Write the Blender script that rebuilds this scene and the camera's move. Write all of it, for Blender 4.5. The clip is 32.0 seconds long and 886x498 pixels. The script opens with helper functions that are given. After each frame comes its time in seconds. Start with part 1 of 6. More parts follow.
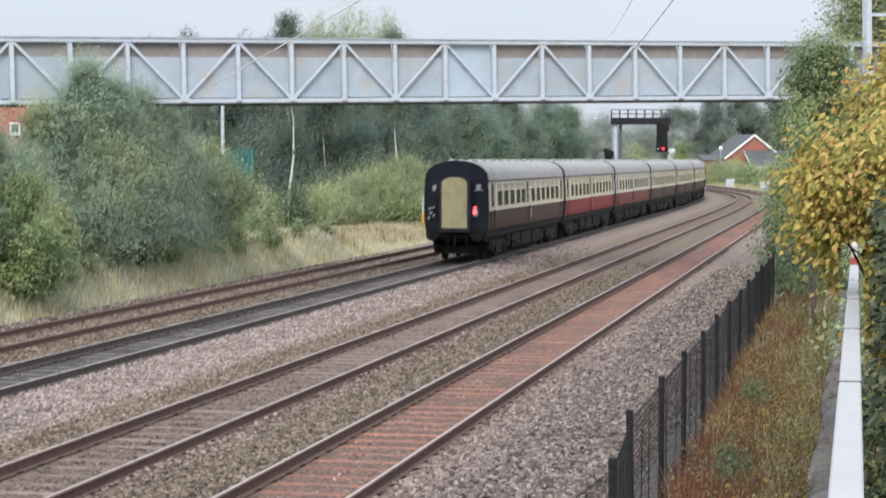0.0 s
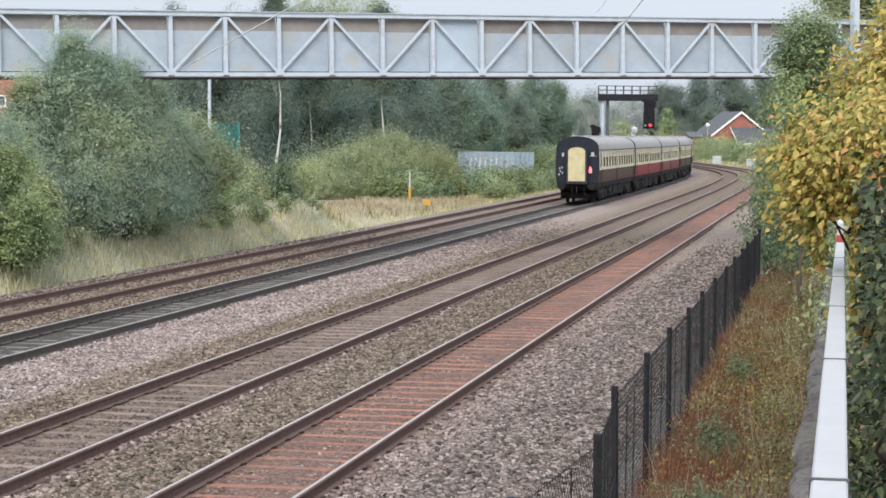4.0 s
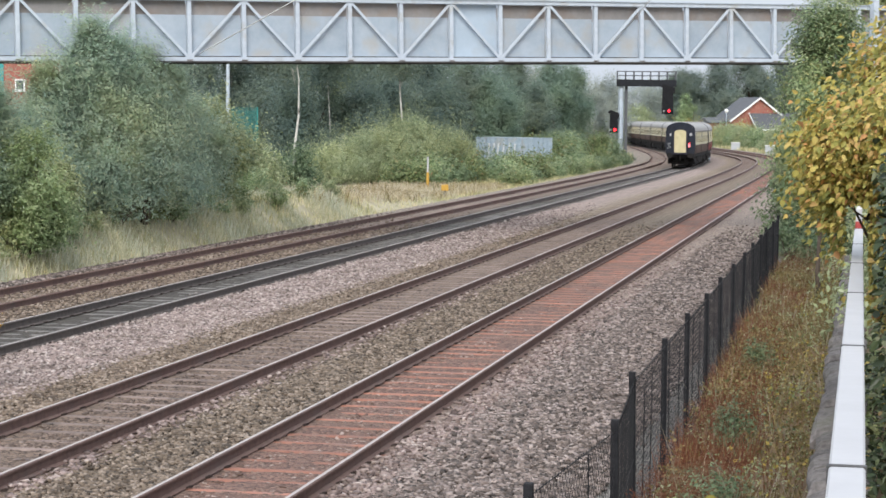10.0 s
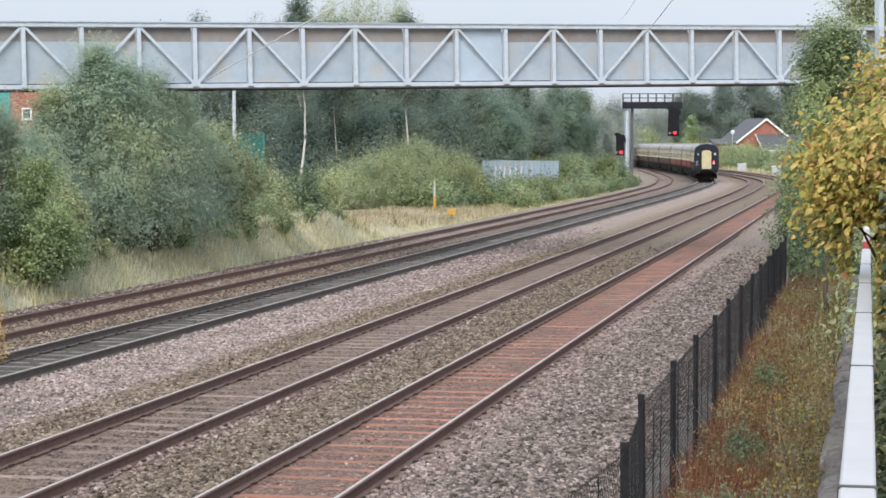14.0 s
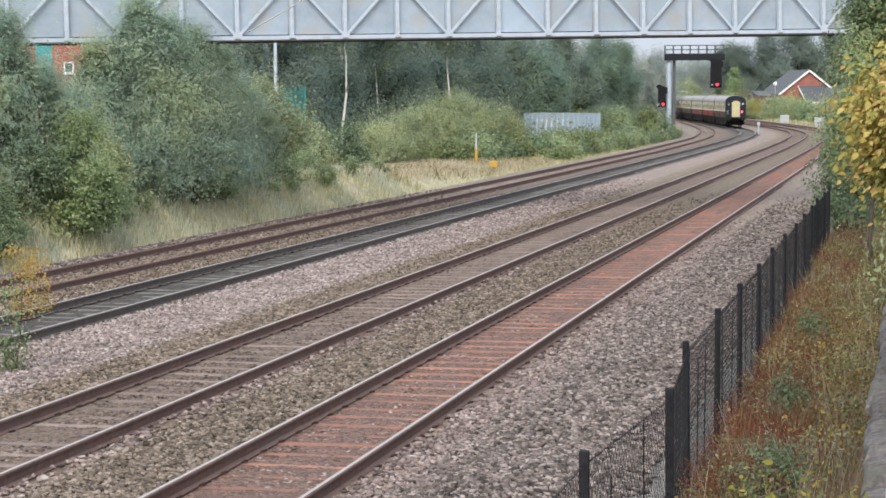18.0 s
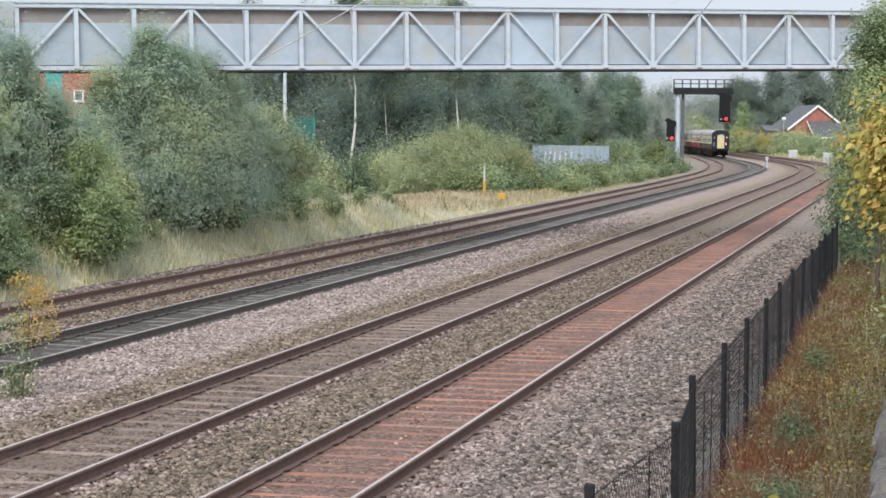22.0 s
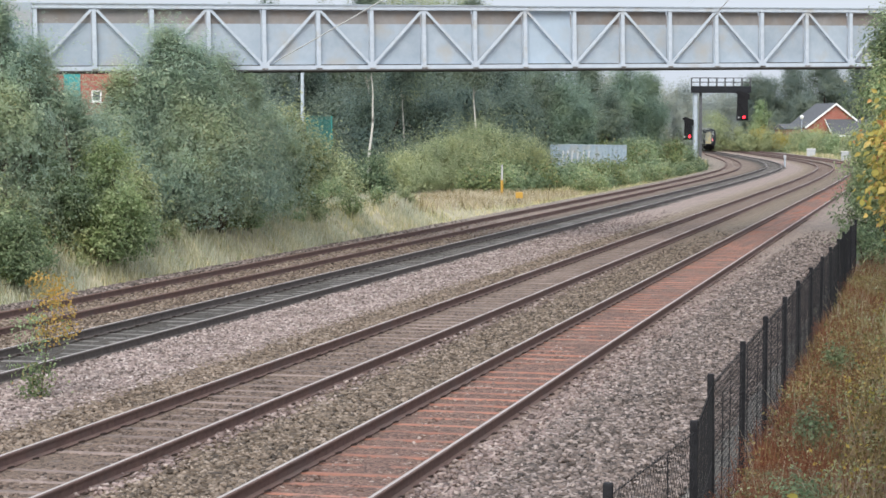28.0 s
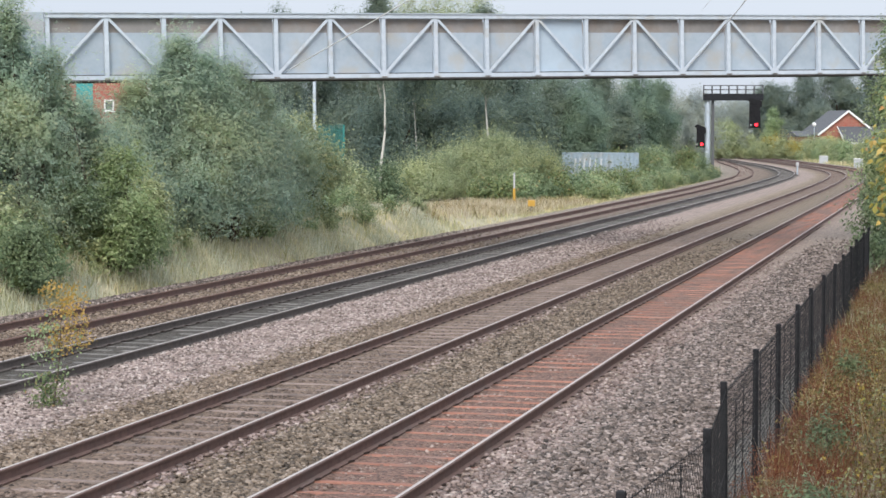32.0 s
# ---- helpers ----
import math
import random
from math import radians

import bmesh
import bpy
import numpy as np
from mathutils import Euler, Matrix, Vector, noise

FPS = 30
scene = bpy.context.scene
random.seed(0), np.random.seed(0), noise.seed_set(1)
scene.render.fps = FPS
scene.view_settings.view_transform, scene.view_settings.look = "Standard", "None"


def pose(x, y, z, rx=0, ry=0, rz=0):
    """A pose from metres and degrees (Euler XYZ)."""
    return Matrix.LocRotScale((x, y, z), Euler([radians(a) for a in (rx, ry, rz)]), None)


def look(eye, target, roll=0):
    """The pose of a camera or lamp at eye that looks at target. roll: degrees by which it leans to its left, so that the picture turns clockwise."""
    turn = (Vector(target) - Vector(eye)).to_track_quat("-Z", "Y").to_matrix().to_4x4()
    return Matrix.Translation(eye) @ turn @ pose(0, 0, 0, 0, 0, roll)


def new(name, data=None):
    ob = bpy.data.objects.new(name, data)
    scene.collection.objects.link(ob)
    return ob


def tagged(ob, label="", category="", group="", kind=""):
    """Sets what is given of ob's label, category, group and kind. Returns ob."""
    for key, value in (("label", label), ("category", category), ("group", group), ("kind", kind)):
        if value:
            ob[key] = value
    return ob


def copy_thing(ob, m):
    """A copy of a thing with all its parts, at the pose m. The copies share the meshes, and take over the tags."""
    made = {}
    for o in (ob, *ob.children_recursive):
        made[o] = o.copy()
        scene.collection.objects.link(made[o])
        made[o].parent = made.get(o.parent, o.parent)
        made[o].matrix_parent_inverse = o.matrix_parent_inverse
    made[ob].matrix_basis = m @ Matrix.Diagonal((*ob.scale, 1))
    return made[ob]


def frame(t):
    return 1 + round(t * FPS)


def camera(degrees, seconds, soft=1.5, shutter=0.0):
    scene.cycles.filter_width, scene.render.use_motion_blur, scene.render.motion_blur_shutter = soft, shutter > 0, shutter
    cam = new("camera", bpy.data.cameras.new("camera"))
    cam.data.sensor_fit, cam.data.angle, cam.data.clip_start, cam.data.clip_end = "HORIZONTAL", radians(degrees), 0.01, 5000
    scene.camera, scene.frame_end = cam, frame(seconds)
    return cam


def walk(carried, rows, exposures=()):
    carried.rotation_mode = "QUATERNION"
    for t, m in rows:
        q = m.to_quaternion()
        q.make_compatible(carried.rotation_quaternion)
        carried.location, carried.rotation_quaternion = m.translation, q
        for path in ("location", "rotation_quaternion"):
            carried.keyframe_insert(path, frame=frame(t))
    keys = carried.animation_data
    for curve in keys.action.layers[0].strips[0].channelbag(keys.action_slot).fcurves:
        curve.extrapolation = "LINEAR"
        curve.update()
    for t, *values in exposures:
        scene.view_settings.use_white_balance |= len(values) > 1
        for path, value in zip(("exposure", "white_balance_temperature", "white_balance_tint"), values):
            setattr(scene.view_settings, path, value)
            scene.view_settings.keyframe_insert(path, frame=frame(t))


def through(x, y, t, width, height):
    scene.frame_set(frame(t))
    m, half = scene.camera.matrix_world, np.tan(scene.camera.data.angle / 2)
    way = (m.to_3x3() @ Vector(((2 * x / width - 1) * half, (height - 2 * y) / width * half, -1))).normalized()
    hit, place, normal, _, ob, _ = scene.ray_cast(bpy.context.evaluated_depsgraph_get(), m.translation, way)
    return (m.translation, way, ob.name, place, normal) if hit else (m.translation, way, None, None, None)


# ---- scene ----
# The world: metres, z = 0 at the top of the rails, +y away from the viewer's stand on the ramp.
EYE_Z = 3.816
cam = camera(24.84, 32.0, soft=1.6, shutter=0.7)

# Camera: seconds, turn to the right, tilt up, lean (degrees). Held by hand at one spot.
AIM = (
    (0, 2.585, -2.560, 0.061), (0.5, 2.469, -3.302, 0.598), (1, 2.771, -3.206, 0.525), (1.5, 2.331, -3.124, 0.693),
    (2, 2.651, -3.148, 0.552), (2.5, 2.724, -3.096, 0.452), (3, 2.921, -3.196, 0.479), (3.5, 2.967, -3.248, 0.451),
    (5.5, 2.942, -3.446, 0.242), (6, 2.924, -3.641, 0.154), (6.5, 2.912, -3.678, 0.073), (7, 2.912, -3.724, 0.074),
    (7.5, 2.471, -3.969, 0.085), (8, 2.222, -4.019, 0.094), (8.5, 2.365, -3.845, 0.047), (9, 2.490, -3.700, 0.095),
    (9.5, 2.462, -3.715, 0.380), (10, 2.470, -3.688, 0.559), (10.5, 2.665, -4.009, 0.697), (11, 2.524, -3.821, 0.687),
    (11.5, 2.849, -3.406, 0.724), (12, 2.966, -3.557, 0.603), (12.5, 2.902, -3.687, 0.602), (13, 2.627, -3.572, 0.219),
    (13.5, 2.289, -3.168, 0.100), (15.5, 2.310, -2.886, -0.403), (15.9, 1.539, -3.300, -0.073), (15.967, 1.420, -3.640, -0.140),
    (16, 1.263, -3.989, -0.175), (16.033, 1.110, -4.330, -0.165), (16.1, 0.972, -4.483, -0.157), (16.5, 2.623, -3.667, 0.865),
    (17, 1.748, -4.279, 0.440), (17.5, 1.538, -4.707, -0.125), (18, 1.071, -4.322, -0.245), (18.5, 1.163, -4.254, -0.239),
    (19, 1.297, -3.941, 0.219), (19.5, 1.132, -3.860, 0.298), (20, 1.074, -3.774, 0.167), (20.5, 1.030, -3.669, 0.284),
    (21, 1.023, -3.603, 0.267), (21.5, 0.953, -3.690, 0.138), (22, 0.860, -3.429, 0.336), (22.5, 0.660, -3.460, 0.435),
    (23, 0.561, -3.430, 0.229), (23.5, 0.528, -3.489, 0.326), (24, 0.456, -3.478, 0.261), (24.5, 0.317, -3.515, 0.433),
    (25, 0.219, -3.602, 0.371), (25.5, 0.045, -3.606, 0.356), (27.5, 0.285, -3.528, 0.241), (28, 0.354, -3.451, 0.157),
    (28.5, 0.131, -3.466, 0.089), (29, 0.049, -3.526, 0.132), (29.5, 0.213, -3.526, -0.014), (30, 0.225, -3.414, 0.085),
    (30.5, 0.269, -3.261, 0.021), (31, 0.336, -3.311, -0.003), (31.5, 0.157, -3.259, -0.009), (32, 0.000, -3.216, 0.001),
)


def aimed(t, yaw, pitch, roll):
    up = 0.058 if t < 15.7 else 0.0
    return pose(0.43 * up, 0, EYE_Z + up, 90 + pitch, 0, -yaw) @ pose(0, 0, 0, 0, 0, roll)


walk(cam, [(t, aimed(t, yaw, pitch, roll)) for t, yaw, pitch, roll in AIM])

# ---- light: a bright overcast day ----
world = bpy.data.worlds.new("overcast_sky")
scene.world = world
world.use_nodes = True
wn, wl = world.node_tree.nodes, world.node_tree.links
sky = wn.new("ShaderNodeTexSky")
sky.sky_type, sky.sun_disc, sky.sun_elevation, sky.sun_rotation = "NISHITA", False, radians(39), radians(192)
sky.air_density, sky.dust_density = 1.0, 3.0
cloud = wn.new("ShaderNodeTexNoise")
cloud.inputs["Scale"].default_value, cloud.inputs["Detail"].default_value = 2.2, 5
cloud_ramp = wn.new("ShaderNodeValToRGB")
cloud_ramp.color_ramp.elements[0].position, cloud_ramp.color_ramp.elements[0].color = 0.35, (7.0, 7.75, 8.95, 1)
cloud_ramp.color_ramp.elements[1].position, cloud_ramp.color_ramp.elements[1].color = 0.7, (8.35, 8.9, 9.85, 1)
veil = wn.new("ShaderNodeMix")
veil.data_type = "RGBA"
veil.inputs[0].default_value = 0.88
wl.new(cloud.outputs["Fac"], cloud_ramp.inputs["Fac"])
wl.new(sky.outputs["Color"], veil.inputs[6])
wl.new(cloud_ramp.outputs["Color"], veil.inputs[7])
direction = wn.new("ShaderNodeTexCoord")
height = wn.new("ShaderNodeSeparateXYZ")
wl.new(direction.outputs["Generated"], height.inputs[0])
gain = wn.new("ShaderNodeMapRange")
gain.inputs["To Min"].default_value, gain.inputs["To Max"].default_value = 0.072, 0.135
wl.new(height.outputs["Z"], gain.inputs["Value"])
wl.new(gain.outputs["Result"], wn["Background"].inputs["Strength"])
wl.new(veil.outputs[2], wn["Background"].inputs["Color"])
sun = new("sun", bpy.data.lights.new("sun", "SUN"))
sun.data.energy, sun.data.angle, sun.data.color = 2.3, radians(38), (1.0, 0.97, 0.93)
sun.matrix_world = look((-22, -66, 88), (0, 40, 0))
scene.view_settings.exposure = 0.5

# ---- materials ----


def nodes_of(name):
    m = bpy.data.materials.new(name)
    m.use_nodes = True
    return m, m.node_tree.nodes, m.node_tree.links, m.node_tree.nodes["Principled BSDF"]


def ramp_node(n, stops):
    r = n.new("ShaderNodeValToRGB")
    e = r.color_ramp.elements
    while len(e) < len(stops):
        e.new(0.5)
    for el, (p, c) in zip(e, stops):
        el.position, el.color = p, (*c, 1)
    return r


def mixed(n, l, fac, a, b, how="MIX"):
    m = n.new("ShaderNodeMix")
    m.data_type, m.blend_type = "RGBA", how
    for k, v in ((0, fac), (6, a), (7, b)):
        if isinstance(v, (int, float)):
            m.inputs[k].default_value = v
        elif isinstance(v, tuple):
            m.inputs[k].default_value = (*v, 1)
        else:
            l.new(v, m.inputs[k])
    return m.outputs[2]


def noise_out(n, l, vec, scale, detail=4, rough=0.55):
    t = n.new("ShaderNodeTexNoise")
    t.inputs["Scale"].default_value, t.inputs["Detail"].default_value, t.inputs["Roughness"].default_value = scale, detail, rough
    l.new(vec, t.inputs["Vector"])
    return t.outputs["Fac"]


def coords(n, where):
    if where == "world":
        return n.new("ShaderNodeNewGeometry").outputs["Position"]
    return n.new("ShaderNodeTexCoord").outputs["Object"]


def mat(name, low, high, grain=8.0, rough=0.7, metal=0.0, bump=0.2, stain=None, stain_scale=0.8, stain_at=0.6, where="object", vary=0.0, depth=0.01, spec=0.5):
    """A surface with two colours of grain, a larger stain, and fine relief."""
    m, n, l, b = nodes_of(name)
    v = coords(n, where)
    fine = noise_out(n, l, v, grain, 6, 0.65)
    r = ramp_node(n, ((0.3, low), (0.7, high)))
    l.new(fine, r.inputs["Fac"])
    col = r.outputs["Color"]
    if stain:
        big = noise_out(n, l, v, stain_scale, 5, 0.6)
        r2 = ramp_node(n, ((stain_at - 0.08, (0, 0, 0)), (stain_at + 0.1, (1, 1, 1))))
        l.new(big, r2.inputs["Fac"])
        col = mixed(n, l, r2.outputs["Color"], col, stain)
    if vary:
        info = n.new("ShaderNodeObjectInfo")
        hsv = n.new("ShaderNodeHueSaturation")
        ma = n.new("ShaderNodeMapRange")
        ma.inputs["To Min"].default_value, ma.inputs["To Max"].default_value = 1 - vary, 1 + vary
        l.new(info.outputs["Random"], ma.inputs["Value"])
        l.new(ma.outputs["Result"], hsv.inputs["Value"])
        l.new(col, hsv.inputs["Color"])
        col = hsv.outputs["Color"]
    l.new(col, b.inputs["Base Color"])
    b.inputs["Roughness"].default_value, b.inputs["Metallic"].default_value = rough, metal
    b.inputs["Specular IOR Level"].default_value = spec
    if bump:
        bp = n.new("ShaderNodeBump")
        bp.inputs["Strength"].default_value, bp.inputs["Distance"].default_value = bump, depth
        l.new(fine, bp.inputs["Height"])
        l.new(bp.outputs["Normal"], b.inputs["Normal"])
    return m


def leaf_mat(name, stops, shine=0.45, through=0.45, warm=(1.09, 1.0, 0.93)):
    """Leaves: the colour varies from leaf to leaf, and light passes through."""
    m, n, l, b = nodes_of(name)
    g = n.new("ShaderNodeNewGeometry")
    r = ramp_node(n, stops)
    l.new(g.outputs["Random Per Island"], r.inputs["Fac"])
    big = noise_out(n, l, g.outputs["Position"], 0.7, 3)
    dim = ramp_node(n, ((0.3, (0.8, 0.82, 0.8)), (0.7, (1.16, 1.15, 1.1))))
    l.new(big, dim.inputs["Fac"])
    col = mixed(n, l, 1.0, r.outputs["Color"], dim.outputs["Color"], "MULTIPLY")
    hue = ramp_node(n, ((0.36, (0.97, 0.97, 1.07)), (0.64, warm)))
    l.new(noise_out(n, l, g.outputs["Position"], 0.42, 4, 0.6), hue.inputs["Fac"])
    col = mixed(n, l, 1.0, col, hue.outputs["Color"], "MULTIPLY")
    l.new(col, b.inputs["Base Color"])
    b.inputs["Roughness"].default_value, b.inputs["Specular IOR Level"].default_value = shine, 0.2
    t = n.new("ShaderNodeBsdfTranslucent")
    l.new(col, t.inputs["Color"])
    mx = n.new("ShaderNodeMixShader")
    mx.inputs[0].default_value = through
    l.new(b.outputs[0], mx.inputs[1])
    l.new(t.outputs[0], mx.inputs[2])
    l.new(mx.outputs[0], n["Material Output"].inputs["Surface"])
    return m


def stone_mat(name, stops, rough=0.9):
    m, n, l, b = nodes_of(name)
    g = n.new("ShaderNodeNewGeometry")
    r = ramp_node(n, stops)
    l.new(g.outputs["Random Per Island"], r.inputs["Fac"])
    big = noise_out(n, l, g.outputs["Position"], 1.3, 4)
    dim = ramp_node(n, ((0.3, (0.75, 0.73, 0.7)), (0.7, (1.12, 1.1, 1.1))))
    l.new(big, dim.inputs["Fac"])
    l.new(mixed(n, l, 1.0, r.outputs["Color"], dim.outputs["Color"], "MULTIPLY"), b.inputs["Base Color"])
    b.inputs["Roughness"].default_value = rough
    return m


def bed_mat():
    """Ballast: the kind of stone changes across the tracks (u: metres across, v: metres along)."""
    m, n, l, b = nodes_of("ballast_bed")
    uv = n.new("ShaderNodeUVMap")
    sep = n.new("ShaderNodeSeparateXYZ")
    l.new(uv.outputs["UV"], sep.inputs[0])
    g = n.new("ShaderNodeNewGeometry").outputs["Position"]
    wob = noise_out(n, l, g, 0.55, 5)
    add = n.new("ShaderNodeMath")
    add.operation, add.inputs[1].default_value = "MULTIPLY_ADD", 1.1
    l.new(wob, add.inputs[0])
    l.new(sep.outputs["X"], add.inputs[2])
    mr = n.new("ShaderNodeMapRange")
    mr.inputs["From Min"].default_value, mr.inputs["From Max"].default_value = -17.45, 7.55
    l.new(add.outputs[0], mr.inputs["Value"])

    def at(lat):
        return (lat + 18) / 25.0

    zones = ((-14.200, (0.247, 0.207, 0.169)), (-12.900, (0.220, 0.177, 0.141)), (-10.400, (0.174, 0.127, 0.097)), (-9.700, (0.092, 0.076, 0.060)), (-9.450, (0.057, 0.049, 0.040)),
             (-7.450, (0.066, 0.058, 0.048)), (-7.150, (0.295, 0.229, 0.2)), (-5.900, (0.289, 0.227, 0.194)), (-5.200, (0.222, 0.173, 0.123)), (-4.400, (0.171, 0.122, 0.092)), (-2.600, (0.145, 0.099, 0.073)),
             (-1.900, (0.188, 0.145, 0.102)), (-1.200, (0.165, 0.128, 0.096)), (-0.600, (0.165, 0.098, 0.076)), (0.600, (0.165, 0.098, 0.076)), (1.100, (0.262, 0.204, 0.168)), (2.900, (0.252, 0.206, 0.171)), (3.400, (0.211, 0.197, 0.177)))
    r = ramp_node(n, tuple((at(p), c) for p, c in zones))
    l.new(mr.outputs["Result"], r.inputs["Fac"])
    vor = n.new("ShaderNodeTexVoronoi")
    vor.inputs["Scale"].default_value = 22.0
    l.new(g, vor.inputs["Vector"])
    tone = ramp_node(n, ((0.0, (0.52, 0.52, 0.52)), (0.55, (0.97, 0.97, 0.97)), (1.0, (1.45, 1.43, 1.41))))
    sepc = n.new("ShaderNodeSeparateColor")
    l.new(vor.outputs["Color"], sepc.inputs[0])
    l.new(sepc.outputs[0], tone.inputs["Fac"])
    col = mixed(n, l, 1.0, r.outputs["Color"], tone.outputs["Color"], "MULTIPLY")
    dirt = noise_out(n, l, g, 0.35, 5)
    dr = ramp_node(n, ((0.54, (0, 0, 0)), (0.78, (0.45, 0.45, 0.45))))
    l.new(dirt, dr.inputs["Fac"])
    col = mixed(n, l, dr.outputs["Color"], col, (0.17, 0.13, 0.1))
    l.new(col, b.inputs["Base Color"])
    b.inputs["Roughness"].default_value = 0.95
    bp = n.new("ShaderNodeBump")
    bp.inputs["Strength"].default_value, bp.inputs["Distance"].default_value, bp.invert = 0.9, 0.04, True
    l.new(vor.outputs["Distance"], bp.inputs["Height"])
    l.new(bp.outputs["Normal"], b.inputs["Normal"])
    return m


def glass_mat(name, tint=(0.75, 0.8, 0.8), clear=1.0, ior=1.45):
    m, n, l, b = nodes_of(name)
    b.inputs["Base Color"].default_value = (*tint, 1)
    b.inputs["Roughness"].default_value, b.inputs["Transmission Weight"].default_value, b.inputs["IOR"].default_value = 0.12, clear, ior
    b.inputs["Specular IOR Level"].default_value = 0.5 if ior > 1.4 else 0.15
    return m


def glow_mat(name, colour, strength):
    m, n, l, b = nodes_of(name)
    b.inputs["Base Color"].default_value = (*colour, 1)
    b.inputs["Emission Color"].default_value = (*colour, 1)
    b.inputs["Emission Strength"].default_value = strength
    return m


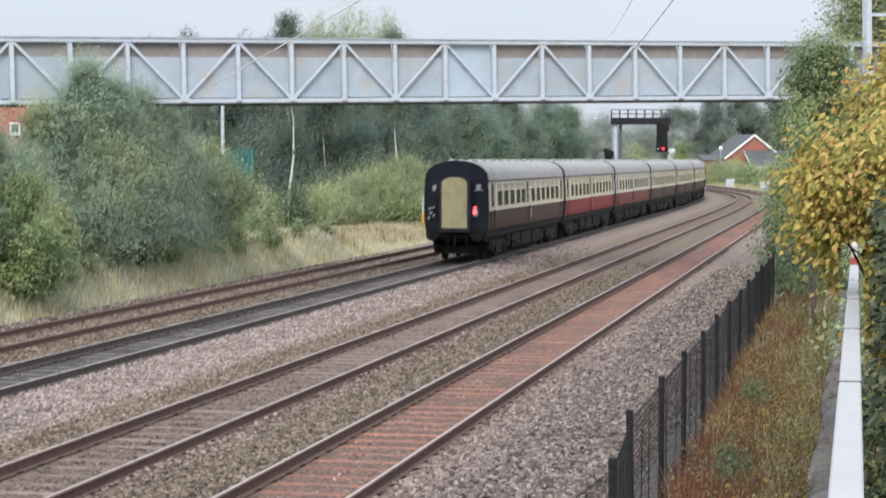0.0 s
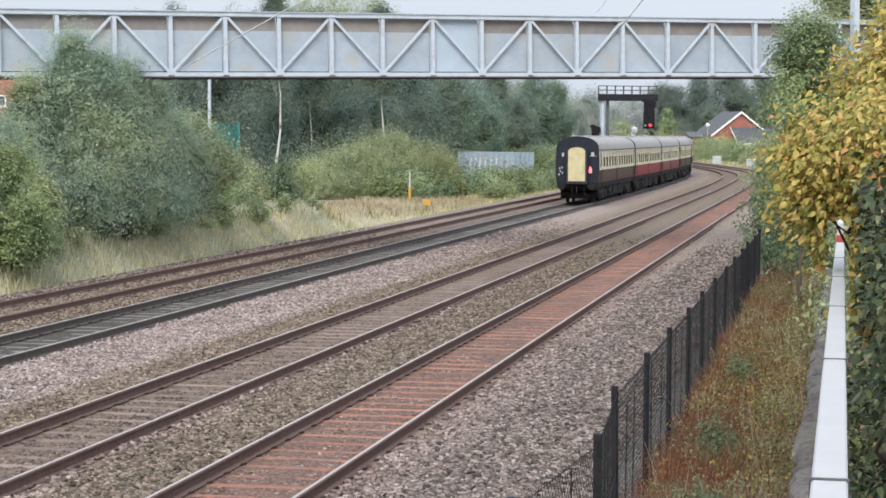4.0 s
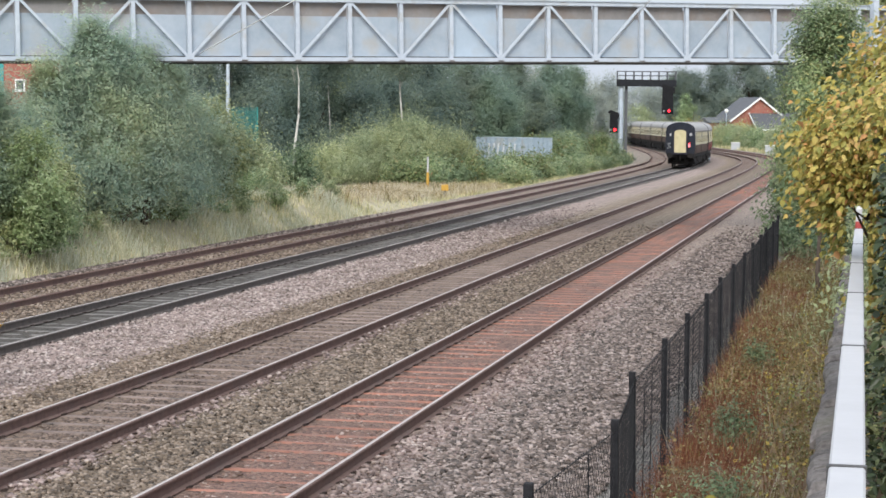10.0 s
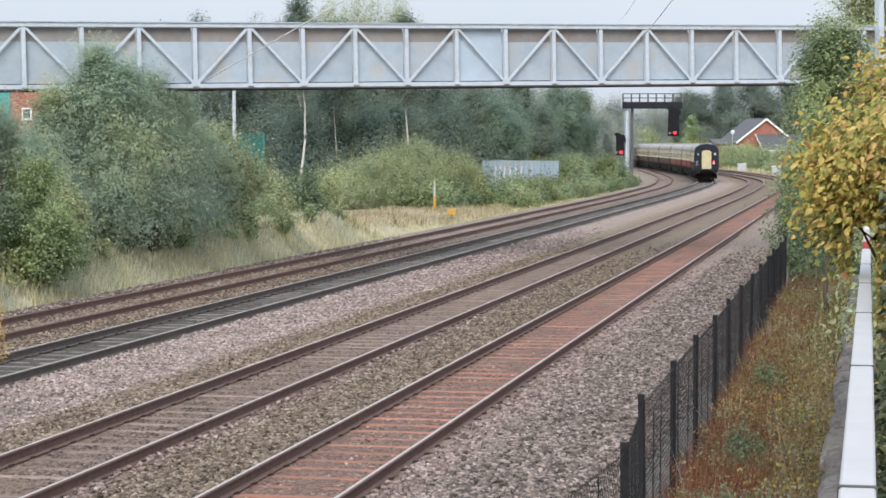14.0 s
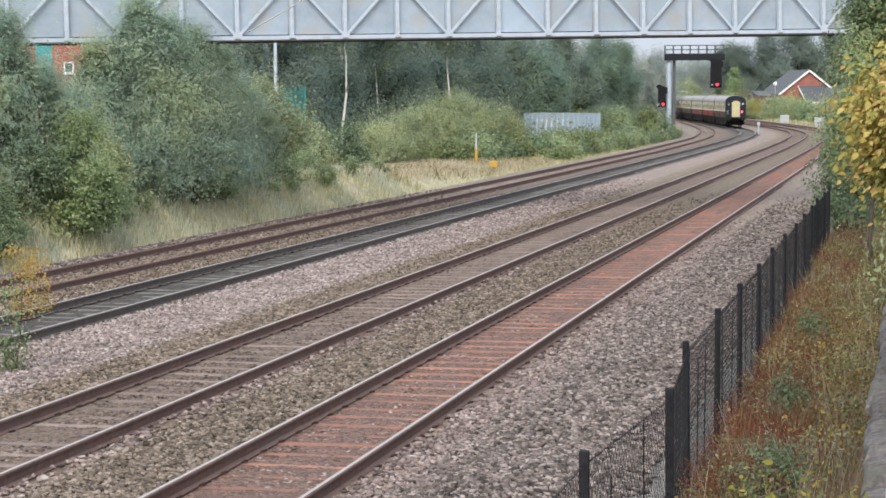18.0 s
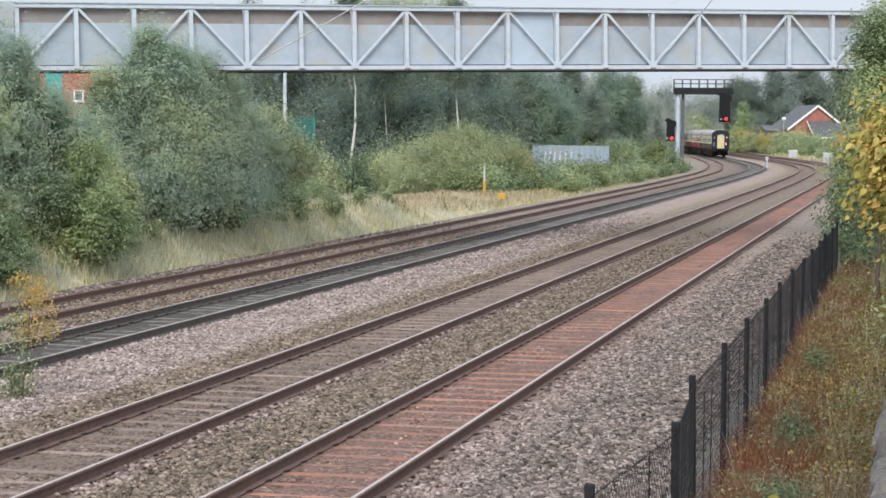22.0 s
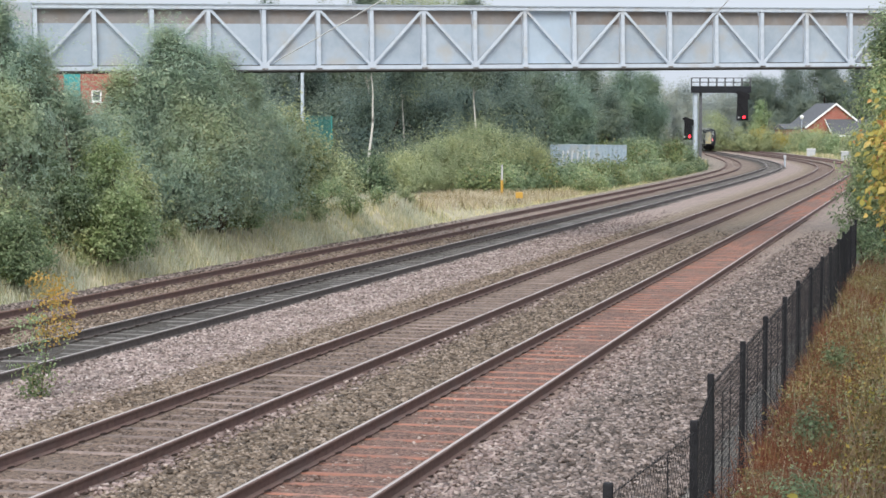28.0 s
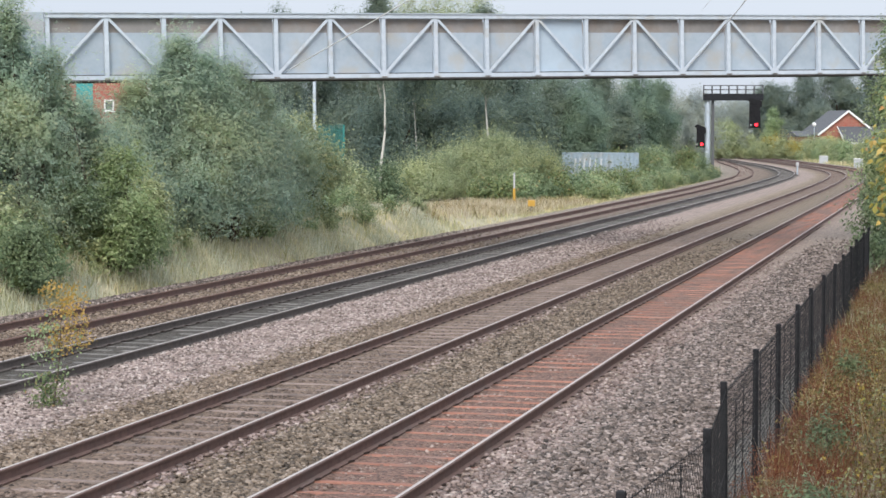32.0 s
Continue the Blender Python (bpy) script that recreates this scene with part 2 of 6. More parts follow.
M = {
    "bed": bed_mat(),
    "ground": mat("verge_soil", (0.280, 0.252, 0.168), (0.434, 0.392, 0.266), 1.4, 0.95, bump=0.5, stain=(0.16, 0.19, 0.08), stain_scale=0.12, where="world", depth=0.05),
    "weedy": mat("weedy_soil", (0.09, 0.06, 0.035), (0.2, 0.13, 0.07), 3.0, 0.95, bump=0.5, stain=(0.07, 0.09, 0.03), stain_scale=0.7, where="world", depth=0.04),
    "railhead": mat("worn_rail_steel", (0.326, 0.289, 0.270), (0.458, 0.412, 0.389), 20, 0.6, 0.1, 0.05, where="world"),
    "railrust": mat("rusty_rail_web", (0.105, 0.063, 0.052), (0.17, 0.103, 0.086), 9, 0.85, 0.0, 0.3, stain=(0.13, 0.09, 0.08), where="world"),
    "railold": mat("rusty_rail_head", (0.1, 0.05, 0.036), (0.16, 0.085, 0.06), 9, 0.6, 0.3, 0.2, where="world"),
    "railblack": mat("oily_black_rail_web", (0.065, 0.053, 0.047), (0.13, 0.105, 0.094), 9, 0.7, 0.0, 0.3, where="world"),
    "timber": mat("weathered_sleeper_timber", (0.15, 0.112, 0.096), (0.25, 0.19, 0.164), 14, 0.9, bump=0.5, stain=(0.1, 0.08, 0.07), stain_scale=2, where="world", vary=0.25),
    "redsteel": mat("rust_red_sleeper", (0.235, 0.1, 0.068), (0.335, 0.157, 0.112), 12, 0.85, bump=0.4, stain=(0.22, 0.14, 0.117), stain_scale=2.2, where="world", vary=0.2),
    "concrete": mat("oil_stained_concrete", (0.118, 0.108, 0.101), (0.215, 0.2, 0.187), 16, 0.9, bump=0.3, stain=(0.1, 0.094, 0.086), stain_scale=1.6, where="world", vary=0.12),
    "clip": mat("black_rail_fastening", (0.020, 0.014, 0.013), (0.056, 0.040, 0.034), 20, 0.8, 0.0, 0.2, where="world", spec=0.2),
    "bridgepaint": mat("grey_bridge_paint", (0.415, 0.470, 0.538), (0.512, 0.563, 0.621), 5, 0.55, 0.0, 0.12, stain=(0.4, 0.4, 0.39), stain_scale=1.3, stain_at=0.64, where="world"),
    "bridgerust": mat("rust_stained_bridge_plate", (0.09, 0.075, 0.065), (0.24, 0.23, 0.225), 9, 0.8, 0.0, 0.3, where="world", vary=0.4),
    # Shade of the bridge's underside put into the colour; also on rail joint sleeves.
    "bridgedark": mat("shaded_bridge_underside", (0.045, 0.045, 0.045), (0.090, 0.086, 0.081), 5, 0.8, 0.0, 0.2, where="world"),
    "panel": mat("pale_blue_grey_sheeting", (0.296, 0.355, 0.414), (0.378, 0.431, 0.487), 2.2, 0.5, 0.0, 0.08, stain=(0.36, 0.36, 0.35), stain_scale=0.8, stain_at=0.58, where="world", vary=0.07),
    "panelbrown": mat("dirty_buff_sheeting", (0.205, 0.195, 0.192), (0.285, 0.268, 0.258), 3, 0.6, 0.0, 0.1, stain=(0.245, 0.205, 0.18), stain_scale=1.2, stain_at=0.54, where="world", vary=0.1),
    "panelclean": mat("clean_pale_blue_sheeting", (0.36, 0.44, 0.52), (0.42, 0.5, 0.58), 2.2, 0.45, 0.0, 0.06, stain=(0.38, 0.43, 0.48), stain_scale=0.8, stain_at=0.62, where="world"),
    "whitepaint": mat("white_gloss_paint", (0.406, 0.404, 0.414), (0.468, 0.465, 0.476), 6, 0.4, 0, 0.06, stain=(0.44, 0.45, 0.46), stain_scale=2.5, stain_at=0.68),
    "redpaint": mat("faded_red_paint", (0.28, 0.03, 0.03), (0.4, 0.06, 0.05), 12, 0.5, 0, 0.1),
    "fencepost": mat("black_fence_post", (0.01, 0.01, 0.012), (0.028, 0.028, 0.031), 14, 0.8, 0, 0.3, where="world", spec=0.2),
    "wire": mat("black_coated_wire", (0.012, 0.012, 0.014), (0.03, 0.03, 0.031), 14, 0.7, 0.0, 0.0, where="world", spec=0.2),
    "wallstone": mat("mossy_stone_coping", (0.05, 0.044, 0.04), (0.19, 0.17, 0.16), 16, 0.95, 0, 0.9, stain=(0.1, 0.095, 0.07), stain_scale=1.7, where="world", vary=0.3, depth=0.03),
    "brick": None,
    "bark": mat("brown_bark", (0.06, 0.045, 0.035), (0.14, 0.11, 0.085), 10, 0.95, 0, 0.6, depth=0.03),
    "birchbark": mat("white_birch_bark", (0.36, 0.35, 0.32), (0.54, 0.53, 0.49), 5, 0.8, 0, 0.4, stain=(0.06, 0.055, 0.05), stain_scale=1.8, stain_at=0.62),
    "coachblack": mat("sooty_dark_blue_end", (0.004, 0.006, 0.013), (0.010, 0.014, 0.027), 5, 0.5, 0, 0.1, stain=(0.014, 0.016, 0.024), stain_scale=2, spec=0.3),
    "gangway": mat("dark_violet_grey_gangway", (0.02, 0.02, 0.028), (0.04, 0.038, 0.05), 6, 0.7, 0.0, 0.2, spec=0.2),
    "under": mat("black_underframe", (0.006, 0.006, 0.007), (0.02, 0.018, 0.017), 9, 0.8, 0.0, 0.2, stain=(0.026, 0.021, 0.018), stain_scale=2.5, spec=0.2),
    "cream": mat("cream_coach_paint", (0.6, 0.555, 0.4), (0.68, 0.635, 0.47), 3, 0.35, 0, 0.04, stain=(0.55, 0.5, 0.37), stain_scale=1.2),
    "palecream": mat("pale_cream_coach_paint", (0.66, 0.64, 0.53), (0.74, 0.72, 0.61), 3, 0.35, 0, 0.04, stain=(0.6, 0.57, 0.47), stain_scale=1.2),
    "gutter": mat("dark_gutter_paint", (0.05, 0.035, 0.03), (0.08, 0.05, 0.045), 4, 0.6, 0, 0.05),
    "doorcream": mat("buff_corridor_door", (0.45, 0.39, 0.22), (0.53, 0.47, 0.28), 3, 0.5, 0, 0.05, stain=(0.4, 0.35, 0.21), stain_scale=1.6),
    "brown": mat("chocolate_coach_paint", (0.065, 0.035, 0.025), (0.092, 0.050, 0.037), 3, 0.62, 0, 0.04, spec=0.25),
    "maroon": mat("crimson_coach_paint", (0.216, 0.031, 0.029), (0.272, 0.044, 0.040), 3, 0.62, 0, 0.04, spec=0.25),
    "dullred": mat("faded_crimson_coach_paint", (0.170, 0.043, 0.038), (0.221, 0.064, 0.055), 3, 0.62, 0, 0.04, spec=0.25),
    "roof": mat("grey_coach_roof", (0.27, 0.262, 0.252), (0.37, 0.36, 0.35), 3, 0.6, 0, 0.08, stain=(0.22, 0.21, 0.2), stain_scale=1.1),
    "vent": mat("buff_ventilator_pane", (0.2, 0.18, 0.14), (0.3, 0.27, 0.21), 4, 0.4, 0, 0.0),
    "coachglass": glass_mat("coach_window_glass", (0.012, 0.013, 0.011), 0.0, 1.06),
    "interior": mat("dim_coach_interior", (0.05, 0.04, 0.03), (0.1, 0.075, 0.055), 3, 0.8, 0, 0.0),
    "galv": mat("galvanised_steel", (0.39, 0.45, 0.52), (0.49, 0.555, 0.62), 6, 0.5, 0.3, 0.08, stain=(0.36, 0.38, 0.4), stain_scale=1.5, where="world"),
    "darksteel": mat("dark_grey_gantry_steel", (0.008, 0.009, 0.012), (0.024, 0.026, 0.031), 6, 0.7, 0.0, 0.1, where="world", spec=0.2),
    "signalblack": mat("matt_black_signal_head", (0.006, 0.006, 0.008), (0.018, 0.018, 0.02), 8, 0.8, 0, 0.05, spec=0.2),
    "redlamp": glow_mat("red_signal_lamp", (1.0, 0.015, 0.03), 3.5),
    "taillamp": glow_mat("red_tail_lamp", (1.0, 0.06, 0.08), 4.0),
    "lens": mat("unlit_lens", (0.25, 0.26, 0.27), (0.4, 0.41, 0.42), 8, 0.2, 0, 0.0),
    "bluesteel": mat("pale_blue_corrugated_steel", (0.27, 0.345, 0.41), (0.36, 0.435, 0.5), 4, 0.6, 0.0, 0.1, stain=(0.36, 0.38, 0.38), stain_scale=0.9, stain_at=0.56),
    "paintmark": mat("grey_sprayed_paint", (0.5, 0.52, 0.54), (0.62, 0.64, 0.66), 6, 0.7, 0, 0.0),
    "slate": mat("grey_roof_slate", (0.06, 0.064, 0.072), (0.115, 0.12, 0.13), 4, 0.8, 0, 0.3, where="world", vary=0.1),
    "whitetrim": mat("white_trim_paint", (0.72, 0.72, 0.72), (0.82, 0.82, 0.82), 5, 0.5, 0, 0.03),
    "yellow": mat("yellow_paint", (0.42, 0.23, 0.03), (0.5, 0.3, 0.05), 6, 0.5, 0, 0.05),
    "teal": mat("teal_painted_board", (0.03, 0.22, 0.22), (0.05, 0.3, 0.3), 5, 0.6, 0, 0.05),
    "net": mat("green_netting", (0.02, 0.16, 0.15), (0.03, 0.22, 0.2), 10, 0.7, 0, 0.0),
    "pane": mat("dark_window_pane", (0.05, 0.06, 0.07), (0.09, 0.1, 0.11), 3, 0.08, 0, 0.0),
    "cabinet": mat("pale_grey_cabinet", (0.36, 0.38, 0.4), (0.45, 0.47, 0.48), 5, 0.55, 0, 0.05),
}


def brick_mat(name, a, b2, mortar, scale=1.0):
    m, n, l, b = nodes_of(name)
    tc = n.new("ShaderNodeTexCoord").outputs["Object"]
    sep, comb = n.new("ShaderNodeSeparateXYZ"), n.new("ShaderNodeCombineXYZ")
    l.new(tc, sep.inputs[0])
    ad = n.new("ShaderNodeMath")
    l.new(sep.outputs["X"], ad.inputs[0])
    l.new(sep.outputs["Y"], ad.inputs[1])
    l.new(ad.outputs[0], comb.inputs[0])
    l.new(sep.outputs["Z"], comb.inputs[1])
    t = n.new("ShaderNodeTexBrick")
    t.inputs["Scale"].default_value, t.inputs["Brick Width"].default_value, t.inputs["Row Height"].default_value = scale, 0.225, 0.075
    t.inputs["Mortar Size"].default_value = 0.009
    for k, c in (("Color1", a), ("Color2", b2), ("Mortar", mortar)):
        t.inputs[k].default_value = (*c, 1)
    l.new(comb.outputs[0], t.inputs["Vector"])
    big = noise_out(n, l, tc, 0.8, 4)
    dim = ramp_node(n, ((0.3, (0.8, 0.8, 0.8)), (0.7, (1.1, 1.1, 1.1))))
    l.new(big, dim.inputs["Fac"])
    l.new(mixed(n, l, 1.0, t.outputs["Color"], dim.outputs["Color"], "MULTIPLY"), b.inputs["Base Color"])
    b.inputs["Roughness"].default_value = 0.9
    return m


M["brick"] = brick_mat("red_brickwork", (0.36, 0.1, 0.07), (0.28, 0.075, 0.055), (0.3, 0.22, 0.18))

# ---- mesh helpers ----


class Geo:
    """Collects faces for one mesh."""

    def __init__(self):
        self.v, self.f, self.mi = [], [], []

    def add(self, verts, faces, m=0):
        k = len(self.v)
        self.v += [tuple(p) for p in verts]
        self.f += [tuple(k + i for i in fc) for fc in faces]
        self.mi += [m] * len(faces)
        return self

    def box(self, x0, x1, y0, y1, z0, z1, m=0, at=None):
        p = [Vector((x, y, z)) for z in (z0, z1) for y in (y0, y1) for x in (x0, x1)]
        if at is not None:
            p = [at @ q for q in p]
        return self.add(p, ((0, 2, 3, 1), (4, 5, 7, 6), (0, 1, 5, 4), (2, 6, 7, 3), (0, 4, 6, 2), (1, 3, 7, 5)), m)

    def bar(self, a, b, w, h, m=0, up=(0, 0, 1)):
        """A square bar from a to b, w wide and h high."""
        a, b = Vector(a), Vector(b)
        d = (b - a).normalized()
        side = d.cross(Vector(up))
        side = side.normalized() if side.length > 1e-4 else Vector((1, 0, 0))
        top = side.cross(d)
        p = [q + side * (w / 2 * i) + top * (h / 2 * j) for q in (a, b) for i, j in ((-1, -1), (1, -1), (1, 1), (-1, 1))]
        return self.add(p, ((0, 1, 2, 3), (7, 6, 5, 4), (0, 4, 5, 1), (1, 5, 6, 2), (2, 6, 7, 3), (3, 7, 4, 0)), m)

    def tube(self, pts, radii, n=8, m=0):
        pts = [Vector(p) for p in pts]
        rings = []
        for i, p in enumerate(pts):
            d = (pts[min(i + 1, len(pts) - 1)] - pts[max(i - 1, 0)]).normalized()
            s = d.cross(Vector((0.13, 0.97, 0.21)))
            s = s.normalized() if s.length > 1e-3 else Vector((1, 0, 0))
            u = d.cross(s)
            rings.append([p + (s * math.cos(2 * math.pi * k / n) + u * math.sin(2 * math.pi * k / n)) * radii[i] for k in range(n)])
        fs = [(i * n + k, i * n + (k + 1) % n, (i + 1) * n + (k + 1) % n, (i + 1) * n + k) for i in range(len(pts) - 1) for k in range(n)]
        fs += [tuple(range(n))[::-1], tuple((len(pts) - 1) * n + k for k in range(n))]
        return self.add([q for r in rings for q in r], fs, m)

    def loft(self, rings, m=0, closed=True, caps=True):
        n = len(rings[0])
        last = n if closed else n - 1
        fs = [(i * n + k, i * n + (k + 1) % n, (i + 1) * n + (k + 1) % n, (i + 1) * n + k) for i in range(len(rings) - 1) for k in range(last)]
        if closed and caps:
            fs += [tuple(range(n))[::-1], tuple((len(rings) - 1) * n + k for k in range(n))]
        return self.add([q for r in rings for q in r], fs, m)

    def mesh(self, name, mats, smooth=False):
        me = bpy.data.meshes.new(name)
        me.from_pydata(self.v, [], self.f)
        for q in mats if isinstance(mats, (list, tuple)) else (mats,):
            me.materials.append(q)
        if any(self.mi):
            me.polygons.foreach_set("material_index", self.mi)
        if smooth:
            me.polygons.foreach_set("use_smooth", [True] * len(me.polygons))
        bm = bmesh.new()
        bm.from_mesh(me)
        bmesh.ops.recalc_face_normals(bm, faces=bm.faces)
        bm.to_mesh(me)
        bm.free()
        me.update()
        return me


def quads_mesh(name, verts, per, faces_of_one, mat_):
    """A mesh of many alike pieces: verts (n * per, 3), the faces of one piece repeated."""
    verts = np.asarray(verts, np.float32).reshape(-1, 3)
    n = len(verts) // per
    base = np.asarray(faces_of_one, np.int32)
    idx = (base[None] + (np.arange(n, dtype=np.int32) * per)[:, None, None]).reshape(-1, base.shape[1])
    me = bpy.data.meshes.new(name)
    me.vertices.add(len(verts))
    me.vertices.foreach_set("co", verts.ravel())
    me.loops.add(idx.size)
    me.loops.foreach_set("vertex_index", idx.ravel())
    me.polygons.add(len(idx))
    me.polygons.foreach_set("loop_start", np.arange(0, idx.size, base.shape[1], dtype=np.int32))
    me.materials.append(mat_)
    me.update(calc_edges=True)
    return me


def part(name, geo, mats, parent, label="", smooth=False, m=None):
    ob = new(name, geo.mesh(name, mats, smooth) if isinstance(geo, Geo) else geo)
    ob.parent = parent
    if m is not None:
        ob.matrix_basis = m
    if label:
        tagged(ob, label)
    return ob


def thing(name, m, label, category, group="", kind=""):
    ob = new(name)
    ob.empty_display_size = 0.3
    ob.matrix_basis = m
    return tagged(ob, label, category, group, kind)


# ---- the line of the railway: s metres along, lat metres to the right of the nearest track ----
HEAD, START = 0.248, (-6.61, 0.0)
BEND = ((0, 0), (130, 0), (150, -0.0004), (180, -0.0006), (210, -0.0031), (240, -0.0014), (280, -0.0003), (330, 0.0), (365, -0.002), (700, -0.002))
LINE_S = np.arange(-60, 700, 1.0)
_k = np.interp(LINE_S, [p[0] for p in BEND], [p[1] for p in BEND])
_th = np.concatenate([[0], np.cumsum((_k[1:] + _k[:-1]) / 2)])
LINE_T = HEAD + _th - np.interp(0, LINE_S, _th)
_x, _y = (np.concatenate([[0], np.cumsum(fn((LINE_T[1:] + LINE_T[:-1]) / 2))]) for fn in (np.sin, np.cos))
LINE_X = _x - np.interp(0, LINE_S, _x) + START[0]
LINE_Y = _y - np.interp(0, LINE_S, _y) + START[1]


def on_line(s, lat, z=0.0):
    t = np.interp(s, LINE_S, LINE_T)
    return np.stack([np.interp(s, LINE_S, LINE_X) + lat * np.cos(t), np.interp(s, LINE_S, LINE_Y) - lat * np.sin(t), z + 0 * np.asarray(s, float)], -1)


def heading(s):
    return math.degrees(float(np.interp(s, LINE_S, LINE_T)))


def spot(s, lat, z=0.0, turn=0.0):
    x, y, zz = on_line(float(s), lat, z)
    return pose(x, y, zz, 0, 0, turn - heading(s))


EYE_LAT, EYE_S = 6.41, 1.62


def old_lat(s):
    """The old siding drifts away from its neighbour in the bend and then joins it."""
    return np.interp(s, (-60, 140, 190, 213, 245, 275, 306, 345, 700), (-11.5, -11.65, -12.2, -12.75, -12.3, -11.7, -10.9, -8.6, -8.43))


TRACKS = (
    ("near", lambda s: 0.0 * s, "redsteel", "railhead", "rust-red sleepers and worn steel rails in grey ballast"),
    ("second", lambda s: 0.0 * s - 3.375, "timber", "railhead", "brown timber sleepers and worn steel rails in brown ballast"),
    ("third", lambda s: 0.0 * s - 8.43, "concrete", "railhead", "pale concrete sleepers in oily dark ballast under worn rails"),
    ("old", old_lat, "timber", "railold", "rusty rails of a little used siding beside the grass verge"),
)
rng = np.random.default_rng(7)

# ---- ground ----
xs = np.concatenate([[-4000, -1500, -600, -300, -150], np.arange(-90, 121, 5.0), [160, 300, 600, 1500, 4000]])
ys = np.concatenate([[-4000, -1000, -300, -100, -40], np.arange(-20, 381, 8.0), [450, 600, 1000, 2000, 4800]])
g = Geo()
gv = [(x, y, -0.55 + (0.12 * noise.noise((x * 0.07, y * 0.07, 0)) if abs(x) < 200 and -50 < y < 500 else 0)) for y in ys for x in xs]
nx = len(xs)
g.add(gv, [(j * nx + i, j * nx + i + 1, (j + 1) * nx + i + 1, (j + 1) * nx + i) for j in range(len(ys) - 1) for i in range(nx - 1)])
tagged(new("ground", g.mesh("ground", M["ground"], True)), "rough grassy earth beside the railway", "ground", kind="structure")


def verge_rise(x, y):
    """The verge beside the sallows lies higher than the tracks."""
    lat = (np.asarray(x, float) - START[0]) * math.cos(HEAD) - (np.asarray(y, float) - START[1]) * math.sin(HEAD)
    u = np.clip((-14.4 - lat) / 2.0, 0, 1)
    f = np.clip((np.asarray(y, float) - 20) / 12, 0, 1) * np.clip((108 - np.asarray(y, float)) / 24, 0, 1)
    return 1.15 * u * u * (3 - 2 * u) * f


g = Geo()
vs, vl = np.arange(14, 118, 1.0), np.concatenate([np.arange(-13.9, -18.1, -0.3), [-20, -26, -40]])
vp = []
for s_ in vs:
    for la in vl:
        x, y, _ = on_line(s_, la)
        vp.append((x, y, -0.47 - (0.25 if la > -14.0 else 0) + float(verge_rise(x, y)) + 0.05 * noise.noise((x * 0.9, y * 0.9, 4.0))))
k = len(vl)
g.add(vp, [(j * k + i, j * k + i + 1, (j + 1) * k + i + 1, (j + 1) * k + i) for j in range(len(vs) - 1) for i in range(k - 1)])
tagged(new("verge", g.mesh("verge", M["ground"], True)), "rising earth verge under grass and sallows", "verge", kind="structure")


def bed_z(lat, s):
    z = np.full(np.shape(lat), -0.15)
    for name, f, *_ in TRACKS:
        d = np.abs(lat - f(s))
        z = np.where(d < 0.84, -0.177, np.minimum(z, np.where(d < 1.5, -0.13, 0)))
    z = np.where(lat > 2.4, -0.15 - 0.04 * (lat - 2.4), z)
    edge = old_lat(s) - 1.6
    return np.where(lat < edge, -0.15 - 0.13 * (edge - lat), z)


lats = np.arange(-15.2, 4.61, 0.22)
ss = np.concatenate([np.arange(-20, 70, 0.6), np.arange(70, 200, 2.0), np.arange(200, 420, 3.0)])
LA, SS = np.meshgrid(lats, ss)
bz = bed_z(LA, SS) + rng.normal(0, 0.008, LA.shape)
bp = on_line(SS.ravel(), LA.ravel(), bz.ravel())
nl = len(lats)
me = bpy.data.meshes.new("ballast_bed")
fc = np.array([(j * nl + i, j * nl + i + 1, (j + 1) * nl + i + 1, (j + 1) * nl + i) for j in range(len(ss) - 1) for i in range(nl - 1)])
me.from_pydata(bp.tolist(), [], fc.tolist())
uv = me.uv_layers.new(name="UVMap")
uvs = np.stack([LA.ravel(), SS.ravel()], 1)[fc.ravel()]
uv.data.foreach_set("uv", uvs.astype(np.float32).ravel())
me.materials.append(M["bed"])
me.polygons.foreach_set("use_smooth", [True] * len(me.polygons))
tagged(new("ballast_bed", me), "crushed stone ballast in bands of pink, brown and grey", "ballast", kind="structure")

# ---- loose stones on the bed, where the viewer is near ----
OCTA = np.array([(1, 1, 0.15), (-1, 1, -0.15), (-1, -1, 0.15), (1, -1, -0.15), (0.2, 0.1, 1), (-0.1, 0.2, -1)], float)
OCTA_F = ((0, 1, 4), (1, 2, 4), (2, 3, 4), (3, 0, 4), (1, 0, 5), (2, 1, 5), (3, 2, 5), (0, 3, 5))


def random_turns(n):
    q = rng.normal(size=(n, 4))
    q /= np.linalg.norm(q, axis=1)[:, None]
    w, x, y, z = q.T
    return np.stack([1 - 2 * (y * y + z * z), 2 * (x * y - z * w), 2 * (x * z + y * w), 2 * (x * y + z * w), 1 - 2 * (x * x + z * z), 2 * (y * z - x * w),
                     2 * (x * z - y * w), 2 * (y * z + x * w), 1 - 2 * (x * x + y * y)], 1).reshape(n, 3, 3)


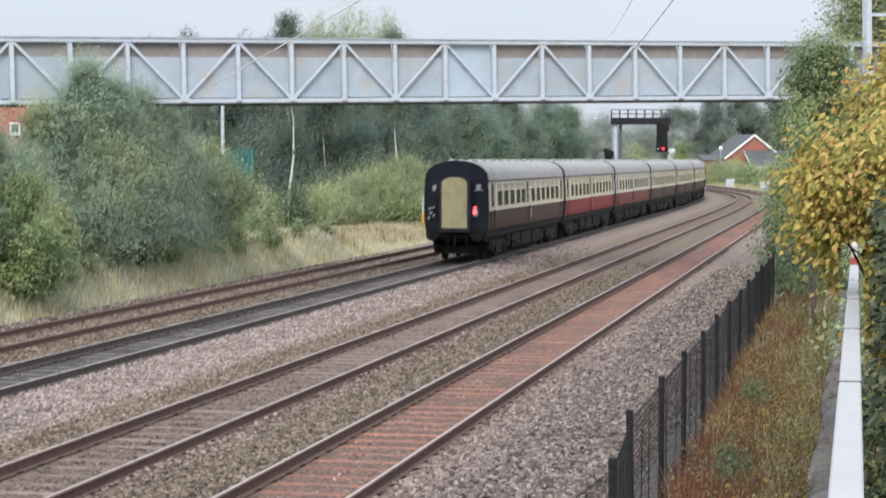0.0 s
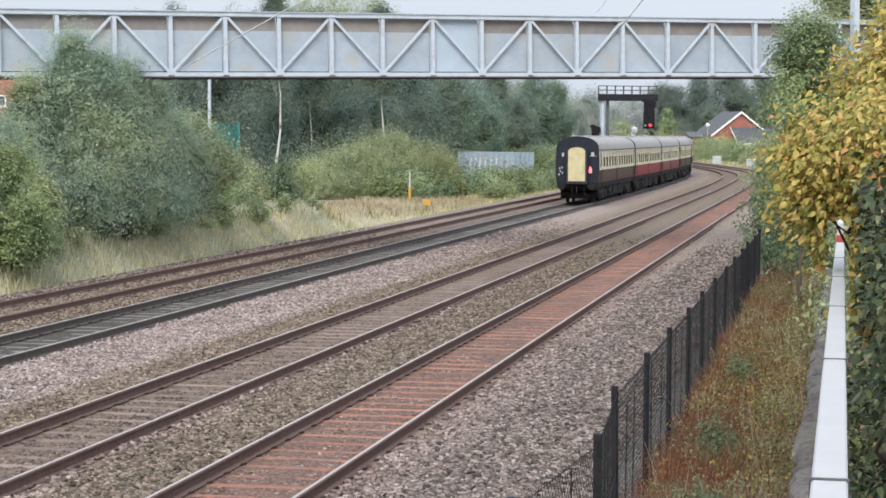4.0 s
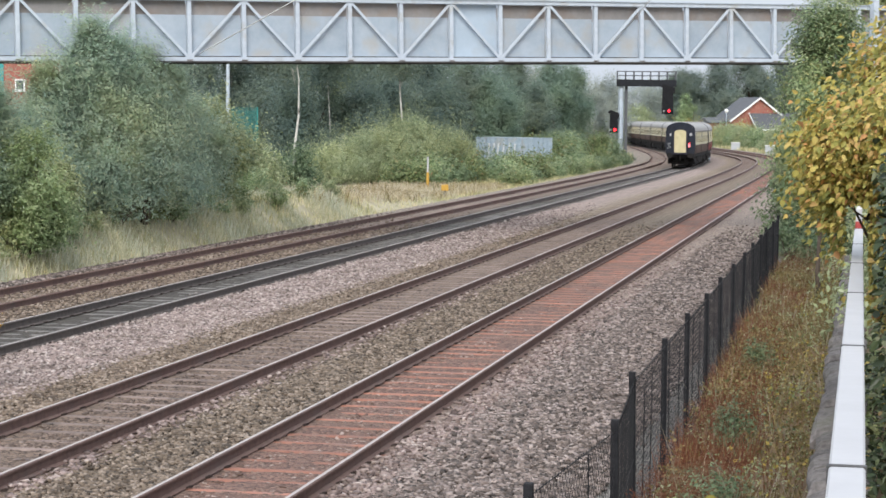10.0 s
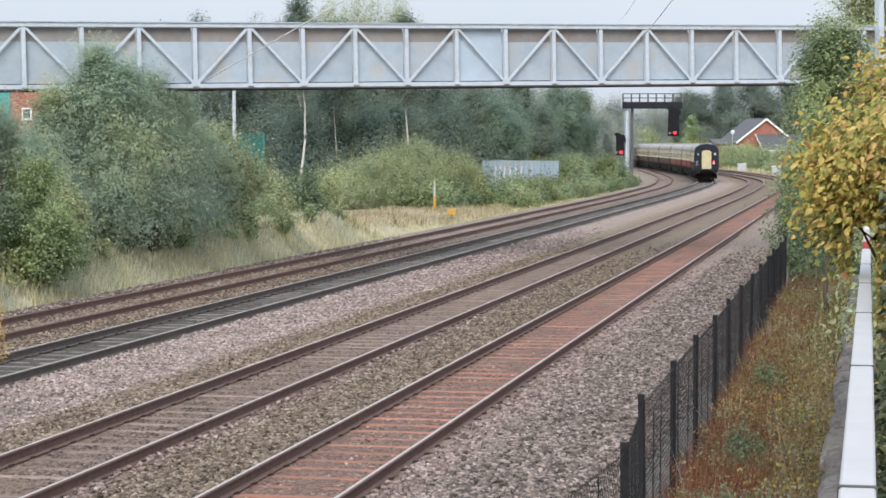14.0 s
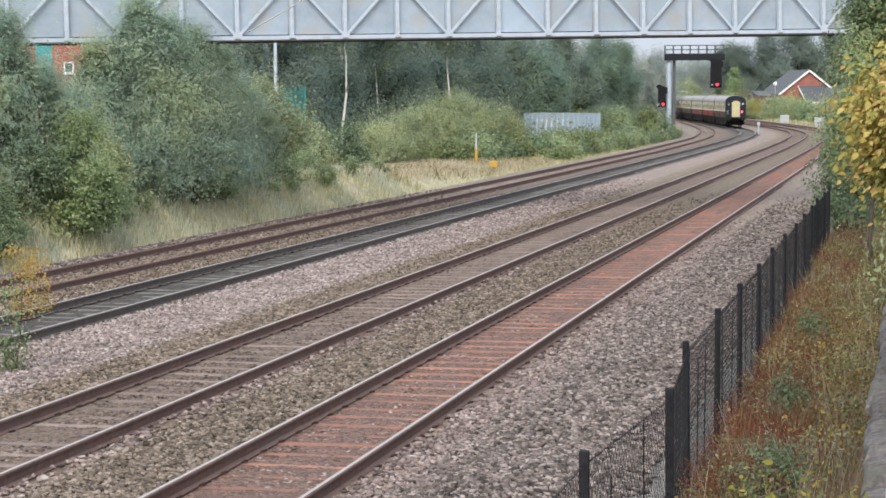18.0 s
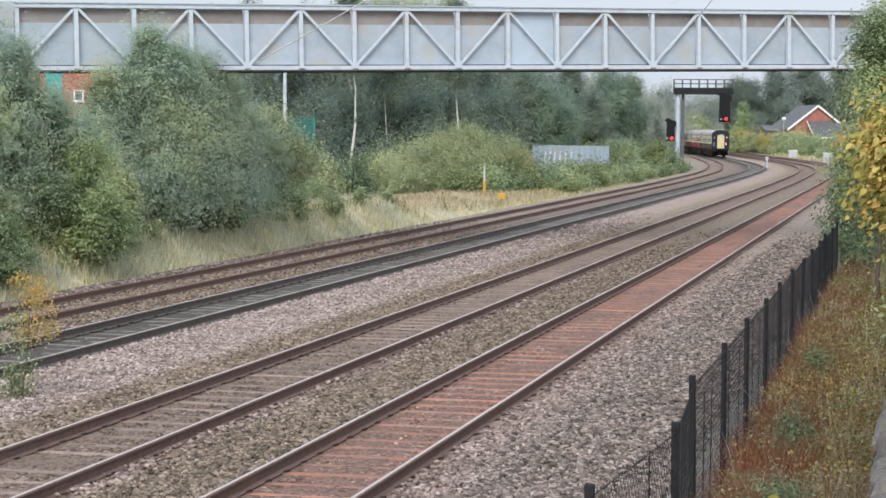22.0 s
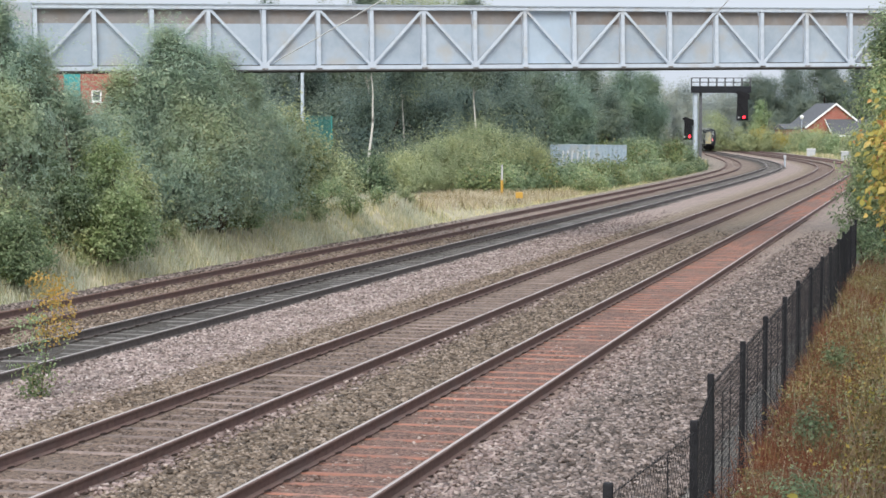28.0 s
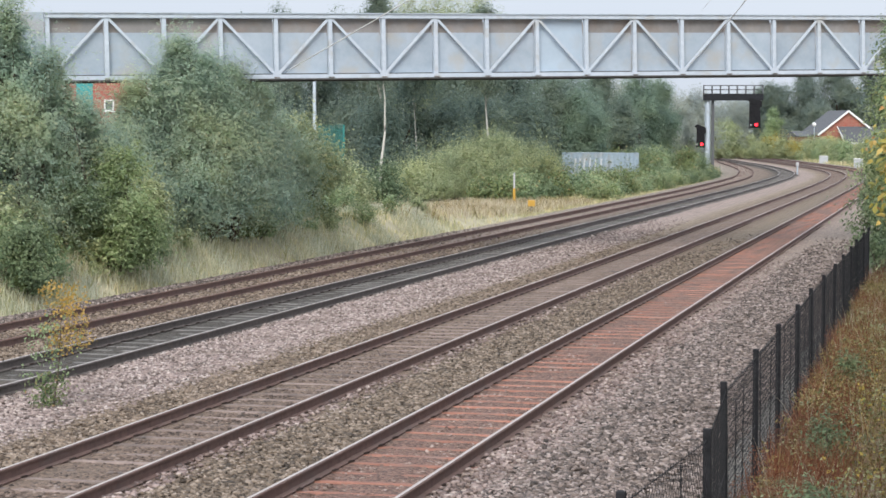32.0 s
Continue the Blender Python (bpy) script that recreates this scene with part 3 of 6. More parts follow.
def stones(label, mat_, bands, size, low=0.42):
    allv = []
    for lat0, lat1, s0, s1, per in bands:
        n = int((lat1 - lat0) * (s1 - s0) * per)
        s = s0 + (s1 - s0) * rng.beta(1.0, 2.6, n)
        la = lat0 + (lat1 - lat0) * rng.random(n) + rng.normal(0, 0.06, n)
        z = bed_z(la, s) + size * low
        c = on_line(s, la, z)
        sc = size * (0.35 + 0.4 * rng.random((n, 1, 3))) * (1 + 0.5 * rng.random((n, 1, 1)))
        v = OCTA[None] * sc * 1.12 * (1 + 0.4 * (rng.random((n, 6, 3)) - 0.5) * 2)
        v = np.einsum("nij,nkj->nki", random_turns(n), v) * np.array([1.12, 1.12, 0.68]) + c[:, None]
        allv.append(v.reshape(-1, 3))
    ob = new("ballast_stones", quads_mesh("ballast_stones", np.concatenate(allv), 6, OCTA_F, mat_))
    return tagged(ob, label, "stones", kind="stuff")


S_PINK = stone_mat("pinkish_stone", ((0.000, (0.086, 0.062, 0.056)), (0.350, (0.213, 0.161, 0.147)), (0.800, (0.313, 0.247, 0.225)), (1.000, (0.436, 0.372, 0.340))))
S_GREY = stone_mat("grey_stone", ((0.000, (0.033, 0.027, 0.023)), (0.350, (0.123, 0.098, 0.086)), (0.750, (0.223, 0.181, 0.163)), (1.000, (0.379, 0.322, 0.293))))
S_BROWN = stone_mat("brown_stone", ((0.000, (0.062, 0.045, 0.032)), (0.400, (0.160, 0.121, 0.09)), (0.800, (0.245, 0.192, 0.146)), (1.000, (0.345, 0.285, 0.23))))
S_PALE = stone_mat("pale_pinkish_stone", ((0.000, (0.08, 0.061, 0.055)), (0.350, (0.235, 0.184, 0.168)), (0.800, (0.350, 0.286, 0.261)), (1.000, (0.5, 0.44, 0.405))))
S_DARK = stone_mat("dark_brown_stone", ((0.000, (0.03, 0.021, 0.016)), (0.400, (0.094, 0.067, 0.053)), (0.800, (0.155, 0.114, 0.091)), (1.000, (0.313, 0.254, 0.218))))
S_MIX = stone_mat("grey_brown_stone", ((0.000, (0.04, 0.031, 0.023)), (0.350, (0.126, 0.096, 0.07)), (0.750, (0.202, 0.159, 0.121)), (1.000, (0.335, 0.275, 0.222))))
S_OIL = stone_mat("oily_dark_stone", ((0.000, (0.017, 0.015, 0.014)), (0.5, (0.051, 0.044, 0.040)), (0.9, (0.092, 0.081, 0.074)), (1.000, (0.276, 0.248, 0.230))))
S_RED = stone_mat("rust_stained_stone", ((0.000, (0.085, 0.047, 0.034)), (0.400, (0.158, 0.106, 0.086)), (0.800, (0.228, 0.163, 0.136)), (1.000, (0.42, 0.345, 0.305))))
stones("loose angular pinkish ballast stones", S_PINK, ((0.95, 1.75, 14, 70, 110), (-2.55, -2.15, 16, 70, 45)), 0.04)
stones("loose angular pale pinkish ballast stones", S_PALE, ((-7.45, -5.3, 24, 100, 160),), 0.04)
stones("loose angular grey ballast stones", S_GREY, ((1.45, 3.7, 14, 84, 190), (-14.4, -12.7, 33, 90, 50)), 0.043)
stones("loose grey-brown ballast stones", S_MIX, ((-2.2, -0.95, 16, 84, 180),), 0.038)
stones("loose oil-blackened stones between the sleepers", S_OIL, ((-9.05, -7.8, 26, 80, 34), (-7.65, -7.3, 26, 80, 60), (-9.5, -9.2, 26, 80, 60)), 0.03, -0.5)
stones("loose brown ballast stones with some moss", S_BROWN, ((-5.5, -4.3, 22, 90, 140), (-13.0, -9.4, 33, 90, 60)), 0.038)
stones("loose dark brown stones between the sleepers", S_DARK, ((-3.98, -2.77, 20, 60, 95),), 0.032, -0.28)
stones("loose rust-stained ballast stones", S_RED, ((-0.64, 0.64, 15, 60, 85),), 0.032, -0.32)

# ---- tracks ----
PITCH = 0.665
RAIL_STEPS = np.concatenate([np.arange(-15, 130, 5.0), np.arange(130, 420, 2.0)])
FOOT = ((-0.07, -0.165), (0.07, -0.165), (0.07, -0.152), (0.012, -0.135), (0.01, -0.045), (0.035, -0.035), (0.035, -0.011), (0.021, 0.0), (-0.021, 0.0), (-0.035, -0.011), (-0.035, -0.035), (-0.01, -0.045), (-0.012, -0.135), (-0.07, -0.152))


def rail(parent, f, off, head, web="railrust"):
    g = Geo()
    steps = RAIL_STEPS
    lat = np.asarray(f(steps)) + off
    rings = [on_line(steps, lat + x, z) for x, z in FOOT]
    n = len(FOOT)
    v = np.stack(rings, 1).reshape(-1, 3)
    fs, mi = [], []
    for i in range(len(steps) - 1):
        for k in range(n):
            fs.append((i * n + k, i * n + (k + 1) % n, (i + 1) * n + (k + 1) % n, (i + 1) * n + k))
            mi.append(1 if k == 7 or (k in (6, 8) and head != "railhead") else 0)
    fs += [tuple(range(n))[::-1], tuple((len(steps) - 1) * n + k for k in range(n))]
    g.v, g.f, g.mi = v.tolist(), fs, mi + [0, 0]
    return part("rail", g, (M[web], M[head]), parent, "running rail with a " + ("bright worn head" if head == "railhead" else "dull rusty head"))




def sleeper_mesh(w, c, mat_):
    """A bevelled sleeper of half-width w."""
    ring = [(-w, -0.13), (w, -0.13), (w, -c), (w - c, 0), (-w + c, 0), (-w, -c)]
    return Geo().loft([[(x, y, z) for y, z in ring] for x in (-1.25, 1.25)]).mesh("sleeper", mat_)


track_obs = []
for name, f, kind, head, label in TRACKS:
    track = thing("railway_track", pose(0, 0, 0), label, "railway track", "parallel tracks")
    track_obs.append(track)
    for off in (-0.7525, 0.7525):
        rail(track, f, off, head, "railblack" if name == "third" else "railrust")
    near = {"near": 13.0, "second": 15.0, "third": 25.0, "old": 31.0}[name]
    count = 105
    half = {"near": 0.062, "second": 0.075, "third": 0.08, "old": 0.085}[name]
    sm = sleeper_mesh(half, 0.02, M[kind])
    for i in range(count):
        s = near + i * PITCH
        la = float(f(s)) + random.uniform(-0.02, 0.02)
        part("sleeper", sm, None, track, "", m=spot(s, la, (-0.171 if name == "third" else -0.166) + random.uniform(-0.008, 0.006), 90 * 0 + random.uniform(-0.8, 0.8)))
    rest = Geo()
    s = near + count * PITCH
    while s < 330:
        m_ = spot(s, float(f(s)), -0.172)
        rest.box(-1.25, 1.25, -half, half, -0.1, 0, at=m_)
        s += PITCH
    tagged(part("far_sleepers", rest, M[kind], track), kind="stuff")
    clips = Geo()
    s = near
    while s < near + 80:
        for off in (-0.7525, 0.7525):
            for d in (-0.1, 0.1):
                m_ = spot(s, float(f(s)) + off + d, -0.155)
                clips.bar(m_ @ Vector((-0.03, -0.045, 0.004)), m_ @ Vector((0.035, -0.02, 0.02)), 0.022, 0.022).bar(m_ @ Vector((0.035, -0.02, 0.02)), m_ @ Vector((-0.02, 0.045, 0.008)), 0.022, 0.02)
        s += PITCH
    tagged(part("rail_fastenings", clips, M["clip"], track, "black rail clips"), kind="stuff")

# ---- the strip behind the fence, the stone wall and the bank ----
g = Geo()
strip_s = np.arange(-12, 75, 0.8)
strip_l = np.arange(4.45, 6.27, 0.2)
sv = [on_line(s, la, 0.12 + 0.15 * noise.noise((s * 0.5, la * 0.8, 3.0)))[:] for s in strip_s for la in strip_l]
k = len(strip_l)
g.add(sv, [(j * k + i, j * k + i + 1, (j + 1) * k + i + 1, (j + 1) * k + i) for j in range(len(strip_s) - 1) for i in range(k - 1)])
tagged(new("weed_strip_ground", g.mesh("weed_strip", M["weedy"], True)), "overgrown earth between fence and stone wall", "ground", kind="structure")


def wall_top(s):
    return EYE_Z - 1.98 - 0.0165 * (s - EYE_S)


g = Geo()
g.loft([[on_line(s, la, z) for la, z in ((6.17, -0.5), (6.45, -0.5), (6.45, wall_top(s) - 0.1), (6.17, wall_top(s) - 0.1))] for s in np.arange(-8, 46, 2.0)])
wall = tagged(new("retaining_wall", g.mesh("retaining_wall", M["wallstone"])), "old mossy stone retaining wall beside the ramp", "wall", kind="structure")
s, i = -8.0, 0
while s < 44:
    ln = random.uniform(0.5, 0.75)
    g = Geo()
    t0 = wall_top(s) + random.uniform(-0.06, 0.04)
    d, gap, tip = random.uniform(-0.035, 0.03), random.uniform(0.02, 0.05), random.uniform(-0.09, 0.09)
    rings = []
    for q, sh in ((s + gap, 0.05), (s + gap + 0.06, 0.0), (s + ln * 0.5, -0.012 + random.uniform(-0.012, 0.012)), (s + ln - gap - 0.06, 0.0), (s + ln - gap, 0.05)):
        top = t0 - sh + tip * (q - s)
        rings.append([on_line(q, la + d + random.uniform(-0.012, 0.012), z) for la, z in ((6.13, t0 - 0.16), (6.5, t0 - 0.16), (6.5, top - 0.06), (6.46, top - 0.02), (6.38, top), (6.25, top - 0.003), (6.17, top - 0.025), (6.13, top - 0.07))])
    g.loft(rings)
    part("coping_stone", g, M["wallstone"], wall)
    s += ln
g = Geo()
bank_s, bank_l = np.arange(-12, 120, 3.0), (6.38, 7.0, 8.5, 11.0, 16.0, 24.0)
bv = [on_line(s, la, max(-0.5, wall_top(s) - 0.2 - 0.06 * (la - 6.4) - max(0, s - 46) * 0.08) + 0.08 * noise.noise((s, la, 9.0))) for s in bank_s for la in bank_l]
k = len(bank_l)
g.add(bv, [(j * k + i, j * k + i + 1, (j + 1) * k + i + 1, (j + 1) * k + i) for j in range(len(bank_s) - 1) for i in range(k - 1)])
tagged(new("bank", g.mesh("bank", M["weedy"], True)), "overgrown earth bank behind the wall", "bank", kind="structure")


# ---- white handrail on the wall ----
def rail_top(d):
    return EYE_Z - 0.76 - 0.0165 * d


handrail = thing("handrail", spot(EYE_S, EYE_LAT, 0), "white painted steel handrail on short posts above the wall", "handrail")
cuts = [-1.6, 1.9, 5.4, 8.9, 12.4, 15.9, 19.4, 23.6]
for a, b in zip(cuts, cuts[1:]):
    g = Geo()
    w, h, c = 0.048, 0.05, 0.006
    prof = ((-w, -h), (w, -h), (w, -c), (w - c, 0), (-w + c, 0), (-w, -c))
    s0, s1 = random.uniform(-0.0012, 0.0012), random.uniform(-0.0012, 0.0012)
    g.loft([[(x + s, d, rail_top(d) + z) for x, z in prof] for d, s in ((a + 0.017, s0), (b - 0.017, s1))])
    part("rail_section", g, M["whitepaint"], handrail)
    g = Geo()
    g.box(-0.0525, 0.0525, b - 0.016, b + 0.016, rail_top(b) - 0.052, rail_top(b) + 0.0025)
    part("joint_sleeve", g, M["bridgedark"], handrail, "grey metal sleeve round the rail joint")
    g = Geo()
    g.box(-0.035, 0.035, b - 0.035, b + 0.035, wall_top(EYE_S + b) - 0.01, rail_top(b) - 0.05)
    part("post", g, M["whitepaint"], handrail)
g = Geo()
g.box(-0.045, 0.045, 23.62, 23.71, wall_top(EYE_S + 23.7) - 0.05, rail_top(23.6) + 0.0)
part("end_post", g, M["whitepaint"], handrail)
g = Geo()
g.box(-0.04, 0.04, 23.62, 23.71, rail_top(23.6), rail_top(23.6) + 0.08)
part("red_band", g, M["redpaint"], handrail, "faded red band on the end post")
g = Geo()
g.loft([[(x * w, 23.665 + y * w, rail_top(23.6) + z) for x, y in ((-1, -1), (1, -1), (1, 1), (-1, 1))] for z, w in ((0.08, 0.034), (0.22, 0.034), (0.26, 0.016))])
part("post_cap", g, M["whitepaint"], handrail)

# ---- black chain-link fence ----
FL, FTOP = 4.34, 1.5
fence = thing("chain_link_fence", spot(15, FL, -0.2), "black chain-link fence on square posts beside the ballast", "fence")
finv = fence.matrix_basis.inverted()
post_s = [11.6, 14.6, 17.56] + [20.67 + 3.03 * i for i in range(12)]
tops = {}
for i, s in enumerate(post_s):
    la = FL + (0.21 if i == 2 else random.uniform(-0.02, 0.02))
    lean = random.uniform(-0.03, 0.03)
    g = Geo()
    w = 0.031
    g.loft([[(x * w + lean * t, y * w, z) for x, y in ((-1, -1), (1, -1), (1, 1), (-1, 1))] for z, t in ((0, 0), (1.68, 1))] + [[(x * w * 0.86 + lean, y * w * 0.86, 1.69) for x, y in ((-1, -1), (1, -1), (1, 1), (-1, 1))]])
    part("fence_post", g, M["fencepost"], fence, m=finv @ spot(s, la, -0.2))
    tops[i] = (s, la)
wires = Geo()
cell = 0.095
for i in range(len(post_s) - 1):
    (s0, l0), (s1, l1) = tops[i], tops[i + 1]
    ln, top, bot = s1 - s0, 1.62, 0.05
    for q in range(-int(top / cell), int(ln / cell) + 1):
        for up in (1, -1):
            a0, a1 = q * cell, q * cell + (top - bot) * 0.8
            z0, z1 = (bot, top) if up > 0 else (top, bot)
            lo, hi = max(0.0, (0 - a0) / (a1 - a0)), min(1.0, (ln - a0) / (a1 - a0))
            if hi - lo < 0.02:
                continue
            pa, pb = [(t, z0 + (z1 - z0) * t, a0 + (a1 - a0) * t) for t in (lo, hi)]
            e0, e1 = [on_line(s0 + p[2], l0 + (l1 - l0) * p[2] / ln, p[1] - 0.2) for p in (pa, pb)]
            wires.bar(e0, e1, 0.0029, 0.0029, up=(1, 0.2, 0.1))
    for u in (0.3, 0.64) if s0 < 36 else (0.2, 0.45, 0.7):
        u += random.uniform(-0.06, 0.06)
        g = Geo().tube([(0, 0, 0), (random.uniform(-0.02, 0.02), 0, random.uniform(1.35, 1.6))], (0.007, 0.006) if s0 < 36 else (0.011, 0.009), 6)
        part("fence_stake", g, M["fencepost"], fence, m=finv @ spot(s0 + ln * u, l0 + (l1 - l0) * u - 0.02, -0.2))
    for z in (0.1, 0.85, 1.6):
        wires.bar(on_line(s0, l0, z - 0.2), on_line(s1, l1, z - 0.2), 0.006, 0.006)
tagged(part("wire_mesh", wires, M["wire"], fence, "black chain-link wire mesh", m=finv), kind="stuff")

# ---- lattice footbridge ----
PAN = 1.829
bu = Vector((1.41, 0.54, 0)).normalized()
bmat = Matrix.Translation((-10.48, 63.0, 0)) @ Matrix.Rotation(math.atan2(0.54, 1.41), 4, "Z") @ Matrix.Translation((0, 0, 5.53)) @ Matrix.Rotation(radians(-1.05), 4, "Y") @ Matrix.Translation((0, 0, -5.53))
bridge = thing("footbridge", bmat, "grey painted steel truss footbridge with pale sheeted sides", "footbridge")
K0, K1, ZB, ZT = -1, 18, 5.53, 7.635
for y, inner in ((0.0, 1), (2.2, -1)):
    g = Geo().box(K0 * PAN - 0.1, K1 * PAN + 0.1, y - 0.1, y + 0.1, ZT - 0.14, ZT - 0.012)
    part("top_chord", g, M["bridgepaint"], bridge)
    g = Geo().box(K0 * PAN - 0.12, K1 * PAN + 0.12, y - 0.14, y + 0.14, ZT - 0.01, ZT + 0.025)
    part("top_flange", g, M["galv"], bridge)
    g = Geo().box(K0 * PAN - 0.1, K1 * PAN + 0.1, y - 0.09, y + 0.09, ZB + 0.03, ZB + 0.16)
    part("bottom_chord", g, M["bridgepaint"], bridge)
    # The flange's dark colour stands in for the shade beneath the bridge.
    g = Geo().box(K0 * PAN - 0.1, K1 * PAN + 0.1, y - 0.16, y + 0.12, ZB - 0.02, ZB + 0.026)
    part("bottom_flange", g, M["bridgedark"], bridge, "bottom flange coloured dark as a shaded underside")
    vm = Geo().box(-0.065, 0.065, -0.07, 0.07, ZB + 0.16, ZT - 0.14).mesh("upright", M["bridgepaint"])
    gm = Geo()
    gm.loft([[(x, yy, z) for x, z in ((-0.16, ZB + 0.162), (0.16, ZB + 0.162), (0.06, ZB + 0.3), (-0.06, ZB + 0.3))] for yy in (-0.085, -0.073)])
    gm = gm.mesh("gusset", M["bridgepaint"])
    for k in range(K0, K1 + 1):
        part("upright", vm, None, bridge, m=pose(k * PAN, y, 0))
        if k % 2 and y == 0:
            part("gusset_plate", gm, None, bridge, m=pose(k * PAN, y, 0))
        if y == 0:
            part("joint_plate", Geo().box(k * PAN - 0.1, k * PAN + 0.1, -0.098, -0.091, ZB + 0.034, ZB + 0.075), M["bridgerust"], bridge, "rust-stained joint plate")
    for k in range(K0, K1):
        top_first = k % 2 == 0
        a = (k * PAN + 0.06, y - 0.03 * inner, ZT - 0.16 if top_first else ZB + 0.18)
        b = ((k + 1) * PAN - 0.06, y - 0.03 * inner, ZB + 0.18 if top_first else ZT - 0.16)
        part("diagonal", Geo().bar(a, b, 0.085, 0.06, up=(0, 1, 0)), M["bridgepaint"], bridge)
    for k in range(K0, K1):
        x0, x1, yy = k * PAN + 0.088, (k + 1) * PAN - 0.078, y + 0.12 * inner
        g = Geo().box(x0, x1, yy - 0.012, yy + 0.012, ZB + 0.195, ZT - 0.6)
        clean = k == 8 and y == 0
        part("side_sheet", g, M["panelclean" if clean else "panel"], bridge, "clean pale blue replacement sheet" if clean else "")
        # Added strip, coloured dark to give the gap under the sheet its shade.
        part("kick_plate", Geo().box(x0, x1, yy + 0.014 * inner, yy + 0.028 * inner, ZB + 0.152, ZB + 0.23), M["bridgedark"], bridge, "dark strip that stands in for shade at the sheet's foot")
        g = Geo().box(x0, x1, yy + 0.016, yy + 0.03, ZT - 0.61, ZT - 0.15)
        part("upper_sheet", g, M["panelclean" if clean else "panelbrown"], bridge, "clean pale blue upper sheet" if clean else "dirty buff upper sheet")
part("deck", Geo().box(K0 * PAN, K1 * PAN, 0.12, 2.08, ZB + 0.05, ZB + 0.15), M["bridgedark"], bridge, "timber walkway deck in the shaded underside colour")
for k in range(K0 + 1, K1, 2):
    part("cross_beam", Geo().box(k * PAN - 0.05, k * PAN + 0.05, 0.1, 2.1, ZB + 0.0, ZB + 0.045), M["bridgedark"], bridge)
for k in (K0, K1 - 0.3):
    for y in (0.0, 2.2):
        part("support_column", Geo().box(k * PAN - 0.14, k * PAN + 0.14, y - 0.14, y + 0.14, -0.6, ZB - 0.03), M["bridgepaint"], bridge)
# stair landings at the ends
g = Geo().box(K0 * PAN - 0.95, K0 * PAN - 0.13, -0.14, -0.1, ZB - 1.2, ZT + 0.02)
part("landing_sheet", g, M["panel"], bridge, "plain pale sheet of the stair landing")
g = Geo().box(K0 * PAN - 2.6, K0 * PAN - 0.13, -0.09, 2.3, ZB - 0.1, ZB + 0.1)
part("landing_floor", g, M["bridgedark"], bridge)
for x in (K0 * PAN - 0.98, K0 * PAN - 2.6):
    part("landing_post", Geo().box(x - 0.07, x + 0.07, -0.2, -0.06, -0.6, ZT + 0.05), M["bridgepaint"], bridge)
for x in (K1 * PAN - 1.3, K1 * PAN + 1.6):
    part("landing_post", Geo().box(x - 0.11, x + 0.11, -0.4, -0.12, -0.6, 10.6), M["bridgepaint"], bridge, "tall white landing post")
part("landing_rail", Geo().box(K1 * PAN - 1.18, K1 * PAN + 1.48, -0.3, -0.2, 8.6, 8.72), M["bridgepaint"], bridge)

# cables hung from the bridge
for a, b, r_ in (((-5.0, 64.7, 5.9), (9.5, 20.0, 11.2), 0.016), ((8.46, 69.9, 6.22), (4.39, 25.0, 6.35), 0.009), ((8.95, 70.1, 8.15), (3.7, 25.0, 6.25), 0.005)):
    a, b = Vector(a), Vector(b)
    pts = [a.lerp(b, t) - Vector((0, 0, 0.5 * t * (1 - t))) for t in np.linspace(0, 1, 12)]
    tagged(new("overhead_cable", Geo().tube(pts, [r_] * 12, 6).mesh("overhead_cable", M["whitetrim"])), "thin pale overhead cable fixed to the footbridge", "cable")

# ---- train ----
L2 = 9.83  # half the body length


def half_at(z):
    return float(np.interp(z, (1.18, 1.4, 1.92, 2.5, 3.05), (1.2, 1.24, 1.265, 1.26, 1.22)))


WIN = sorted([(-9.28, -8.82, 0), (-0.95, -0.5, 0), (8.85, 9.3, 0)] + [(c - 0.56, c + 0.56, 1) for c in (-7.5, -6.05, -4.6, -3.15, -1.85, 0.7, 2.1, 3.5, 4.9, 6.3, 7.7)])
DOORS = (-9.05, -0.72, 9.07)
WZ0, WZ1 = 2.06, 2.94


def side_mesh(sgn, z0, z1, windows):
    g = Geo()
    zs = sorted({z0, z1, *(z for z in (1.4, 1.92, 2.5) if z0 < z < z1), *((WZ0, WZ1) if windows else ())})
    ys_ = sorted({-L2, L2, *(y for a, b, _ in WIN for y in (a, b))}) if windows else [-L2, L2]
    for i in range(len(ys_) - 1):
        for j in range(len(zs) - 1):
            if windows and zs[j] >= WZ0 - 1e-6 and zs[j + 1] <= WZ1 + 1e-6 and any(abs(ys_[i] - a) < 1e-6 for a, b, _ in WIN):
                continue
            for t, flip in ((0.0, 0), (0.04, 1)):
                p = [(sgn * (half_at(z) - t), y, z) for y, z in ((ys_[i], zs[j]), (ys_[i + 1], zs[j]), (ys_[i + 1], zs[j + 1]), (ys_[i], zs[j + 1]))]
                g.add(p, ((0, 1, 2, 3),))
    if windows:
        for a, b, _ in WIN:
            for ya, za, yb, zb in ((a, WZ0, b, WZ0), (b, WZ0, b, WZ1), (b, WZ1, a, WZ1), (a, WZ1, a, WZ0)):
                g.add([(sgn * half_at(za), ya, za), (sgn * half_at(zb), yb, zb), (sgn * (half_at(zb) - 0.04), yb, zb), (sgn * (half_at(za) - 0.04), ya, za)], ((0, 1, 2, 3),))
    return g


def roof_arc(n=12, w=1.24, z=3.05, h=0.78):
    return [(w * math.cos(math.pi * k / n), z + h * math.sin(math.pi * k / n) ** 0.8) for k in range(n + 1)]


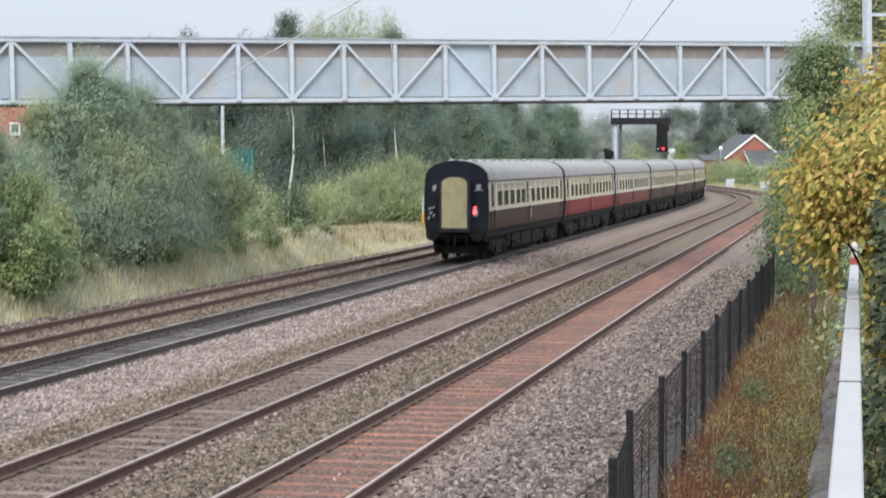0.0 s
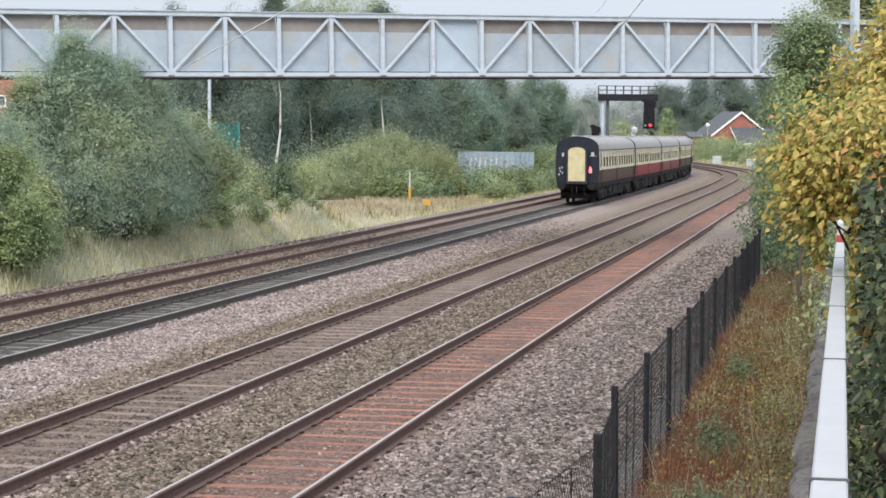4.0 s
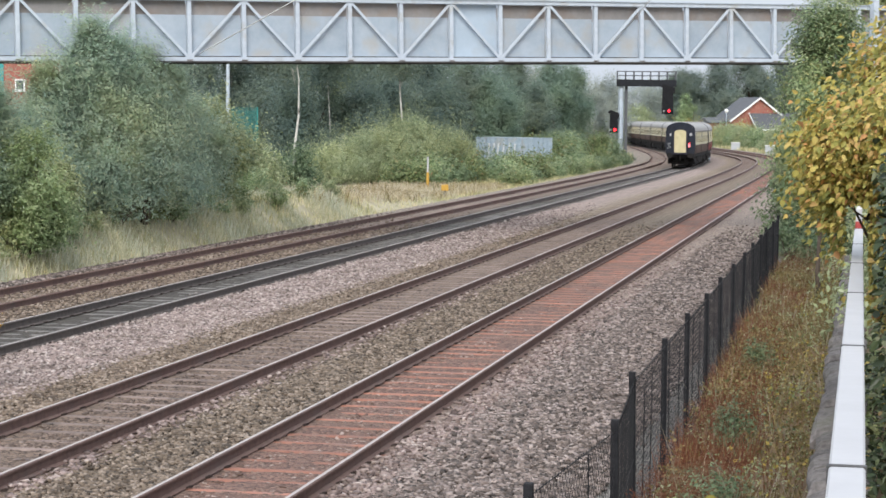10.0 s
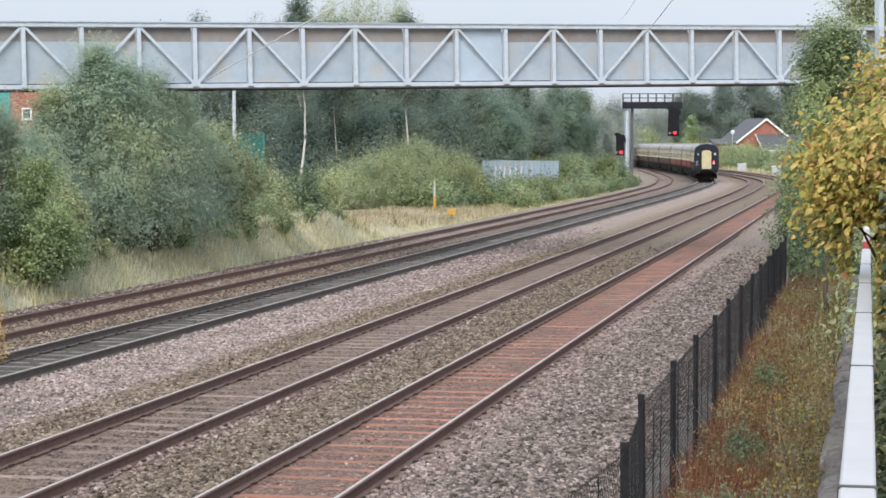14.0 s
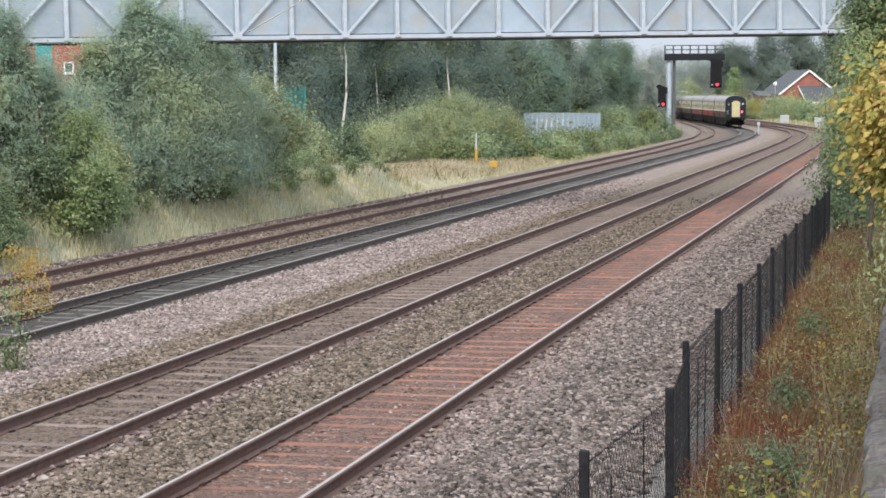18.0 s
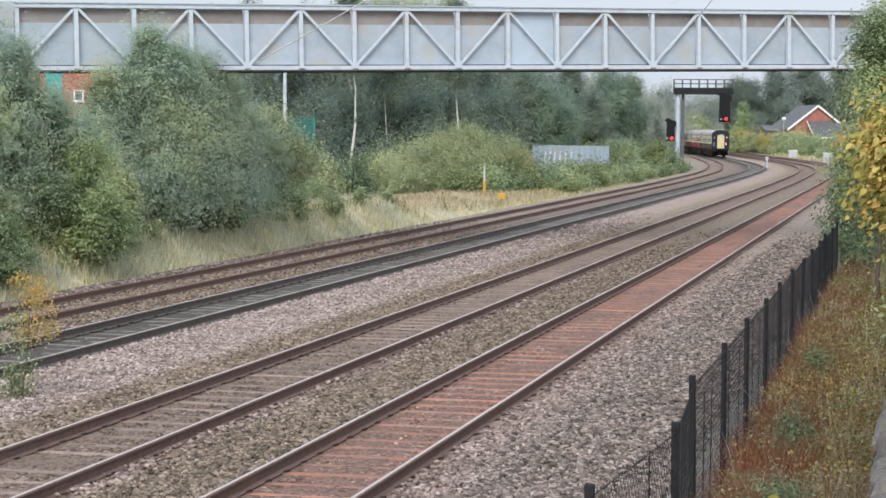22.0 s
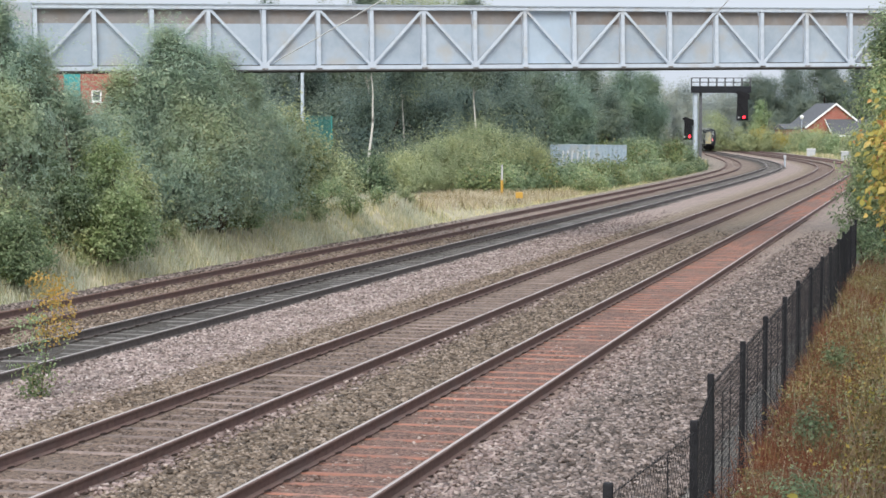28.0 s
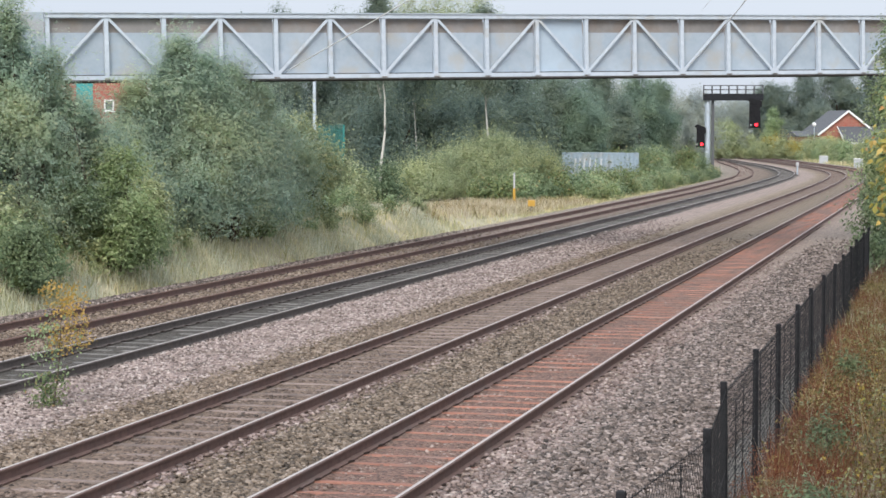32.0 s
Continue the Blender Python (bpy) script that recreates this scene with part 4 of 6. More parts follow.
def build_coach():
    c = thing("railway_coach", pose(0, 0, 0), "vintage passenger coach in chocolate and cream with grey roof", "coach", "coaches of the train")
    for sgn in (-1, 1):
        part("lower_side", side_mesh(sgn, 1.18, 1.92, False), M["brown"], c, "chocolate brown lower side")
        part("upper_side", side_mesh(sgn, 1.92, 3.05, True), M["cream"], c, "cream upper side")
        for a, b, big in WIN:
            wn_ = part("window", Geo().add([(sgn * (half_at(z) - 0.013), y, z) for y, z in ((a, WZ0), (b, WZ0), (b, WZ1), (a, WZ1))], ((0, 1, 2, 3),)), M["coachglass"], c, "dark glazed window")
            if big:
                fr = Geo()
                fr.bar((sgn * (half_at(2.66) + 0.004), a, 2.66), (sgn * (half_at(2.66) + 0.004), b, 2.66), 0.03, 0.035)
                for z in (WZ0, WZ1):
                    fr.bar((sgn * (half_at(z) + 0.006), a, z), (sgn * (half_at(z) + 0.006), b, z), 0.02, 0.03)
                fr.bar((sgn * 1.262, (a + b) / 2, 2.67), (sgn * 1.242, (a + b) / 2, WZ1), 0.025, 0.025, up=(0, 1, 0))
                for y in (a, b):
                    fr.bar((sgn * (half_at(WZ0) + 0.006), y, WZ0), (sgn * (half_at(WZ1) + 0.006), y, WZ1), 0.02, 0.02, up=(0, 1, 0))
                part("window_frame", fr, M["cream"], wn_)
                part("ventilator", Geo().add([(sgn * (half_at(z) - 0.006), y, z) for y, z in ((a, 2.68), (b, 2.68), (b, WZ1), (a, WZ1))], ((0, 1, 2, 3),)), M["vent"], wn_, "buff sliding ventilator pane")
        for y in DOORS:
            d = Geo()
            for e in (-0.36, 0.36):
                d.bar((sgn * 1.267, y + e, 1.22), (sgn * 1.262, y + e, 2.98), 0.016, 0.016, up=(0, 1, 0))
            d.bar((sgn * 1.283, y + 0.28, 1.8), (sgn * 1.283, y + 0.28, 1.95), 0.03, 0.03, up=(0, 1, 0))
            part("door_edge", d, M["under"], c, "door joint and handle")
        part("side_crest", Geo().box(sgn * 1.262, sgn * 1.272, 0.05, 0.2, 1.42, 1.8), M["lens"], c, "small pale crest on the lower side")
        part("band_moulding", Geo().box(sgn * 1.255, sgn * 1.28, -L2, L2, 1.905, 1.935), M["cream"], c)
    rf = Geo()
    arc = roof_arc()
    rf.loft([[(x, y, z) for x, z in arc] for y in (-L2, L2)], closed=False)
    rf.loft([[(x * 0.97, y, z - 0.05) for x, z in arc] for y in (-L2, L2)], closed=False)
    roof = part("roof", rf, M["roof"], c, "grey arched roof with ribs", smooth=True)
    for sgn in (-1, 1):
        part("rain_gutter", Geo().box(sgn * 1.2, sgn * 1.262, -L2, L2, 3.0, 3.065), M["gutter"], roof, "dark gutter strip along the roof edge")
    for y in np.linspace(-9.2, 9.2, 9):
        rb = Geo()
        rb.loft([[(x * 1.008, y + d, z + 0.012) for x, z in arc] for d in (-0.03, 0.03)], closed=False)
        part("roof_rib", rb, M["roof"], roof)
    for i, y in enumerate(np.linspace(-8.6, 8.6, 10)):
        for x in (-0.45, 0.45):
            part("roof_vent", Geo().tube([(x, y, 3.7), (x, y, 3.83), (x, y, 3.87)], (0.1, 0.13, 0.05), 8), M["roof"], roof, "small torpedo vent")
    part("floor", Geo().box(-1.17, 1.17, -L2, L2, 1.1, 1.19), M["under"], c)
    part("partition", Geo().box(-0.35, -0.31, -L2 + 0.9, L2 - 0.9, 1.05, 3.2), M["interior"], c, "dim inner corridor wall")
    for e in (-1, 1):
        en = Geo()
        prof = [(half_at(z), z) for z in (1.18, 1.4, 1.92, 2.5, 3.05)] + roof_arc()[1:-1] + [(-half_at(z), z) for z in (3.05, 2.5, 1.92, 1.4, 1.18)]
        en.loft([[(x, e * L2, z) for x, z in prof], [(x * 0.985, e * (L2 + 0.06), z - 0.01) for x, z in prof]])
        end = part("coach_end", en, M["coachblack"], c, "sooty dark end wall")
        gw = Geo()
        yo, yi = e * (L2 + 0.42), e * (L2 + 0.05)
        arch = [(-0.6, 1.12), (0.6, 1.12), (0.6, 3.0)] + [(0.6 * math.cos(a), 3.0 + 0.26 * math.sin(a)) for a in np.linspace(0.3, math.pi - 0.3, 7)] + [(-0.6, 3.0)]
        gw.loft([[(x, yi, z) for x, z in arch], [(x, yo, z) for x, z in arch]])
        gwo = part("gangway", gw, M["gangway"], c, "black corridor connection")
        dr = Geo()
        arch2 = [(x * 0.81, 1.27 + (z - 1.12) * 0.9) for x, z in arch]
        dr.loft([[(x, yo, z) for x, z in arch2], [(x, yo + e * 0.03, z) for x, z in arch2]])
        part("corridor_door", dr, M["doorcream"], gwo, "buff corridor end door")
        for x in (-0.87, 0.87):
            bf = Geo().tube([(x, e * L2, 1.02), (x, e * (L2 + 0.42), 1.02)], (0.09, 0.075), 10).tube([(x, e * (L2 + 0.42), 1.02), (x, e * (L2 + 0.48), 1.02)], (0.23, 0.23), 14)
            part("buffer", bf, M["under"], c)
            part("hand_grip", Geo().bar((x * 0.84, e * (L2 + 0.11), 1.6), (x * 0.84, e * (L2 + 0.11), 2.4), 0.02, 0.02, up=(0, 1, 0)), M["under"], end)
        part("headstock", Geo().box(-1.12, 1.12, e * (L2 - 0.1), e * (L2 + 0.08), 0.9, 1.17), M["under"], c)
        part("coupling_hook", Geo().tube([(0, e * (L2 + 0.05), 1.0), (0, e * (L2 + 0.3), 0.95), (0, e * (L2 + 0.32), 0.6)], (0.06, 0.05, 0.04), 6), M["under"], c)
        for x in (-0.3, 0.42):
            part("brake_hose", Geo().tube([(x, e * (L2 + 0.1), 1.0), (x, e * (L2 + 0.22), 0.75), (x + 0.05, e * (L2 + 0.16), 0.5)], (0.03, 0.03, 0.03), 6), M["under"], c)
        for q in (-1, 1):
            part("solebar", Geo().box(q * 1.08, q * 1.15, e * 0.0 if e > 0 else -L2, L2 if e > 0 else 0.0, 0.92, 1.09), M["under"], c)
        by = e * 7.1
        bg = Geo().box(-1.0, 1.0, by - 0.45, by + 0.45, 0.3, 0.718)
        bogie = part("bogie", bg, M["under"], c, "black four-wheeled bogie")
        part("centre_frame", Geo().box(-0.66, 0.66, by - 1.9, by + 1.9, 0.25, 0.6), M["under"], bogie)
        for a in (-1.75, 1.75):
            part("end_beam", Geo().box(-1.05, 1.05, by + a - 0.05, by + a + 0.05, 0.4, 0.6), M["under"], bogie)
        for q in (-1, 1):
            part("side_frame", Geo().box(q * 1.0, q * 1.1, by - 1.75, by + 1.75, 0.42, 0.74), M["under"], bogie)
            part("spring_plank", Geo().box(q * 1.01, q * 1.15, by - 0.62, by + 0.62, 0.24, 0.5), M["under"], bogie)
            for a in (-1.3, 1.3):
                part("axle_box", Geo().box(q * 0.96, q * 1.14, by + a - 0.16, by + a + 0.16, 0.28, 0.62), M["under"], bogie)
        for a in (-1.3, 1.3):
            for q in (-1, 1):
                part("wheel", Geo().tube([(q * 0.68, by + a, 0.457), (q * 0.71, by + a, 0.457), (q * 0.715, by + a, 0.457), (q * 0.8, by + a, 0.457)], (0.49, 0.49, 0.457, 0.455), 20), M["under"], bogie)
    part("underframe", Geo().box(-1.02, 1.02, -9.5, 9.5, 0.72, 1.099).box(-0.6, 0.6, -5.0, 5.0, 0.3, 0.6), M["under"], c, "black steel underframe")
    for y0, y1, w, z0 in ((-4.9, -4.0, 1.05, 0.35), (-3.6, -1.6, 1.08, 0.28), (-1.3, 0.6, 1.1, 0.3), (0.85, 1.45, 1.05, 0.3), (1.6, 3.8, 1.08, 0.28), (4.1, 4.9, 1.05, 0.36)):
        for q in (-1, 1):
            part("underframe_box", Geo().box(q * (w - 0.45), q * w, y0, y1, z0, 0.85), M["under"], c, "dirty black equipment box")
    for q in (-1, 1):
        part("truss_rod", Geo().bar((q * 1.1, -5.2, 0.8), (q * 1.1, -2.2, 0.38), 0.06, 0.06).bar((q * 1.1, -2.2, 0.38), (q * 1.1, 2.2, 0.38), 0.06, 0.06).bar((q * 1.1, 2.2, 0.38), (q * 1.1, 5.2, 0.8), 0.06, 0.06), M["under"], c)
    return c


first = build_coach()
coaches = [first]
for i in range(1, 9):
    c = copy_thing(first, pose(0, 0, 0))
    coaches.append(c)
    if i in (1, 2):
        for o in c.children:
            if o.name.startswith("lower_side"):
                o.data = o.data.copy()
                o.data.materials[0] = M["maroon" if i == 1 else "dullred"]
                tagged(o, "crimson lower side" if i == 1 else "faded crimson lower side")
            elif i == 2 and o.name.startswith("upper_side"):
                o.data = o.data.copy()
                o.data.materials[0] = M["palecream"]
                tagged(o, "pale cream upper side")
        tagged(c, "vintage passenger coach in crimson and cream with grey roof")
# tail lamp and white plates on the last coach only
lamp = part("tail_lamp", Geo().tube([(0.74, -L2 - 0.07, 1.72), (0.74, -L2 - 0.07, 2.0)], (0.1, 0.1), 10), M["whitepaint"], first, "white tail lamp on a bracket")
part("red_lens", Geo().tube([(0.74, -L2 - 0.16, 1.87), (0.74, -L2 - 0.19, 1.87)], (0.07, 0.07), 12), M["taillamp"], lamp, "glowing red lens")
part("red_lens", Geo().tube([(0.74, -L2 - 0.16, 2.06), (0.74, -L2 - 0.19, 2.04)], (0.045, 0.045), 12), M["taillamp"], lamp, "glowing red lens")
part("lamp_plate", Geo().box(0.78, 0.95, -L2 - 0.1, -L2 - 0.07, 2.72, 2.92), M["whitepaint"], first, "white lamp bracket plate")
part("lamp_plate", Geo().box(0.68, 1.05, -L2 - 0.1, -L2 - 0.07, 2.68, 2.72), M["lens"], first)
part("lamp_plate", Geo().box(-0.9, -0.78, -L2 - 0.1, -L2 - 0.07, 2.66, 2.88), M["whitepaint"], first, "white lamp bracket plate")
for x, z in ((-1.05, 1.65), (-0.97, 1.85), (-0.88, 2.05), (-0.86, 1.74), (-1.02, 2.0)):
    part("jumper_socket", Geo().tube([(x, -L2 - 0.06, z), (x, -L2 - 0.16, z - 0.05)], (0.06, 0.045), 8), M["lens"], first, "worn metal jumper socket")

# white steam that the engine, hidden beyond the coaches, blows off above their roofs
sm_, sn, sl, sb = nodes_of("white_steam")
sb.inputs["Base Color"].default_value, sb.inputs["Roughness"].default_value = (0.86, 0.87, 0.88, 1), 1.0
clear_ = sn.new("ShaderNodeBsdfTransparent")
blend_ = sn.new("ShaderNodeMixShader")
thin = ramp_node(sn, ((0.3, (0.25, 0.25, 0.25)), (0.7, (0.85, 0.85, 0.85))))
sl.new(noise_out(sn, sl, coords(sn, "object"), 2.2, 4), thin.inputs["Fac"])
sl.new(thin.outputs["Color"], blend_.inputs[0])
sl.new(clear_.outputs[0], blend_.inputs[1])
sl.new(sb.outputs[0], blend_.inputs[2])
sl.new(blend_.outputs[0], sn["Material Output"].inputs["Surface"])
steam = thing("steam_plume", pose(0, 0, 0), "small white plume of steam and thin smoke above the coach roofs", "steam")
for i, (y, z, r_) in enumerate(((0.0, 4.0, 0.26), (-0.15, 4.35, 0.36), (-0.5, 4.7, 0.4), (-0.9, 4.85, 0.34), (0.1, 4.75, 0.22), (-1.4, 5.0, 0.3))):
    bm = bmesh.new()
    bmesh.ops.create_icosphere(bm, subdivisions=3, radius=r_)
    for v in bm.verts:
        v.co *= 1 + 0.5 * noise.noise(v.co * (2.2 / r_ * 0.5) + Vector((i * 7.0, 0, 0)))
    me_ = bpy.data.meshes.new("puff")
    bm.to_mesh(me_)
    bm.free()
    me_.materials.append(sm_)
    me_.polygons.foreach_set("use_smooth", [True] * len(me_.polygons))
    part("steam_puff", me_, None, steam, m=pose(0.1 * (i % 3), y, z))
smoke_, sn, sl, sb = nodes_of("thin_grey_smoke")
sb.inputs["Base Color"].default_value, sb.inputs["Roughness"].default_value = (0.5, 0.53, 0.57, 1), 1.0
clear_, blend_ = sn.new("ShaderNodeBsdfTransparent"), sn.new("ShaderNodeMixShader")
blend_.inputs[0].default_value = 0.06
sl.new(clear_.outputs[0], blend_.inputs[1])
sl.new(sb.outputs[0], blend_.inputs[2])
sl.new(blend_.outputs[0], sn["Material Output"].inputs["Surface"])
bm = bmesh.new()
bmesh.ops.create_icosphere(bm, subdivisions=3, radius=1.0)
for v in bm.verts:
    v.co *= 1 + 0.45 * noise.noise(v.co * 1.7)
smoke_mesh = bpy.data.meshes.new("smoke_puff")
bm.to_mesh(smoke_mesh)
bm.free()
smoke_mesh.materials.append(smoke_)
smoke_mesh.polygons.foreach_set("use_smooth", [True] * len(smoke_mesh.polygons))
for i, (x, y, z, r_) in enumerate(((0.2, -0.5, 5.4, 0.6), (-0.3, -1.4, 6.1, 0.8), (0.5, -2.4, 6.7, 1.0), (1.6, -3.4, 7.1, 1.0), (-0.9, -3.2, 7.0, 0.9), (0.6, -5.0, 7.8, 1.2), (2.4, -5.6, 7.6, 1.0), (-1.4, -5.4, 7.6, 1.1))):
    q = part("smoke_puff", smoke_mesh, None, steam, m=pose(x, y, z, 40 * i, 25 * i, 70 * i) @ Matrix.Diagonal((r_, r_ * 1.2, r_ * 0.8, 1)))

TAIL = ((0, 76.0), (1, 86.0), (3, 105.7), (6, 134.4), (9, 162.8), (13, 200.3), (16.5, 233.1), (20, 267.1), (25, 316.3), (28, 345.7), (32, 385.0))
# ---- signal gantry ----
gan = thing("signal_gantry", pose(27.87, 212.4, -0.3, 0, 0, -3), "cantilever signal gantry with dark walkway and galvanised post", "signal gantry")
part("post", Geo().tube([(0, 0, -0.2), (0, 0, 7.9)], (0.3, 0.28), 14), M["galv"], gan, "galvanised tubular post")
part("cable_duct", Geo().box(0.42, 0.72, 0.1, 0.4, 0, 7.9), M["slate"], gan, "grey cable duct beside the post")
bm_ = Geo().box(-0.45, 5.8, -0.5, -0.4, 7.85, 8.55).box(-0.45, 5.8, 0.4, 0.5, 7.85, 8.55)
for i in range(9):
    bm_.box(-0.4 + 0.75 * i, -0.3 + 0.75 * i, -0.4, 0.4, 7.9, 8.05)
beam = part("beam", bm_, M["darksteel"], gan, "dark steel cantilever beam")
part("walkway", Geo().box(-0.45, 5.8, -0.4, 0.4, 8.5, 8.56), M["darksteel"], gan)
for i in range(8):
    x = -0.42 + i * 0.88
    for y in (-0.5, 0.5):
        part("handrail_post", Geo().box(x - 0.04, x + 0.04, y - 0.03, y + 0.03, 8.5, 9.45), M["slate"], gan)
for y in (-0.5, 0.5):
    for z in (8.98, 9.42):
        part("handrail_bar", Geo().box(-0.45, 5.8, y - 0.03, y + 0.03, z - 0.035, z + 0.035), M["slate"], gan)
for x0, z0, z1, wid, lx in ((4.9, 4.95, 7.85, 0.62, 0.1), (-0.75, 2.9, 5.1, 0.45, 0.1)):
    hd = Geo().loft([[(x0 - wid, -0.55, z) if 0 else (x0 + sx * wid * (1 if z < z1 - 0.6 else 0.9), y, z) for sx, y in ((-1, -0.6), (1, -0.6), (1, -0.3), (-1, -0.3))] for z in (z0, z1 - 0.6, z1)])
    hd.loft([[(x0 - wid - 0.25, y, z1 + 0.0), (x0 + wid + 0.1, y, z1 - 0.75), (x0 + wid + 0.1, y, z1 - 0.1), (x0 - wid + 0.1, y, z1 + 0.25)] for y in (-0.66, -0.605)])
    h = part("signal_head", hd, M["signalblack"], gan, "black colour-light signal head")
    part("hood", Geo().tube([(x0 + 0.1, -0.62, z0 + 0.35), (x0 + 0.1, -0.95, z0 + 0.38)], (0.21, 0.21), 14), M["signalblack"], h)
    part("red_lamp", Geo().tube([(x0 + 0.1, -0.952, z0 + 0.35), (x0 + 0.1, -0.975, z0 + 0.35)], (0.145, 0.145), 14), M["redlamp"], h, "lit red signal lamp")
    part("unlit_lamp", Geo().tube([(x0 - 0.42, -0.62, z0 + 0.32), (x0 - 0.42, -0.7, z0 + 0.32)], (0.1, 0.1), 12), M["lens"], h, "pale unlit lamp")
    part("back_stay", Geo().bar((x0 - 0.45, -0.65, z0 + 2.0), (x0 + 0.3, -0.65, z0 + 1.0), 0.12, 0.06), M["darksteel"], h)

# ---- container, marker posts, cabinets ----
box_ = thing("storage_container", pose(13.0, 166.5, -0.15, 0, 0, -45), "pale blue steel storage container with sprayed paint marks", "container")
g = Geo()
for (ax, ay), (bx, by_) in (((-3.03, -1.22), (3.03, -1.22)), ((3.03, -1.22), (3.03, 1.22)), ((3.03, 1.22), (-3.03, 1.22)), ((-3.03, 1.22), (-3.03, -1.22))):
    d = Vector((bx - ax, by_ - ay, 0))
    nn = Vector((d.y, -d.x, 0)).normalized()
    k = int(d.length / 0.14)
    pts = [Vector((ax, ay, 0)) + d * (i / k) - nn * (0.035 if (i // 2) % 2 else 0.0) for i in range(k + 1)]
    g.loft([[(p.x, p.y, z) for p in pts] for z in (0.12, 2.5)], closed=False)
part("corrugated_wall", g, M["bluesteel"], box_)
part("container_roof", Geo().box(-3.03, 3.03, -1.22, 1.22, 2.5, 2.59), M["bluesteel"], box_)
part("container_floor", Geo().box(-3.03, 3.03, -1.22, 1.22, 0.0, 0.12), M["darksteel"], box_)
for x in (-3.0, 3.0):
    for y in (-1.19, 1.19):
        part("corner_post", Geo().box(x - 0.08, x + 0.08, y - 0.08, y + 0.08, 0, 2.6), M["bluesteel"], box_)
for a in ((-1.8, 0.7, -1.6, 2.1), (-1.3, 0.7, -1.1, 2.1), (-0.8, 0.7, -0.6, 2.1), (-0.2, 0.7, 0.0, 2.1), (0.4, 0.7, 0.6, 2.1), (1.0, 0.7, 1.2, 2.1)):
    part("paint_mark", Geo().bar((a[0], -1.235, a[1]), (a[2], -1.235, a[3]), 0.02, 0.16, up=(0, 0.001, 1)), M["paintmark"], box_, "sprayed paint stroke")

mk = thing("marker_post", pose(4.39, 124.0, -0.4), "white and orange striped marker post in tall grass", "marker post")
part("orange_sleeve", Geo().tube([(0, 0, 0), (0, 0, 1.0)], (0.085, 0.085), 10), M["yellow"], mk, "orange-yellow lower sleeve")
part("white_top", Geo().tube([(0, 0, 1.0), (0, 0, 1.95)], (0.06, 0.055), 10), M["whitepaint"], mk)
yb = thing("trackside_box", pose(4.9, 111.5, -0.5), "small yellow trackside box on a short post", "box")
part("post", Geo().box(-0.05, 0.05, -0.05, 0.05, 0, 0.45), M["darksteel"], yb)
part("box", Geo().loft([[(x, y, z) for x, y in ((-0.2, -0.1), (0.2, -0.1), (0.2, 0.12), (-0.2, 0.12))] for z in (0.42, 0.72)] + [[(x, y, 0.76) for x, y in ((-0.16, -0.07), (0.16, -0.07), (0.16, 0.09), (-0.16, 0.09))]]), M["yellow"], yb, "yellow box")
for x, y, w, h in ((*on_line(300.0, 3.2)[:2], 1.25, 1.35), (*on_line(262.0, 3.2)[:2], 1.15, 1.4)):
    cb = thing("lineside_cabinet", pose(x, y, -0.5, 0, 0, -10), "pale grey lineside equipment cabinet", "cabinet", "lineside cabinets")
    part("case", Geo().loft([[(a * w / 2, b * 0.4, z) for a, b in ((-1, -1), (1, -1), (1, 1), (-1, 1))] for z in (0.2, h)]), M["cabinet"], cb)
    part("lid", Geo().box(-w / 2 - 0.04, w / 2 + 0.04, -0.45, 0.45, h, h + 0.08), M["whitetrim"], cb)
    part("door", Geo().box(-w / 2 + 0.06, w / 2 - 0.06, -0.43, -0.405, 0.3, h - 0.08), M["cabinet"], cb)
    part("plinth", Geo().box(-w / 2, w / 2, -0.4, 0.4, 0, 0.2), M["concrete"], cb)
for x, y in (on_line(281.0, 3.3)[:2], on_line(278.0, 3.4)[:2]):
    p = thing("yellow_bollard", pose(x, y, -0.5), "short pale yellow post beside the line", "bollard", "yellow posts")
    part("shaft", Geo().tube([(0, 0, 0), (0, 0, 0.8), (0, 0, 0.88)], (0.16, 0.16, 0.08), 10), M["doorcream"], p)
for x, y, h in ((36.9, 209.6, 1.55), (24.6, 205.0, 1.4), (29.5, 300.0, 1.6)):
    p = thing("white_post", pose(x, y, -0.5), "white topped post beside the track", "post", "white posts")
    part("shaft", Geo().tube([(0, 0, 0), (0, 0, h - 0.3)], (0.08, 0.08), 8), M["galv"], p)
    part("top", Geo().box(-0.14, 0.14, -0.1, 0.1, h - 0.32, h + 0.02), M["whitepaint"], p, "white top plate")

# lamp column and green ball-stop cage behind the trees
lc = thing("lamp_column", pose((557 - 784) / 3561 * 120, 120, -0.5), "tall grey steel lamp column", "lamp column")
part("column", Geo().tube([(0, 0, 0), (0, 0, 3), (0, 0, 10)], (0.13, 0.12, 0.09), 10), M["galv"], lc)
part("bracket", Geo().tube([(0, 0, 10), (0.4, 0, 10.3), (1.0, 0, 10.35)], (0.05, 0.05, 0.05), 6), M["galv"], lc)
cg = thing("netting_cage", pose(-6.75, 122, -0.5), "green netting on square posts", "net")
for x in (-0.75, 0.75):
    part("post", Geo().box(x - 0.04, x + 0.04, -0.04, 0.04, 0, 5.0), M["net"], cg)
g = Geo()
for i in range(26):
    g.box(-0.75 + 0.06 * i - 0.008, -0.75 + 0.06 * i + 0.008, -0.008, 0.008, 0, 5)
for i in range(60):
    g.box(-0.75, 0.75, 0.01, 0.022, 0.08 * i, 0.08 * i + 0.02)
tagged(part("netting", g, M["net"], cg), kind="stuff")

